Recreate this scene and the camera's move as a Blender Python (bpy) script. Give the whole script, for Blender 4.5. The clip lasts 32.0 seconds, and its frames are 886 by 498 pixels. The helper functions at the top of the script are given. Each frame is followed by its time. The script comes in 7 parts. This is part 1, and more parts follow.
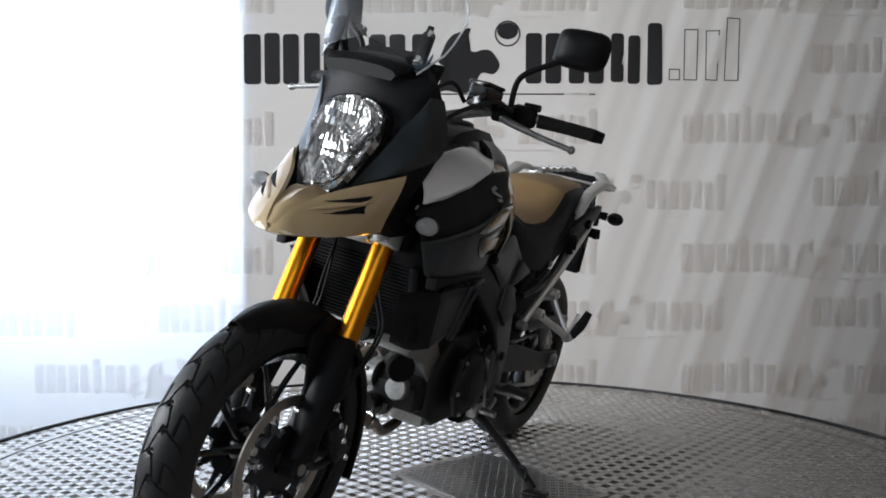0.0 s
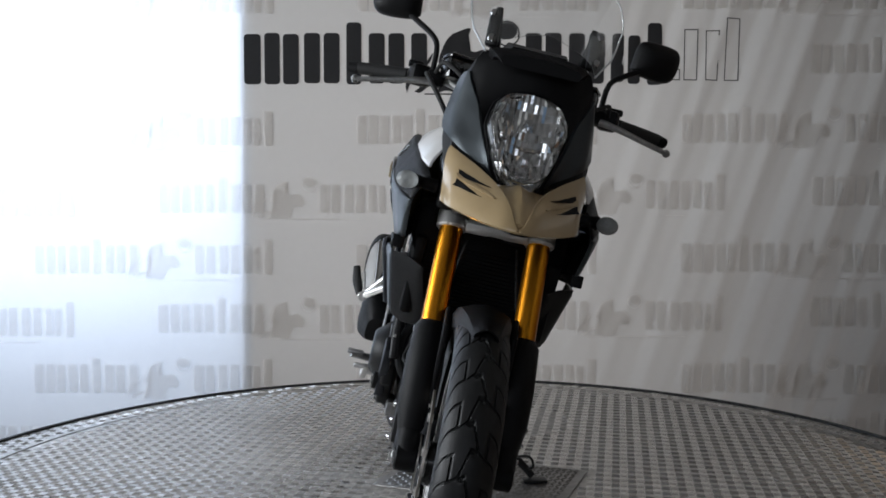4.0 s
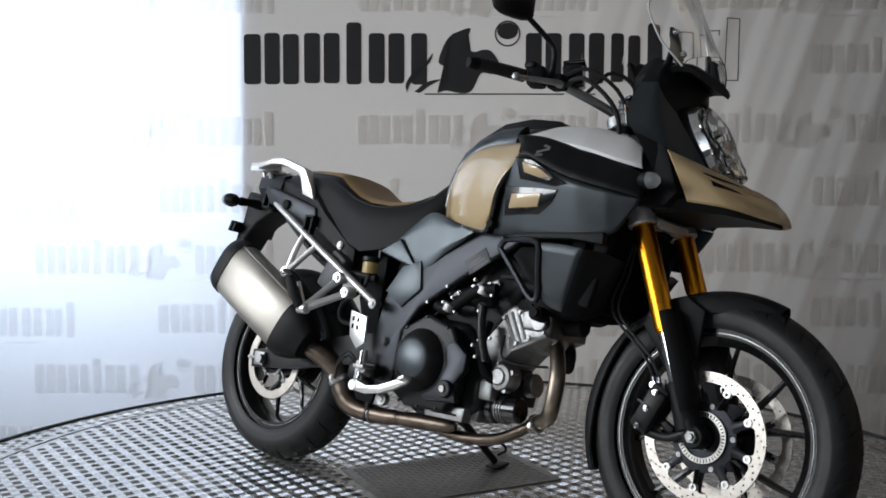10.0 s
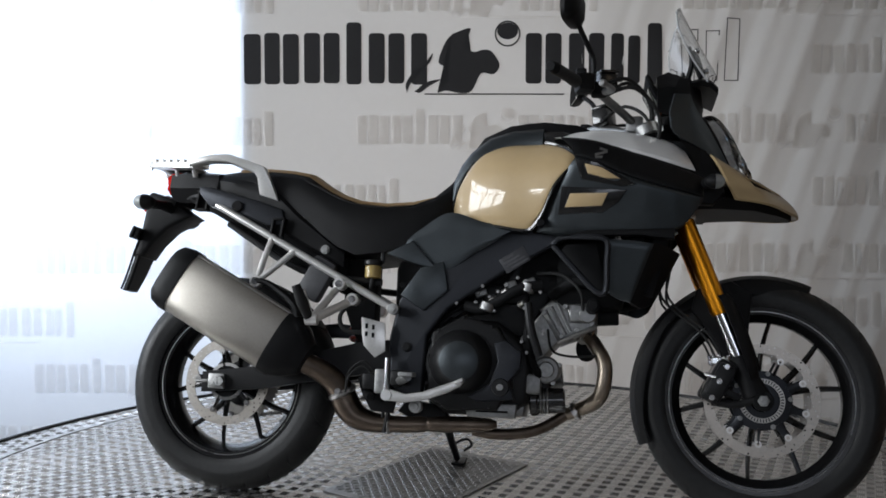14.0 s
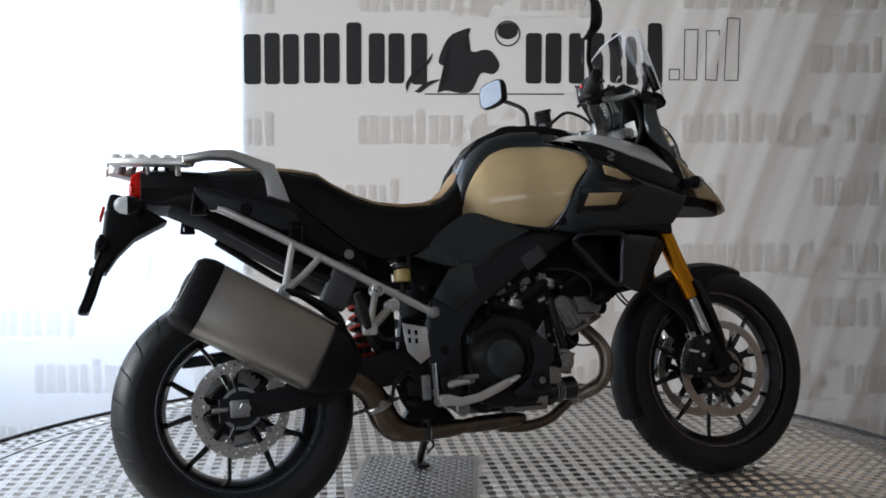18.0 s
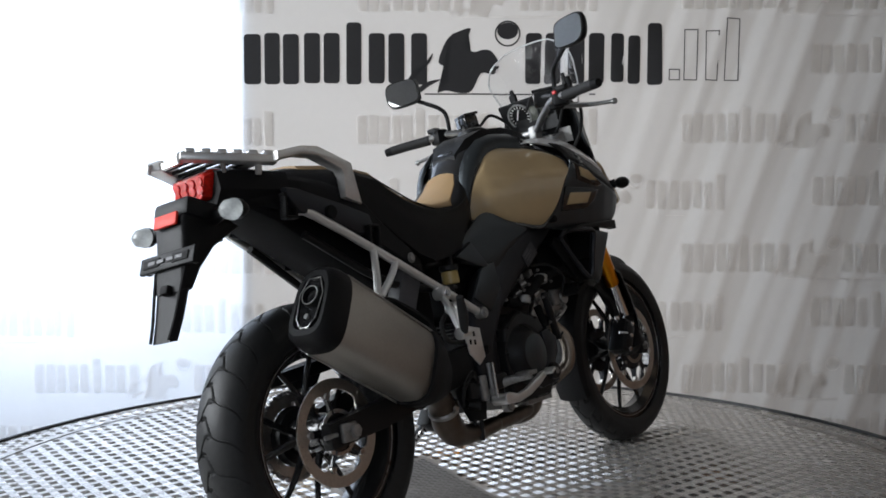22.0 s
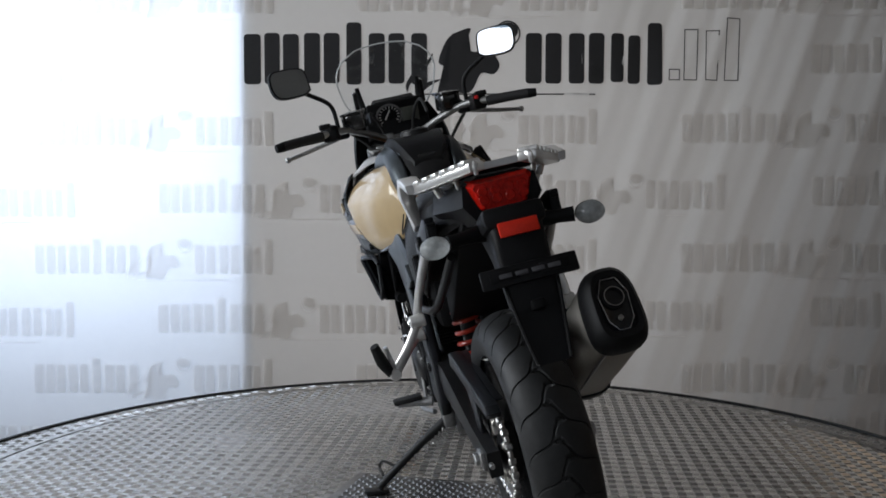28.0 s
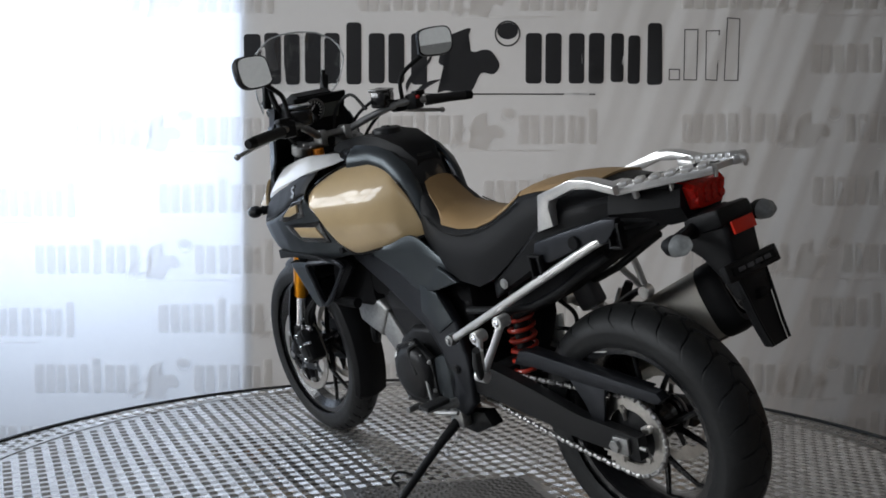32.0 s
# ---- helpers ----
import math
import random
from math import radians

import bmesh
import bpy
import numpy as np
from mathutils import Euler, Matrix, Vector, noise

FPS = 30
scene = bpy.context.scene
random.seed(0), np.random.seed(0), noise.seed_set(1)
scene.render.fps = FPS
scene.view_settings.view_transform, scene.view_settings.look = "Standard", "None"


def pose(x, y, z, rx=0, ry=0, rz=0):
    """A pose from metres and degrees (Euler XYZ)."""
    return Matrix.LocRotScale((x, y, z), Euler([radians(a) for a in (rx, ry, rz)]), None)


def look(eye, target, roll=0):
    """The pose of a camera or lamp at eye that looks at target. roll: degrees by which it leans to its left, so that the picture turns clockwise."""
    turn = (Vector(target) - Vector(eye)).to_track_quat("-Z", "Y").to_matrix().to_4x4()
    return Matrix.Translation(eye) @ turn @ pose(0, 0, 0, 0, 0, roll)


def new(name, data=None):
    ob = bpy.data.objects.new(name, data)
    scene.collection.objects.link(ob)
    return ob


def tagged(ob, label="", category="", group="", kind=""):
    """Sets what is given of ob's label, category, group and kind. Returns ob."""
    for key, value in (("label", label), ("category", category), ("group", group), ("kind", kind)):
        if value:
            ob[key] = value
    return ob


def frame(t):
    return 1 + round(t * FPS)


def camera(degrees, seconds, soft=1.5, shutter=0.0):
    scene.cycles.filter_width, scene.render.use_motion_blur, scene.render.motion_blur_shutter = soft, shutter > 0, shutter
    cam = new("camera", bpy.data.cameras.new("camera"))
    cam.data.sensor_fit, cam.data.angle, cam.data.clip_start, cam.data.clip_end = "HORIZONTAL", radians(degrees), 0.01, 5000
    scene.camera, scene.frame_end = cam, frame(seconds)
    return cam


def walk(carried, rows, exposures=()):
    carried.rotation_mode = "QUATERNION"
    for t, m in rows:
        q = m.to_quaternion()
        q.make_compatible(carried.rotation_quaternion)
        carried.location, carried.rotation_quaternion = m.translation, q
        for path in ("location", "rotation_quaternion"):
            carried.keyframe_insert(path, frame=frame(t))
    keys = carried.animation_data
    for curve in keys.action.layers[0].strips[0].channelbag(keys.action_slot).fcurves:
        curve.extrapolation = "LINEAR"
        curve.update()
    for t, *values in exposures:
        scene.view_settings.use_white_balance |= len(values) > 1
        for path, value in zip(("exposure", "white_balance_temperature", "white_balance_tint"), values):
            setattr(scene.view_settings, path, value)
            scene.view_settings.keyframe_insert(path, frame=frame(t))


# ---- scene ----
# Camera: stands still before a turntable; the table and the motorcycle on it turn.
cam = camera(49.9, 32.0, soft=1.7)
EYE = Vector((0.0, -2.886, 0.918))
AIM = Vector((-0.01504, 0.99775, -0.06541))
walk(cam, [(0.0, look(EYE, EYE + AIM, 0.17)), (32.0, look(EYE, EYE + AIM, 0.17))],
     exposures=[(0.0, 0.0), (1.0, -0.13), (2.0, -0.36), (3.0, -0.45), (6.0, -0.53), (9.0, -0.52), (13.0, -0.37), (17.0, -0.10), (19.0, -0.02), (21.0, 0.0), (23.0, 0.08), (25.0, 0.0), (26.5, -0.35), (28.0, -0.64), (32.0, -0.59)])

DECK = -0.014            # height of the turntable's tread plate
LEAN = 13.0              # degrees to the left on the side stand


def table_turn(t):
    return -105.78 + 7.7066 * t + 0.00266 * (t - 16.0) ** 2


def bike_pose(t):
    return (pose(0, 0, 0, rz=table_turn(t)) @ pose(0.0584, -0.2189, 0.0, rz=-10.90)
            @ pose(0, 0.057, 0, rx=-LEAN))


# ---- light ----
world = bpy.data.worlds.new("world")
scene.world = world
world.use_nodes = True
wn = world.node_tree.nodes
sky = wn.new("ShaderNodeTexSky")
sky.sky_type, sky.sun_disc = "NISHITA", False
sky.sun_elevation, sky.sun_rotation = radians(40), radians(250)
world.node_tree.links.new(sky.outputs[0], wn["Background"].inputs[0])
wn["Background"].inputs[1].default_value = 0.08


def area(name, at, to, sx, sy, watts, colour):
    d = bpy.data.lights.new(name, "AREA")
    d.shape, d.size, d.size_y, d.energy, d.color = "RECTANGLE", sx, sy, watts, colour
    ob = new(name, d)
    ob.matrix_world = look(at, to)
    return ob


area("window_light_back", (-2.75, 2.95, 1.72), (-2.75, 0, 1.72), 3.2, 2.85, 312, (0.62, 0.76, 1.0))
# Unseen fill lamp added behind the banner to brighten its right part.
area("banner_fill_light", (0.30, 2.9, 0.95), (0.30, 0, 0.95), 2.65, 3.0, 27, (1.0, 0.965, 0.94))
area("window_light_left", (-4.35, -1.2, 1.9), (0, -1.2, 1.3), 3.6, 1.8, 385, (0.88, 0.925, 0.975))
area("window_light_front", (-0.6, -5.3, 2.1), (-0.3, 0, 1.2), 2.8, 0.8, 18, (0.90, 0.92, 1.0))

for k, (lx, ly) in enumerate(((2.3, -1.9), (2.7, 0.3))):
    area("ceiling_lamp_light", (lx, ly, 3.18), (lx, ly, 0), 1.1, 1.1, 1.8, (1.0, 0.78, 0.56))

# ---- materials ----


def material(name, colour, rough=0.5, metal=0.0, grain=0.0, scale=60.0, bump=0.0, bump_scale=None, coat=0.0,
             transmission=0.0, ior=1.45, vary=0.0, stretch=(1, 1, 1), translucent=0.0, gloss_vary=0.0, spec=0.5):
    """Principled surface with colour variation at two scales, varied gloss and fine relief."""
    m = bpy.data.materials.new(name)
    m.use_nodes = True
    nt = m.node_tree
    n, lk = nt.nodes, nt.links
    b = n["Principled BSDF"]
    b.inputs["Base Color"].default_value = (*colour, 1)
    b.inputs["Roughness"].default_value = rough
    b.inputs["Metallic"].default_value = metal
    b.inputs["Specular IOR Level"].default_value = spec
    b.inputs["Coat Weight"].default_value = coat
    b.inputs["Coat Roughness"].default_value = 0.06
    b.inputs["Transmission Weight"].default_value = transmission
    b.inputs["IOR"].default_value = ior
    tc = n.new("ShaderNodeTexCoord")
    mp = n.new("ShaderNodeMapping")
    mp.inputs["Scale"].default_value = stretch
    lk.new(tc.outputs["Object"], mp.inputs[0])
    if grain or vary:
        fine, wide = n.new("ShaderNodeTexNoise"), n.new("ShaderNodeTexNoise")
        fine.inputs["Scale"].default_value, fine.inputs["Detail"].default_value = scale, 6
        wide.inputs["Scale"].default_value, wide.inputs["Detail"].default_value = scale * 0.06, 4
        lk.new(mp.outputs[0], fine.inputs[0]), lk.new(tc.outputs["Object"], wide.inputs[0])
        mf, mw = n.new("ShaderNodeMapRange"), n.new("ShaderNodeMapRange")
        for node, amount in ((mf, grain), (mw, vary)):
            node.inputs[1].default_value, node.inputs[2].default_value = 0.25, 0.75
            node.inputs[3].default_value, node.inputs[4].default_value = 1 - amount, 1 + amount
        lk.new(fine.outputs[0], mf.inputs[0]), lk.new(wide.outputs[0], mw.inputs[0])
        mul = n.new("ShaderNodeMath")
        mul.operation = "MULTIPLY"
        lk.new(mf.outputs[0], mul.inputs[0]), lk.new(mw.outputs[0], mul.inputs[1])
        sc = n.new("ShaderNodeVectorMath")
        sc.operation = "SCALE"
        sc.inputs[0].default_value = colour
        lk.new(mul.outputs[0], sc.inputs["Scale"])
        lk.new(sc.outputs[0], b.inputs["Base Color"])
        if gloss_vary:
            mg = n.new("ShaderNodeMapRange")
            mg.inputs[1].default_value, mg.inputs[2].default_value = 0.3, 0.7
            mg.inputs[3].default_value = max(0.03, rough - gloss_vary)
            mg.inputs[4].default_value = min(1.0, rough + gloss_vary)
            lk.new(wide.outputs[0], mg.inputs[0])
            lk.new(mg.outputs[0], b.inputs["Roughness"])
    if bump:
        bn, bp = n.new("ShaderNodeTexNoise"), n.new("ShaderNodeBump")
        bn.inputs["Scale"].default_value, bn.inputs["Detail"].default_value = bump_scale or scale * 3, 3
        bp.inputs["Strength"].default_value, bp.inputs["Distance"].default_value = bump, 0.002
        lk.new(mp.outputs[0], bn.inputs[0]), lk.new(bn.outputs[0], bp.inputs["Height"])
        lk.new(bp.outputs[0], b.inputs["Normal"])
    if translucent:
        tr, mix = n.new("ShaderNodeBsdfTranslucent"), n.new("ShaderNodeMixShader")
        tr.inputs[0].default_value = (*colour, 1)
        mix.inputs[0].default_value = translucent
        lk.new(b.outputs[0], mix.inputs[1]), lk.new(tr.outputs[0], mix.inputs[2])
        lk.new(mix.outputs[0], n["Material Output"].inputs[0])
    return m


GOLD = material("gold_anodised", (0.74, 0.29, 0.018), 0.30, 1.0, grain=0.06, scale=200, stretch=(1, 1, 0.05))
CHROME = material("chrome", (0.75, 0.75, 0.76), 0.1, 1.0, grain=0.04, scale=40)
ALU = material("cast_aluminium", (0.33, 0.33, 0.325), 0.46, 1.0, grain=0.2, scale=90, bump=0.35, bump_scale=500, vary=0.25, gloss_vary=0.08)
ALU_PAINT = material("silver_painted_metal", (0.70, 0.69, 0.67), 0.32, 0.68, grain=0.06, scale=200, vary=0.06)
STEEL = material("bare_steel", (0.42, 0.41, 0.40), 0.34, 1.0, grain=0.15, scale=90, vary=0.15, gloss_vary=0.1)
HEADER = material("heat_tinted_steel", (0.27, 0.225, 0.18), 0.36, 1.0, grain=0.2, scale=40, vary=0.35, gloss_vary=0.12)
# Darker copy of the header steel for the low pipes.
DARKPIPE = material("dark_exhaust_steel", (0.15, 0.118, 0.094), 0.42, 1.0, grain=0.25, scale=30, vary=0.4, gloss_vary=0.12)
MUFFLER = material("brushed_steel", (0.40, 0.375, 0.335), 0.50, 0.95, grain=0.04, scale=150, vary=0.10, gloss_vary=0.06)
DISC = material("disc_steel", (0.52, 0.48, 0.43), 0.38, 1.0, grain=0.1, scale=140, vary=0.08)
PLASTIC = material("black_grained_plastic", (0.006, 0.006, 0.0065), 0.48, spec=0.2, grain=0.15, scale=180, bump=0.25, bump_scale=900, vary=0.12)
GREY = material("matt_graphite_paint", (0.058, 0.066, 0.071), 0.38, 0.8, spec=0.5, grain=0.06, scale=300, vary=0.06, gloss_vary=0.05)
FRAME = material("grey_painted_frame", (0.036, 0.038, 0.043), 0.42, 0.8, grain=0.08, scale=200, bump=0.1, vary=0.06)
GLOSS = material("black_gloss_paint", (0.006, 0.006, 0.0065), 0.22, coat=0.6, grain=0.05, vary=0.08)
CREAM = material("pearl_sand_paint", (0.45, 0.325, 0.168), 0.46, 0.0, grain=0.03, scale=600, vary=0.03, coat=0.9)
SILVER = material("silver_paint", (0.74, 0.73, 0.715), 0.28, 0.15, grain=0.04, scale=600, vary=0.03, coat=0.5)
SEATBLACK = material("black_vinyl", (0.0065, 0.0065, 0.007), 0.5, spec=0.22, grain=0.15, scale=250, bump=0.5, bump_scale=700, vary=0.1)
SEATTAN = material("tan_vinyl", (0.30, 0.19, 0.085), 0.55, grain=0.08, scale=250, bump=0.4, bump_scale=700, vary=0.06)
RUBBER = material("tyre_rubber", (0.0115, 0.0118, 0.012), 0.5, spec=0.4, grain=0.25, scale=80, bump=0.25, bump_scale=500, vary=0.3, gloss_vary=0.12)
GRIP = material("grip_rubber", (0.012, 0.012, 0.012), 0.7, grain=0.2, scale=200, bump=0.4)
RIM = material("black_wheel_enamel", (0.007, 0.007, 0.0075), 0.24, 0.0, grain=0.08, coat=0.3, vary=0.1)
ENGINE = material("black_engine_enamel", (0.011, 0.011, 0.0115), 0.40, 0.05, spec=0.28, grain=0.15, scale=160, bump=0.2, vary=0.15)
DARK = material("dark_cavity", (0.005, 0.005, 0.0055), 0.7, spec=0.2, grain=0.2, vary=0.2)
REDLENS = material("red_lens", (0.62, 0.014, 0.007), 0.22, grain=0.45, scale=110, vary=0.3, bump=0.8, bump_scale=90, spec=0.4, translucent=0.25)
REFLECTOR = material("red_reflector", (0.70, 0.03, 0.012), 0.42, grain=0.1, scale=300, bump=0.4, bump_scale=420, spec=0.25)
AMBER = material("amber_plastic", (0.7, 0.22, 0.02), 0.3, grain=0.1, vary=0.1)
SCREEN = material("clear_acrylic", (0.97, 0.98, 0.985), 0.02, transmission=1.0, ior=1.52)
SCREENEDGE = material("lit_acrylic_edge", (0.80, 0.82, 0.83), 0.2, transmission=0.4, grain=0.1, vary=0.1, coat=0.6)
WARMWALL = material("brown_brick_paint", (0.24, 0.14, 0.09), 0.8, grain=0.1, scale=30, bump=0.2, vary=0.1)
MIRROR = material("mirror_glass", (0.86, 0.88, 0.88), 0.015, 1.0)
REFLECT = material("lamp_reflector", (0.86, 0.85, 0.84), 0.12, 0.97, grain=0.2, scale=70, vary=0.2)
WHITE = material("white_sticker", (0.78, 0.77, 0.74), 0.5, grain=0.04, vary=0.04)
LABEL = material("dark_print", (0.04, 0.04, 0.045), 0.5, grain=0.1)
SLATE = material("slate_grey_plastic", (0.07, 0.07, 0.075), 0.5, grain=0.1, vary=0.1)
SPROCKET = material("bright_sprocket_alloy", (0.46, 0.44, 0.41), 0.32, 1.0, grain=0.1, scale=120, vary=0.12)
ORANGE = material("orange_sticker", (0.75, 0.18, 0.03), 0.5, grain=0.05)
FLUID = material("brake_fluid_pot", (0.55, 0.40, 0.14), 0.25, transmission=0.3, grain=0.05, vary=0.1)
SPRING = material("red_spring", (0.36, 0.028, 0.014), 0.35, grain=0.1, vary=0.1, coat=0.3)
TREAD = material("tread_plate_steel", (0.45, 0.435, 0.415), 0.42, 0.85, grain=0.25, scale=26, bump=0.15, bump_scale=160, vary=0.22, gloss_vary=0.1)
# Lighter and glossier than the plate it stands on.
TREADBAR = material("lighter_tread_bar", (0.72, 0.70, 0.675), 0.24, 0.9, grain=0.2, scale=22, vary=0.18, gloss_vary=0.08)
HATCH = material("hatch_plate_steel", (0.25, 0.245, 0.24), 0.36, 0.85, grain=0.2, scale=40, vary=0.12, gloss_vary=0.08)
EDGE = material("black_rubber_edge", (0.012, 0.012, 0.013), 0.45, grain=0.2, vary=0.2)
CLOTH = material("banner_cloth", (0.72, 0.71, 0.70), 0.85, grain=0.03, scale=400, bump=0.15, bump_scale=900, vary=0.02, translucent=0.42)
PRINT = material("black_print_on_cloth", (0.042, 0.042, 0.045), 0.75, grain=0.12, scale=120, vary=0.08, translucent=0.55)
PRINTPALE = material("pale_grey_print_on_cloth", (0.865, 0.85, 0.835), 0.85, grain=0.06, scale=120, vary=0.06, translucent=0.94)
PLASTER = material("painted_plaster", (0.24, 0.235, 0.23), 0.85, grain=0.06, scale=30, bump=0.2, vary=0.06)
# Pale surface that bounces light: the unseen divider and the mirror's wall band.
PALEWALL = material("pale_wall", (0.78, 0.775, 0.76), 0.85, grain=0.05, scale=30, bump=0.2, vary=0.05)
CONCRETE = material("grey_concrete", (0.22, 0.20, 0.18), 0.6, grain=0.15, scale=20, bump=0.2, vary=0.15)



def thin_glass(name, tint, rough, ior):
    """A thin clear shell: straight through, with a reflection that grows at grazing angles."""
    m = bpy.data.materials.new(name)
    m.use_nodes = True
    n, lk = m.node_tree.nodes, m.node_tree.links
    n.remove(n["Principled BSDF"])
    clear, gloss, mix, fres = (n.new(k) for k in ("ShaderNodeBsdfTransparent", "ShaderNodeBsdfGlossy", "ShaderNodeMixShader", "ShaderNodeFresnel"))
    clear.inputs[0].default_value = (*tint, 1)
    gloss.inputs["Roughness"].default_value = rough
    fres.inputs[0].default_value = ior
    lk.new(fres.outputs[0], mix.inputs[0]), lk.new(clear.outputs[0], mix.inputs[1]), lk.new(gloss.outputs[0], mix.inputs[2])
    lk.new(mix.outputs[0], n["Material Output"].inputs[0])
    return m


PRISM = material("prismatic_clear_lens", (0.46, 0.48, 0.48), 0.14, grain=0.35, scale=120, vary=0.25, bump=0.7, bump_scale=160, spec=0.6, coat=0.4, translucent=0.5)
CLEAR = thin_glass("clear_lens", (0.97, 0.98, 0.98), 0.03, 1.2)

# ---- mesh helpers ----


def bm_new(verts, faces):
    bm = bmesh.new()
    vs = [bm.verts.new(v) for v in verts]
    for f in faces:
        try:
            bm.faces.new([vs[i] for i in f])
        except ValueError:
            pass
    return bm


def merge(*bms):
    out = bms[0]
    for b in bms[1:]:
        me = bpy.data.meshes.new("tmp")
        b.to_mesh(me)
        out.from_mesh(me)
        bpy.data.meshes.remove(me)
        b.free()
    return out


def moved(bm, m):
    bmesh.ops.transform(bm, matrix=m, verts=bm.verts)
    return bm


def mirrored(bm):
    bmesh.ops.scale(bm, vec=(1, -1, 1), verts=bm.verts)
    bmesh.ops.reverse_faces(bm, faces=bm.faces)
    return bm


def part(name, bm, mat, parent=None, label="", sharp=35, fix=True):
    """Links a bmesh as one mesh object under a thing or a part."""
    if fix:
        bmesh.ops.recalc_face_normals(bm, faces=bm.faces)
    me = bpy.data.meshes.new(name)
    bm.to_mesh(me)
    bm.free()
    me.materials.append(mat)
    me.polygons.foreach_set("use_smooth", [True] * len(me.polygons))
    me.set_sharp_from_angle(angle=radians(sharp))
    ob = new(name, me)
    if parent is not None:
        ob.parent = parent
    if label:
        ob["label"] = label
    return ob


def curve(pts, steps=6):
    """Catmull-Rom points through pts."""
    p = [Vector(q) for q in pts]
    if len(p) < 3 or steps < 2:
        return p
    p = [2 * p[0] - p[1]] + p + [2 * p[-1] - p[-2]]
    out = []
    for i in range(1, len(p) - 2):
        a, b, c, d = p[i - 1:i + 3]
        for k in range(steps):
            u = k / steps
            out.append(0.5 * (2 * b + (c - a) * u + (2 * a - 5 * b + 4 * c - d) * u * u + (3 * b - a - 3 * c + d) * u ** 3))
    return out + [p[-2]]


def tube(pts, r, n=10, steps=5, flat=1.0, cap=True):
    """A round (or flattened) bar along a smooth line; r is a number or a list along the line."""
    c = curve(pts, steps)
    rs = [float(q) for q in np.interp(np.linspace(0, 1, len(c)), np.linspace(0, 1, len(r)), r)] if isinstance(r, (list, tuple)) else [r] * len(c)
    t0 = (c[1] - c[0]).normalized()
    up = Vector((0, 0, 1)) if abs(t0.z) < 0.9 else Vector((0, 1, 0))
    side = t0.cross(up).normalized()
    verts, faces = [], []
    for i, q in enumerate(c):
        t = (c[min(i + 1, len(c) - 1)] - c[max(i - 1, 0)]).normalized()
        side = (side - side.dot(t) * t).normalized()
        b = t.cross(side)
        for k in range(n):
            a = 2 * math.pi * k / n
            verts.append(q + rs[i] * (math.cos(a) * side * flat + math.sin(a) * b))
    for i in range(len(c) - 1):
        for k in range(n):
            faces.append((i * n + k, i * n + (k + 1) % n, (i + 1) * n + (k + 1) % n, (i + 1) * n + k))
    if cap:
        faces += [tuple(range(n)), tuple(range(len(verts) - n, len(verts)))]
    return bm_new(verts, faces)


def lathe(profile, n=48, at=(0, 0, 0), axis="y", closed=False, caps=True):
    """Turns a profile of (radius, along) round an axis."""
    verts, faces = [], []
    m = len(profile)
    for k in range(n):
        a = 2 * math.pi * k / n
        for r, h in profile:
            v = {"y": (r * math.cos(a), h, r * math.sin(a)), "z": (r * math.cos(a), r * math.sin(a), h),
                 "x": (h, r * math.cos(a), r * math.sin(a))}[axis]
            verts.append(Vector(v) + Vector(at))
    rng = range(m) if closed else range(m - 1)
    for k in range(n):
        for j in rng:
            faces.append((k * m + j, k * m + (j + 1) % m, ((k + 1) % n) * m + (j + 1) % m, ((k + 1) % n) * m + j))
    if not closed and caps:
        if profile[0][0] > 1e-6:
            faces.append(tuple(k * m for k in range(n)))
        if profile[-1][0] > 1e-6:
            faces.append(tuple(k * m + m - 1 for k in range(n)))
    bm = bm_new(verts, faces)
    bmesh.ops.remove_doubles(bm, verts=bm.verts, dist=1e-6)
    return bm


def cyl(p0, p1, r0, r1=None, n=16, chamfer=0.12):
    """A round pin or boss from p0 to p1 with chamfered ends."""
    p0, p1 = Vector(p0), Vector(p1)
    r1 = r0 if r1 is None else r1
    h = (p1 - p0).length
    c = min(chamfer * min(r0, r1), h * 0.3)
    bm = lathe([(r0 - c, 0), (r0, c), (r1, h - c), (r1 - c, h)], n, axis="z")
    return moved(bm, Matrix.Translation(p0) @ (p1 - p0).to_track_quat("Z", "Y").to_matrix().to_4x4())


def box(at, size, bevel=0.004, rot=(0, 0, 0), seg=2):
    bm = bmesh.new()
    bmesh.ops.create_cube(bm, size=1)
    bmesh.ops.scale(bm, vec=size, verts=bm.verts)
    if bevel:
        bmesh.ops.bevel(bm, geom=bm.edges[:], offset=min(bevel, min(size) * 0.45), segments=seg, affect="EDGES", profile=0.5)
    return moved(bm, pose(*at, *rot))


def slab(outline, y0, y1, bevel=0.004, steps=1, seg=2):
    """A plate cut to an outline in x and z, from y0 to y1."""
    pts = [(p[0], p[1]) for p in outline]
    if steps > 1:
        loop = pts[-1:] + pts + pts[:2]
        c = curve([(x, 0, z) for x, z in loop], steps)
        pts = [(q.x, q.z) for q in c[steps:steps + steps * len(pts)]]
    bm = bmesh.new()
    vs = [bm.verts.new((x, y0, z)) for x, z in pts]
    f = bm.faces.new(vs)
    g = bmesh.ops.extrude_face_region(bm, geom=[f])
    bmesh.ops.translate(bm, vec=(0, y1 - y0, 0), verts=[v for v in g["geom"] if isinstance(v, bmesh.types.BMVert)])
    bmesh.ops.recalc_face_normals(bm, faces=bm.faces)
    if bevel:
        rim = [e for e in bm.edges if abs(e.verts[0].co.y - e.verts[1].co.y) < 1e-6]
        bmesh.ops.bevel(bm, geom=rim, offset=bevel, segments=seg, affect="EDGES", profile=0.5)
    return bm


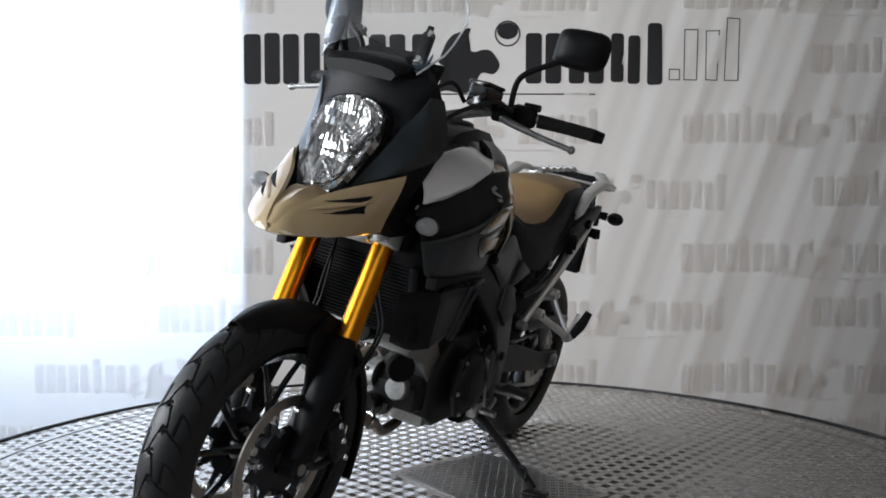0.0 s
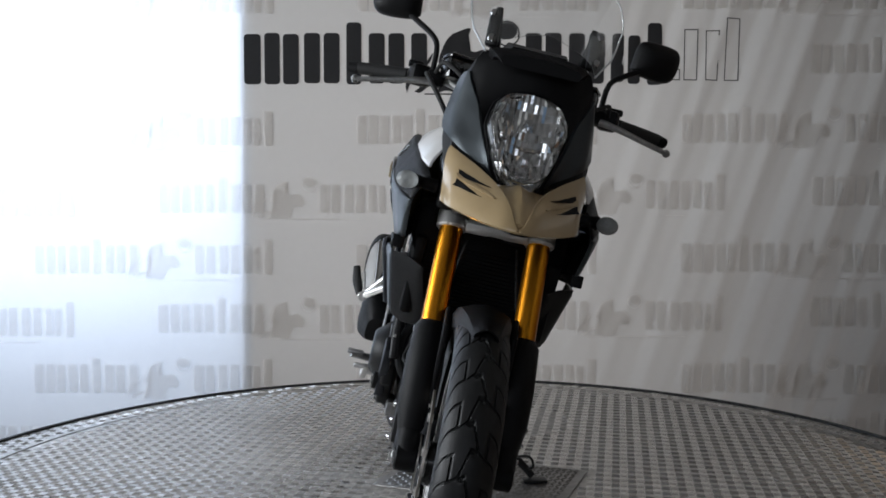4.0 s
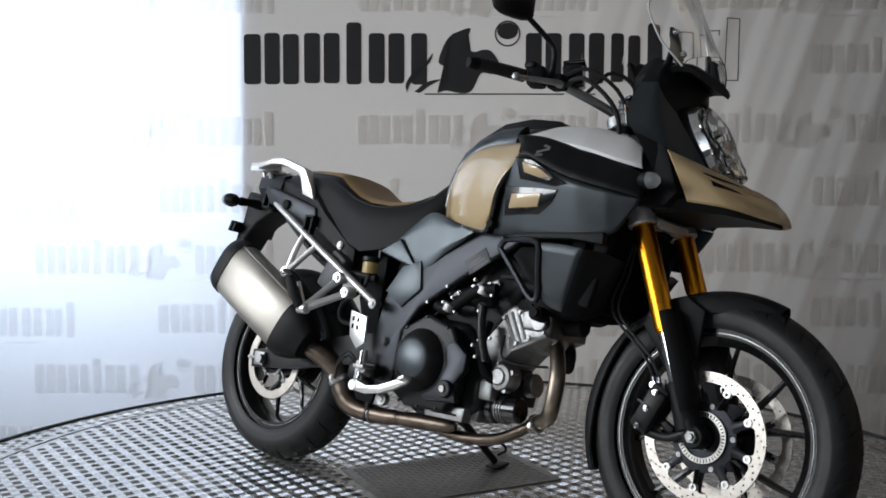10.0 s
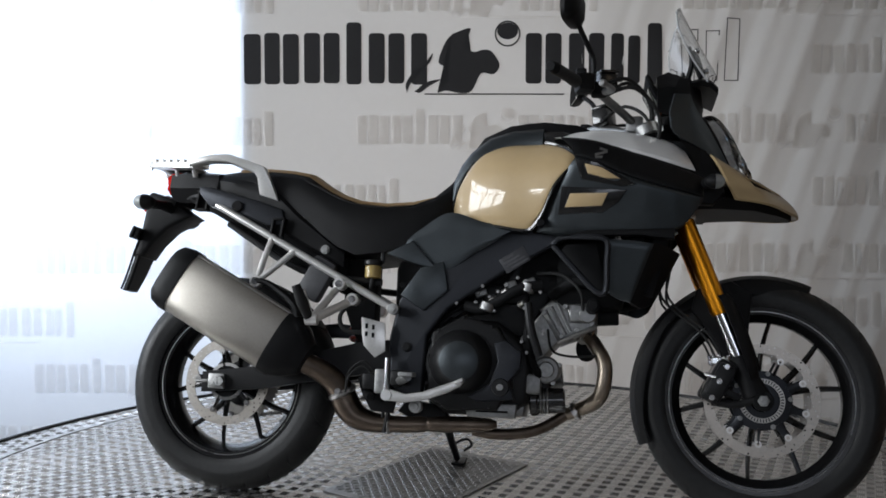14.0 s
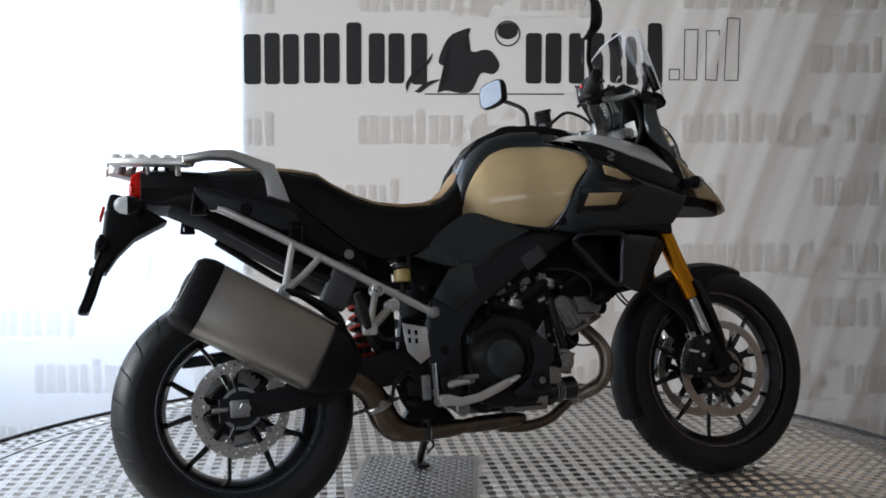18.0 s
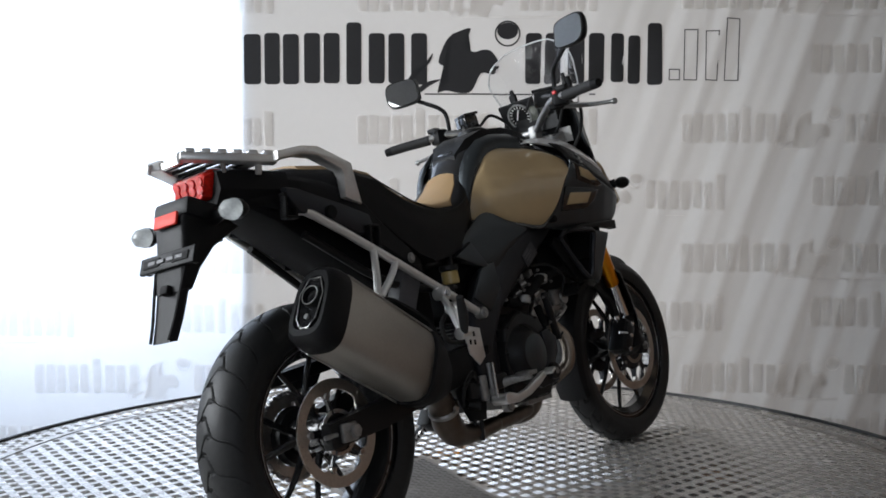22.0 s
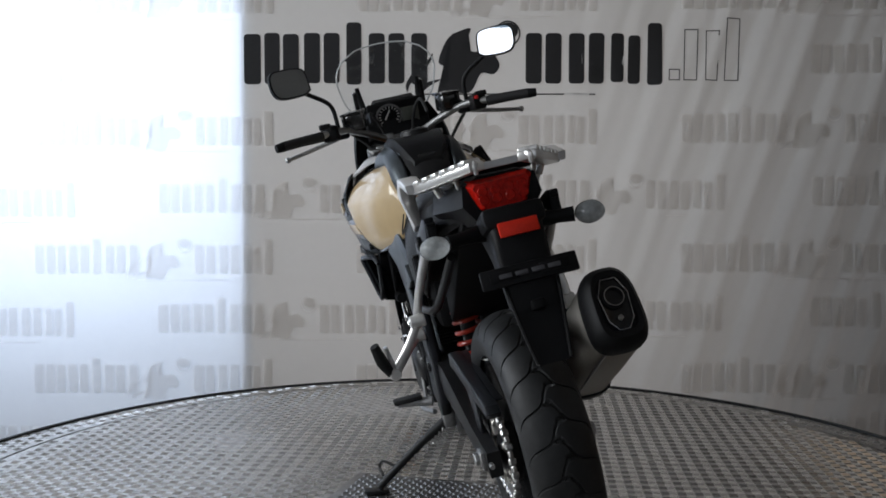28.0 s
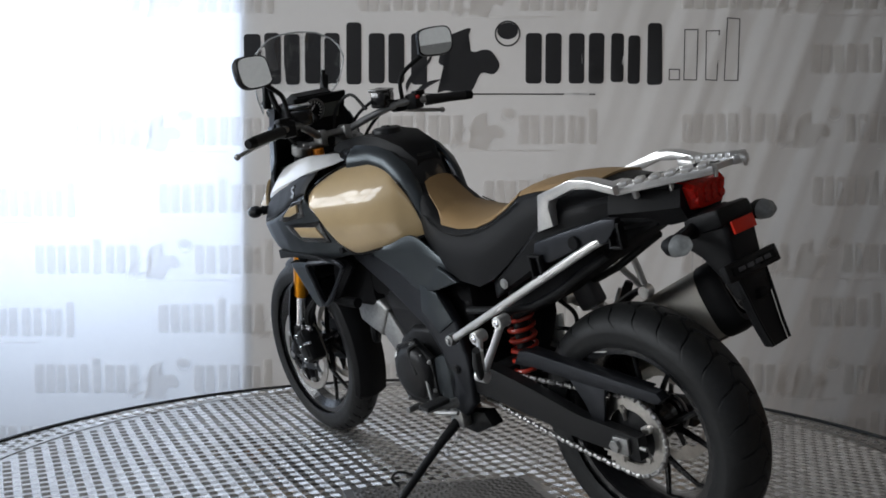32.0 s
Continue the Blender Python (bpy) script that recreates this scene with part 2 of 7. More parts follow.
def smooth(x, xs, ys):
    """Values along a smooth line through (xs, ys), without overshoot."""
    xs, ys = np.asarray(xs, float), np.asarray(ys, float)
    h, d = np.diff(xs), np.diff(ys) / np.diff(xs)
    m = np.zeros(len(xs))
    m[0], m[-1] = d[0], d[-1]
    for i in range(1, len(d)):
        m[i] = 0 if d[i - 1] * d[i] <= 0 else 2 * d[i - 1] * d[i] / (d[i - 1] + d[i])
    x = np.clip(np.asarray(x, float), xs[0], xs[-1])
    i = np.clip(np.searchsorted(xs, x, "right") - 1, 0, len(d) - 1)
    u = (x - xs[i]) / h[i]
    return ys[i] * (1 + 2 * u) * (1 - u) ** 2 + m[i] * h[i] * u * (1 - u) ** 2 + ys[i + 1] * u * u * (3 - 2 * u) + m[i + 1] * h[i] * u * u * (u - 1)


def panel(top, low, depth, nx=24, nz=10, thick=0.006, rim=0.010, shift=None):
    """A bodywork shell between an upper and a lower line of (x, z); depth(u, v, x, z) gives its y. Its rim is turned in."""
    xs = np.linspace(top[0][0], top[-1][0], nx)
    xl = np.linspace(low[0][0], low[-1][0], nx)
    zt = smooth(xs, [p[0] for p in top], [p[1] for p in top])
    zl = smooth(xl, [p[0] for p in low], [p[1] for p in low])
    verts, faces = [], []
    for layer in (0, 1):
        for i in range(nx):
            for j in range(nz):
                u, v = i / (nx - 1), j / (nz - 1)
                x, z = xl[i] + (xs[i] - xl[i]) * v, zl[i] + (zt[i] - zl[i]) * v
                if shift:
                    x += shift(u, x, z)
                y = float(depth(u, v, x, z))
                s = 1 if y >= 0 else -1
                edge = min(u, 1 - u, v, 1 - v)
                lip = rim * max(0.0, 1 - edge / 0.09) ** 2
                verts.append((x, y - s * (lip + layer * thick), z))
    idx = lambda l, i, j: l * nx * nz + i * nz + j
    for i in range(nx - 1):
        for j in range(nz - 1):
            faces.append((idx(0, i, j), idx(0, i + 1, j), idx(0, i + 1, j + 1), idx(0, i, j + 1)))
            faces.append((idx(1, i, j), idx(1, i, j + 1), idx(1, i + 1, j + 1), idx(1, i + 1, j)))
    ring = [(i, 0) for i in range(nx)] + [(nx - 1, j) for j in range(1, nz)] + [(i, nz - 1) for i in range(nx - 2, -1, -1)] + [(0, j) for j in range(nz - 2, 0, -1)]
    for a, b in zip(ring, ring[1:] + ring[:1]):
        faces.append((idx(0, *a), idx(1, *a), idx(1, *b), idx(0, *b)))
    return bm_new(verts, faces)


def loft(rings, cap=True):
    n = len(rings[0])
    verts = [v for r in rings for v in r]
    faces = []
    for i in range(len(rings) - 1):
        for k in range(n):
            faces.append((i * n + k, i * n + (k + 1) % n, (i + 1) * n + (k + 1) % n, (i + 1) * n + k))
    if cap:
        faces += [tuple(range(n)), tuple(range(len(verts) - n, len(verts)))]
    return bm_new(verts, faces)


def both(name, build, mat, parent, label=""):
    """The same part on the right (built) and on the left (mirrored)."""
    return part(name, build(), mat, parent, label), part(name, mirrored(build()), mat, parent, label)


def bolt(at, normal=(0, -1, 0), r=0.008, h=0.007):
    at, d = Vector(at), Vector(normal).normalized()
    return merge(cyl(at, at + d * h * 0.5, r * 1.3, n=12), cyl(at + d * h * 0.4, at + d * h, r, n=6))


# ---- the room ----


def room_wall(name, at, size, mat=PLASTER, label="plain painted room wall"):
    ob = part(name, box(at, size, 0), mat)
    return tagged(ob, label, "wall", kind="structure")


ROOM_X, ROOM_Y, ROOM_H = 4.0, 5.0, 3.3
tagged(part("floor", box((0, -0.5, -0.65), (2 * ROOM_X + 0.4, 2 * ROOM_Y, 0.1), 0), CONCRETE), "grey concrete workshop floor", "floor", kind="structure")
tagged(part("ceiling", box((0, -0.5, ROOM_H + 0.05), (2 * ROOM_X + 0.4, 2 * ROOM_Y, 0.1), 0), PLASTER), "plain pale room ceiling", "ceiling", kind="structure")
room_wall("wall_east", (ROOM_X + 0.1, -0.5, 0.20), (0.2, 2 * ROOM_Y, 1.6), WARMWALL, "brown painted brick room wall, lower part")
room_wall("wall_east_upper", (ROOM_X + 0.1, -0.5, 1.65), (0.19, 2 * ROOM_Y, 1.3), PLASTER, "grey painted middle part of the brick room wall")
# Unseen pale band, placed where the left mirror looks.
room_wall("wall_east_frieze", (ROOM_X + 0.1, -0.5, 2.80), (0.18, 2 * ROOM_Y, 1.0), PALEWALL, "unseen pale wall band added for the mirror to reflect")
for lx, ly in ((2.3, -1.9), (2.7, 0.3)):
    tagged(part("ceiling_lamp", box((lx, ly, 3.245), (1.2, 1.2, 0.11), 0.01), ALU), "square ceiling lamp with a metal case", "ceiling lamp", "ceiling lamps")
# unseen divider added behind the banner; it ends the brighter daylight sharply and bounces light
room_wall("light_divider", (-1.085, 2.51, 1.35), (0.06, 0.97, 3.9), PALEWALL, label="unseen pale divider added between the lights behind the banner")
room_wall("wall_north", (0.0, 4.1, 1.35), (8.4, 0.2, 3.9))


def opening_wall(name, axis, at, a0, a1, h0, h1, s0, s1, z0, z1):
    """A wall with one window opening, of four blocks. axis: the wall's long axis."""
    bms = []
    for b0, b1, c0, c1 in ((s0, s1, -0.60, z0), (s0, s1, z1, ROOM_H), (s0, a0, z0, z1), (a1, s1, z0, z1)):
        mid, ln, hz, hh = (b0 + b1) / 2, b1 - b0, (c0 + c1) / 2, c1 - c0
        bms.append(box((at, mid, hz), (0.2, ln, hh), 0) if axis == "y" else box((mid, at, hz), (ln, 0.2, hh), 0))
    return tagged(part(name, merge(*bms), PLASTER), "painted room wall with a wide window opening", "wall", kind="structure")


for k, yy in enumerate((-2.9, -2.05, -1.2, -0.35, 0.5)):
    tagged(part("window_post", box((-4.1, yy, 1.9), (0.08, 0.07, 1.7), 0.006), DARK), "dark window post in the side window", "window", kind="structure")
tagged(part("window_rail", box((-4.1, -1.2, 2.2), (0.075, 3.33, 0.06), 0.006), DARK), "dark cross rail of the side window", "window", kind="structure")
opening_wall("wall_west", "y", -4.1, -2.9, 0.5, 0, 0, -5.5, 4.0, 1.05, 2.75)
opening_wall("wall_south", "x", -5.1, -2.2, 2.7, 0, 0, -4.0, 4.0, 1.55, 2.65)

# ---- printed banner ----
BY = 2.0


def fold(x, z):
    """Depth of the cloth: soft slanting folds, deeper towards its gathered end."""
    k = min(1.0, max(0.0, (x - 0.35) / 1.1))
    s = x - 0.33 * (z - 0.6)
    f = 0.016 * math.sin(s * 13.0 + 0.6 * math.sin(z * 2.1)) + 0.010 * math.sin(s * 29.0 + 1.3) + 0.006 * math.sin(s * 57.0)
    return BY + k * f + 0.004 * math.sin(x * 5.0 + z * 1.5)


def cloth_patch(x0, x1, z0, z1, nx, nz, off):
    verts, faces = [], []
    for i in range(nx + 1):
        for j in range(nz + 1):
            x, z = x0 + (x1 - x0) * i / nx, z0 + (z1 - z0) * j / nz
            verts.append((x, fold(x, z) - off, z))
    for i in range(nx):
        for j in range(nz):
            a = i * (nz + 1) + j
            faces.append((a, a + nz + 1, a + nz + 2, a + 1))
    return verts, faces


v, f = cloth_patch(-3.6, 3.2, -0.56, 2.9, 400, 70, 0.0)
banner = part("banner", bm_new(v, f), CLOTH, fix=False, sharp=80)
tagged(banner, "large white cloth banner with grey and black print", "banner", kind="structure")


def rounded_bar(x0, x1, z0, z1, r, off, n=4):
    """A flat bar with rounded corners that follows the cloth."""
    pts = []
    for cx, cz, a0 in ((x1 - r, z1 - r, 0), (x0 + r, z1 - r, 90), (x0 + r, z0 + r, 180), (x1 - r, z0 + r, 270)):
        for k in range(n + 1):
            a = radians(a0 + 90 * k / n)
            pts.append((cx + r * math.cos(a), cz + r * math.sin(a)))
    bm = bm_new([(x, fold(x, z) - off, z) for x, z in pts], [tuple(range(len(pts)))])
    bmesh.ops.triangulate(bm, faces=bm.faces)
    for fc in bm.faces:
        if fc.normal.y > 0:
            fc.normal_flip()
    return bm


def ring_mark(cx, cz, r, w, off, n=28, a0=0, a1=360):
    verts = []
    for k in range(n + 1):
        a = radians(a0 + (a1 - a0) * k / n)
        for q in (r, r - w):
            x, z = cx + q * math.cos(a), cz + q * math.sin(a)
            verts.append((x, fold(x, z) - off, z))
    return bm_new(verts, [(2 * k, 2 * k + 2, 2 * k + 3, 2 * k + 1) for k in range(n)])


# Bars of a printed mark, in a box one unit high: (left, right, bottom, top) along its width of 8.1 units
BARS = ((0.0, 0.33, 0, 0.95), (0.40, 0.70, 0, 0.97), (0.76, 1.07, 0, 0.95), (1.17, 1.48, 0.02, 0.97), (1.55, 1.86, 0.02, 0.97),
        (1.99, 2.28, 0, 1.17), (2.42, 2.73, 0.02, 0.97), (2.80, 3.11, 0.02, 0.97), (3.24, 3.55, 0, 0.97),
        (5.45, 5.76, 0.02, 0.97), (5.83, 6.14, 0.02, 0.97), (6.28, 6.58, 0.02, 0.97), (6.66, 6.96, 0.02, 0.97),
        (7.09, 7.34, 0.05, 0.97), (7.42, 7.66, 0.02, 0.93), (7.80, 8.08, 0, 1.17))


def printed_mark(x, z, h, wide, off, mat, name, label, round_=0.07):
    """Plain bars with a blot of a shape and a ball between them, printed on the cloth."""
    sx = wide / 8.1
    bms = []
    blot = [(4.04, 0.96), (4.39, 1.06), (4.26, 0.74), (4.45, 0.62), (4.64, 0.66), (4.80, 0.62), (4.95, 0.38), (4.84, 0.20),
            (4.59, 0.21), (4.42, -0.11), (4.2, -0.16), (3.93, -0.11), (3.75, -0.14), (3.98, 0.11), (3.93, 0.32), (3.77, 0.43), (3.9, 0.80)]
    swoosh = [(3.16, -0.16), (3.22, 0.0), (3.40, 0.22), (3.60, 0.42), (3.66, 0.60), (3.52, 0.42), (3.30, 0.26), (3.14, 0.02)]
    tail = [(3.30, -0.13), (3.55, 0.05), (3.82, 0.10), (3.60, -0.02), (3.42, -0.15)]
    for shape in (blot, swoosh, tail):
        pts = [(q.x, q.z) for q in curve([(a, 0, b) for a, b in shape + shape[:1]], 4)][:-1]
        bb = bm_new([(x + a * sx, 0, z + b * h) for a, b in pts], [tuple(range(len(pts)))])
        bmesh.ops.triangulate(bb, faces=bb.faces)
        bmesh.ops.subdivide_edges(bb, edges=bb.edges[:], cuts=2, use_grid_fill=True)
        for vtx in bb.verts:
            vtx.co.y = fold(vtx.co.x, vtx.co.z) - off
        bms.append(bb)
    bms.append(ring_mark(x + 5.10 * sx, z + 0.96 * h, 0.245 * h, 0.03 * h, off))
    ball = bm_new([(x + 5.10 * sx + 0.2 * h * math.cos(a), 0, z + 1.01 * h + 0.16 * h * math.sin(a)) for a in np.linspace(0, 5.9, 16)], [tuple(range(16))])
    bmesh.ops.triangulate(ball, faces=ball.faces)
    for vtx in ball.verts:
        vtx.co.y = fold(vtx.co.x, vtx.co.z) - off
    bms.append(ball)
    bms.append(rounded_bar(x + 3.5 * sx, x + 6.8 * sx, z - 0.19 * h, z - 0.165 * h, 0.01 * h, off))
    bm = merge(*bms)
    bmesh.ops.triangulate(bm, faces=bm.faces)
    for fc in bm.faces:
        if fc.normal.y > 0:
            fc.normal_flip()
    mark = part(name, bm, mat, banner, label, fix=False)
    for a, b, c, d in BARS:
        bm = rounded_bar(x + a * sx, x + b * sx, z + c * h, z + d * h, round_ * h, off)
        part("print_bar", bm, mat, mark, fix=False)
    return mark


def wall_xz(px, py):
    """A place on the banner's plane for a sight line given across and down."""
    d = Vector(((px - 784) / 1685.4, 1.0, -(py - 441) / 1685.4))
    e = 0.0655
    way = Vector((d.x - 0.01505 * d.y, d.y * 0.99785 + d.z * 0.0654, d.z * 0.99785 - d.y * e))
    k = (BY - EYE.y) / way.y
    return EYE.x + k * way.x, EYE.z + k * way.z


def mark_at(px, py, tall, wide, **kw):
    x0, z0 = wall_xz(px, py)
    x1, z1 = wall_xz(px + wide, py - tall)
    return printed_mark(x0, z0, z1 - z0, x1 - x0, **kw)


mark_at(430, 150, 94, 742, off=0.004, mat=PRINT, name="bold_print", label="bold black printed mark of bars and a blot")
for row, py in enumerate((17, 129, 252, 362, 480, 575, 692, 786)):
    even = row % 2 == 0
    for k in range(-1, 4):
        px = (58 + 572.5 * k) if even else (-295 + 575 * k)
        if px > 1560 or px + 425 < -60 or (row == 1 and 100 < px < 1310):
            continue
        drop = 8 * (1203 - px) / 1143 if even else 17 * (1430 - px) / 1150      # the rows rise a little along the cloth
        mark_at(px, py + drop, 54, 424, off=0.006, mat=PRINTPALE, name="pale_print", label="pale grey printed mark of bars")
# outlined bars after the bold mark
for a, b, c, d in ((1180, 1200, 122, 142), (1206, 1232, 52, 142), (1244, 1269, 54, 142), (1279, 1307, 32, 142)):
    (x0, z0), (x1, z1) = wall_xz(a, d), wall_xz(b, c)
    w = 0.005
    bms = [rounded_bar(x0, x0 + w, z0, z1, 0.001, 0.004), rounded_bar(x1 - w, x1, z0, z1, 0.001, 0.004),
           rounded_bar(x0 + w, x1 - w, z0, z0 + w, 0.001, 0.004), rounded_bar(x0 + w, x1 - w, z1 - w, z1, 0.001, 0.004)]
    bm = merge(*bms)
    for fc in bm.faces:
        if fc.normal.y > 0:
            fc.normal_flip()
    part("outline_print", bm, PRINT, banner, "thin black outlined bar", fix=False)

# ---- turntable ----


def tread_bars(r0, r1, cx, cy, pitch, bars, length, width, height, keep=None, turn=0.0):
    """Raised bars of a tread plate in patches of alternate direction, over a ring of the deck."""
    n = int(r1 / pitch) + 2
    g = np.arange(-n, n + 1)
    ix, iy = np.meshgrid(g, g, indexing="ij")
    px, py = ix.ravel() * pitch, iy.ravel() * pitch
    odd = ((ix + iy) % 2).ravel() == 1
    a = np.where(odd, radians(45 + turn), radians(-45 + turn))
    ct, st = math.cos(radians(turn)), math.sin(radians(turn))
    px, py = px * ct - py * st + cx, px * st + py * ct + cy
    r = np.hypot(px, py)
    ok = (r > r0) & (r < r1)
    if keep is not None:
        ok &= keep(px, py)
    px, py, a = px[ok], py[ok], a[ok]
    verts, count = [], 0
    step = length / bars
    shape = np.array([(-0.5, -0.5, 0), (-0.5, 0.5, 0), (0.5, 0.5, 0), (0.5, -0.5, 0), (-0.34, 0, 1), (0.34, 0, 1)])
    for k in range(bars):
        o = (k - (bars - 1) / 2) * step
        lx = shape[:, 0] * length
        ly = shape[:, 1] * width + o
        x = px[:, None] + lx * np.cos(a)[:, None] - ly * np.sin(a)[:, None]
        y = py[:, None] + lx * np.sin(a)[:, None] + ly * np.cos(a)[:, None]
        z = np.broadcast_to(shape[:, 2] * height, x.shape)
        verts.append(np.stack([x, y, z], 2).reshape(-1, 3))
    verts = np.concatenate(verts)
    q = len(verts) // 6
    base = np.arange(q)[:, None] * 6
    faces = np.concatenate([(base + f).tolist() for f in ([0, 3, 5, 4], [1, 4, 5, 2])]).tolist()
    faces += np.concatenate([(base + f).tolist() for f in ([0, 4, 1], [3, 2, 5])]).tolist()
    me = bpy.data.meshes.new("tread")
    me.from_pydata(verts.tolist(), [], faces)
    me.materials.append(TREADBAR)
    return me


turntable = tagged(part("turntable", lathe([(0.0, 0.0), (1.0, 0.0), (1.573, 0.0), (1.575, -0.002), (1.575, -0.05), (0.0, -0.05)], 128, axis="z"), TREAD),
                   "round steel tread-plate turntable deck, worn grey", "turntable")
HX, HY, HA = -0.08, 0.11, 55.0


def off_hatch(x, y):
    c, s = math.cos(radians(HA)), math.sin(radians(HA))
    u, w = (x - HX) * c + (y - HY) * s, -(x - HX) * s + (y - HY) * c
    return (np.abs(u) > 0.315) | (np.abs(w) > 0.21)


ob = new("tread_relief", tread_bars(0.0, 1.56, 0, 0, 0.036, 5, 0.030, 0.0046, 0.0017, off_hatch, 20.0))
ob.parent = turntable
ob["kind"] = "stuff"
hatch = part("hatch_plate", moved(box((0, 0, 0.003), (0.60, 0.386, 0.006), 0.002), pose(HX, HY, 0, rz=HA)), HATCH, turntable, "finer-ribbed steel hatch plate")
ob = new("rib_relief", tread_bars(0.0, 0.5, 0, 0, 0.019, 1, 0.0175, 0.0065, 0.0024, lambda x, y: (np.abs(x) < 0.285) & (np.abs(y) < 0.178)))
ob.data.materials[0] = HATCH
ob.parent = hatch
ob.matrix_basis = pose(HX, HY, 0.006, rz=HA)
ob["kind"] = "stuff"

RX, RY, RR = -0.01, -0.10, 1.755


def rim_ring(inner, outer, z0, z1, n=160):
    """A flat ring between a circle round the table's axis and one round the surround's own centre."""
    verts, faces = [], []
    for k in range(n):
        a = 2 * math.pi * k / n
        c, s = math.cos(a), math.sin(a)
        verts += [(inner * c, inner * s, z0), (inner * c, inner * s, z1), (RX + outer * c, RY + outer * s, z1), (RX + outer * c, RY + outer * s, z0)]
    for k in range(n):
        b, d = 4 * k, 4 * ((k + 1) % n)
        faces += [(b + j, b + (j + 1) % 4, d + (j + 1) % 4, d + j) for j in range(4)]
    return bm_new(verts, faces)


surround = tagged(part("turntable_surround", rim_ring(1.585, RR, -0.03, 0.0), TREAD), "fixed tread-plate ring round the turntable", "platform")
surround.matrix_basis = pose(0, 0, DECK)
ob = new("tread_relief", tread_bars(1.60, 1.90, 0, 0, 0.036, 5, 0.030, 0.0046, 0.0017, lambda x, y: np.hypot(x - RX, y - RY) < RR - 0.02, 5.0))
ob.parent = surround
ob["kind"] = "stuff"
loop = [(RX + RR * math.cos(a), RY + RR * math.sin(a), 0.002) for a in np.linspace(0, 2 * math.pi, 161)]
part("edge_trim", tube(loop, 0.0085, 8, 1, cap=False), EDGE, surround, "black rubber edge trim")
loop = [(RX + (RR + 0.017) * math.cos(a), RY + (RR + 0.017) * math.sin(a), 0.001) for a in np.linspace(-0.25, 1.15, 60)]
part("edge_strip", tube(loop, 0.006, 8, 1), ALU, surround, "bare metal edge strip")
part("skirt", lathe([(RR - 0.02, -0.586), (RR - 0.02, -0.03), (RR, -0.03), (RR, -0.586)], 96, at=(RX, RY, 0), axis="z", closed=True), EDGE, surround, "black platform skirt")
# ---- the motorcycle: x forward, y to its left, z up, upright here ----
bike = new("motorcycle")
tagged(bike, "sand and black adventure motorcycle on its side stand", "motorcycle")
RA, FA = Vector((-0.778, 0.0, 0.318)), Vector((0.779, 0.0, 0.324))
# the bars are turned a little to the right
STEER = (Matrix.Translation((0.54, 0, 0.812)) @ Matrix.Rotation(radians(-3.5), 4, Vector((-0.362, 0, 0.932))) @ Matrix.Translation((-0.54, 0, -0.812)))


def P(name, bm, mat, parent=bike, label="", **kw):
    return part(name, bm, mat, parent, label, **kw)


def S(name, bm, mat, label=""):
    """A part that turns with the fork."""
    ob = part(name, bm, mat, bike, label)
    ob.matrix_basis = STEER
    return ob


def tyre(at, big, half, rim_r, grooves, lean):
    """A tyre whose crown is cut into blocks by slanting grooves that meet in a zigzag along the middle."""
    per, nv = 40, 72
    na = grooves * per
    verts, faces = [], []
    h = big - rim_r
    for i in range(na):
        for j in range(nv):
            w = -1 + 2 * j / (nv - 1)
            ang = w * radians(118)
            y = half * math.sin(ang) * (1.0 if abs(ang) < 1.57 else 0.97)
            r = big - h * 0.56 * (1 - math.cos(ang)) * (1.0 if abs(ang) < 1.57 else 1.12)
            s = min(1.0, abs(w) / 0.62)
            a = 2 * math.pi / grooves * (i / per - lean * (s + 0.10 * math.sin(2 * math.pi * s)))
            k = (i + (per // 2 if w > 0 else 0)) % per
            main = k < 2 and 0.17 < s < 0.98
            side = lean > 0 and 20 <= k < 22 and 0.42 < s < 0.96
            zig = 0.12 * (4 * abs((i / per) % 1 - 0.5) - 1)
            middle = abs(w + zig) < 0.024
            link = lean > 0 and 0.41 < s < 0.455 and 2 <= k < 21
            if main or side or middle or link:
                r -= 0.0045
            verts.append((r * math.cos(a) + at[0], y + at[1], r * math.sin(a) + at[2]))
    for i in range(na):
        for j in range(nv - 1):
            k = ((i + 1) % na) * nv
            faces.append((i * nv + j, i * nv + j + 1, k + j + 1, k + j))
    return bm_new(verts, faces)


def spokes(at, hub, rim, count, w0, w1, depth, kink, start=0.0):
    out = []
    for k in range(count):
        a = radians(start) + 2 * math.pi * k / count
        side = (-1) ** k
        pts = []
        for u in np.linspace(0, 1, 6):
            r = hub + (rim - hub) * u
            b = a + kink * side * (1 - u)
            pts.append(Vector((r * math.cos(b), side * depth * (1 - u), r * math.sin(b))) + Vector(at))
        out.append((pts, w0, w1))
    return out


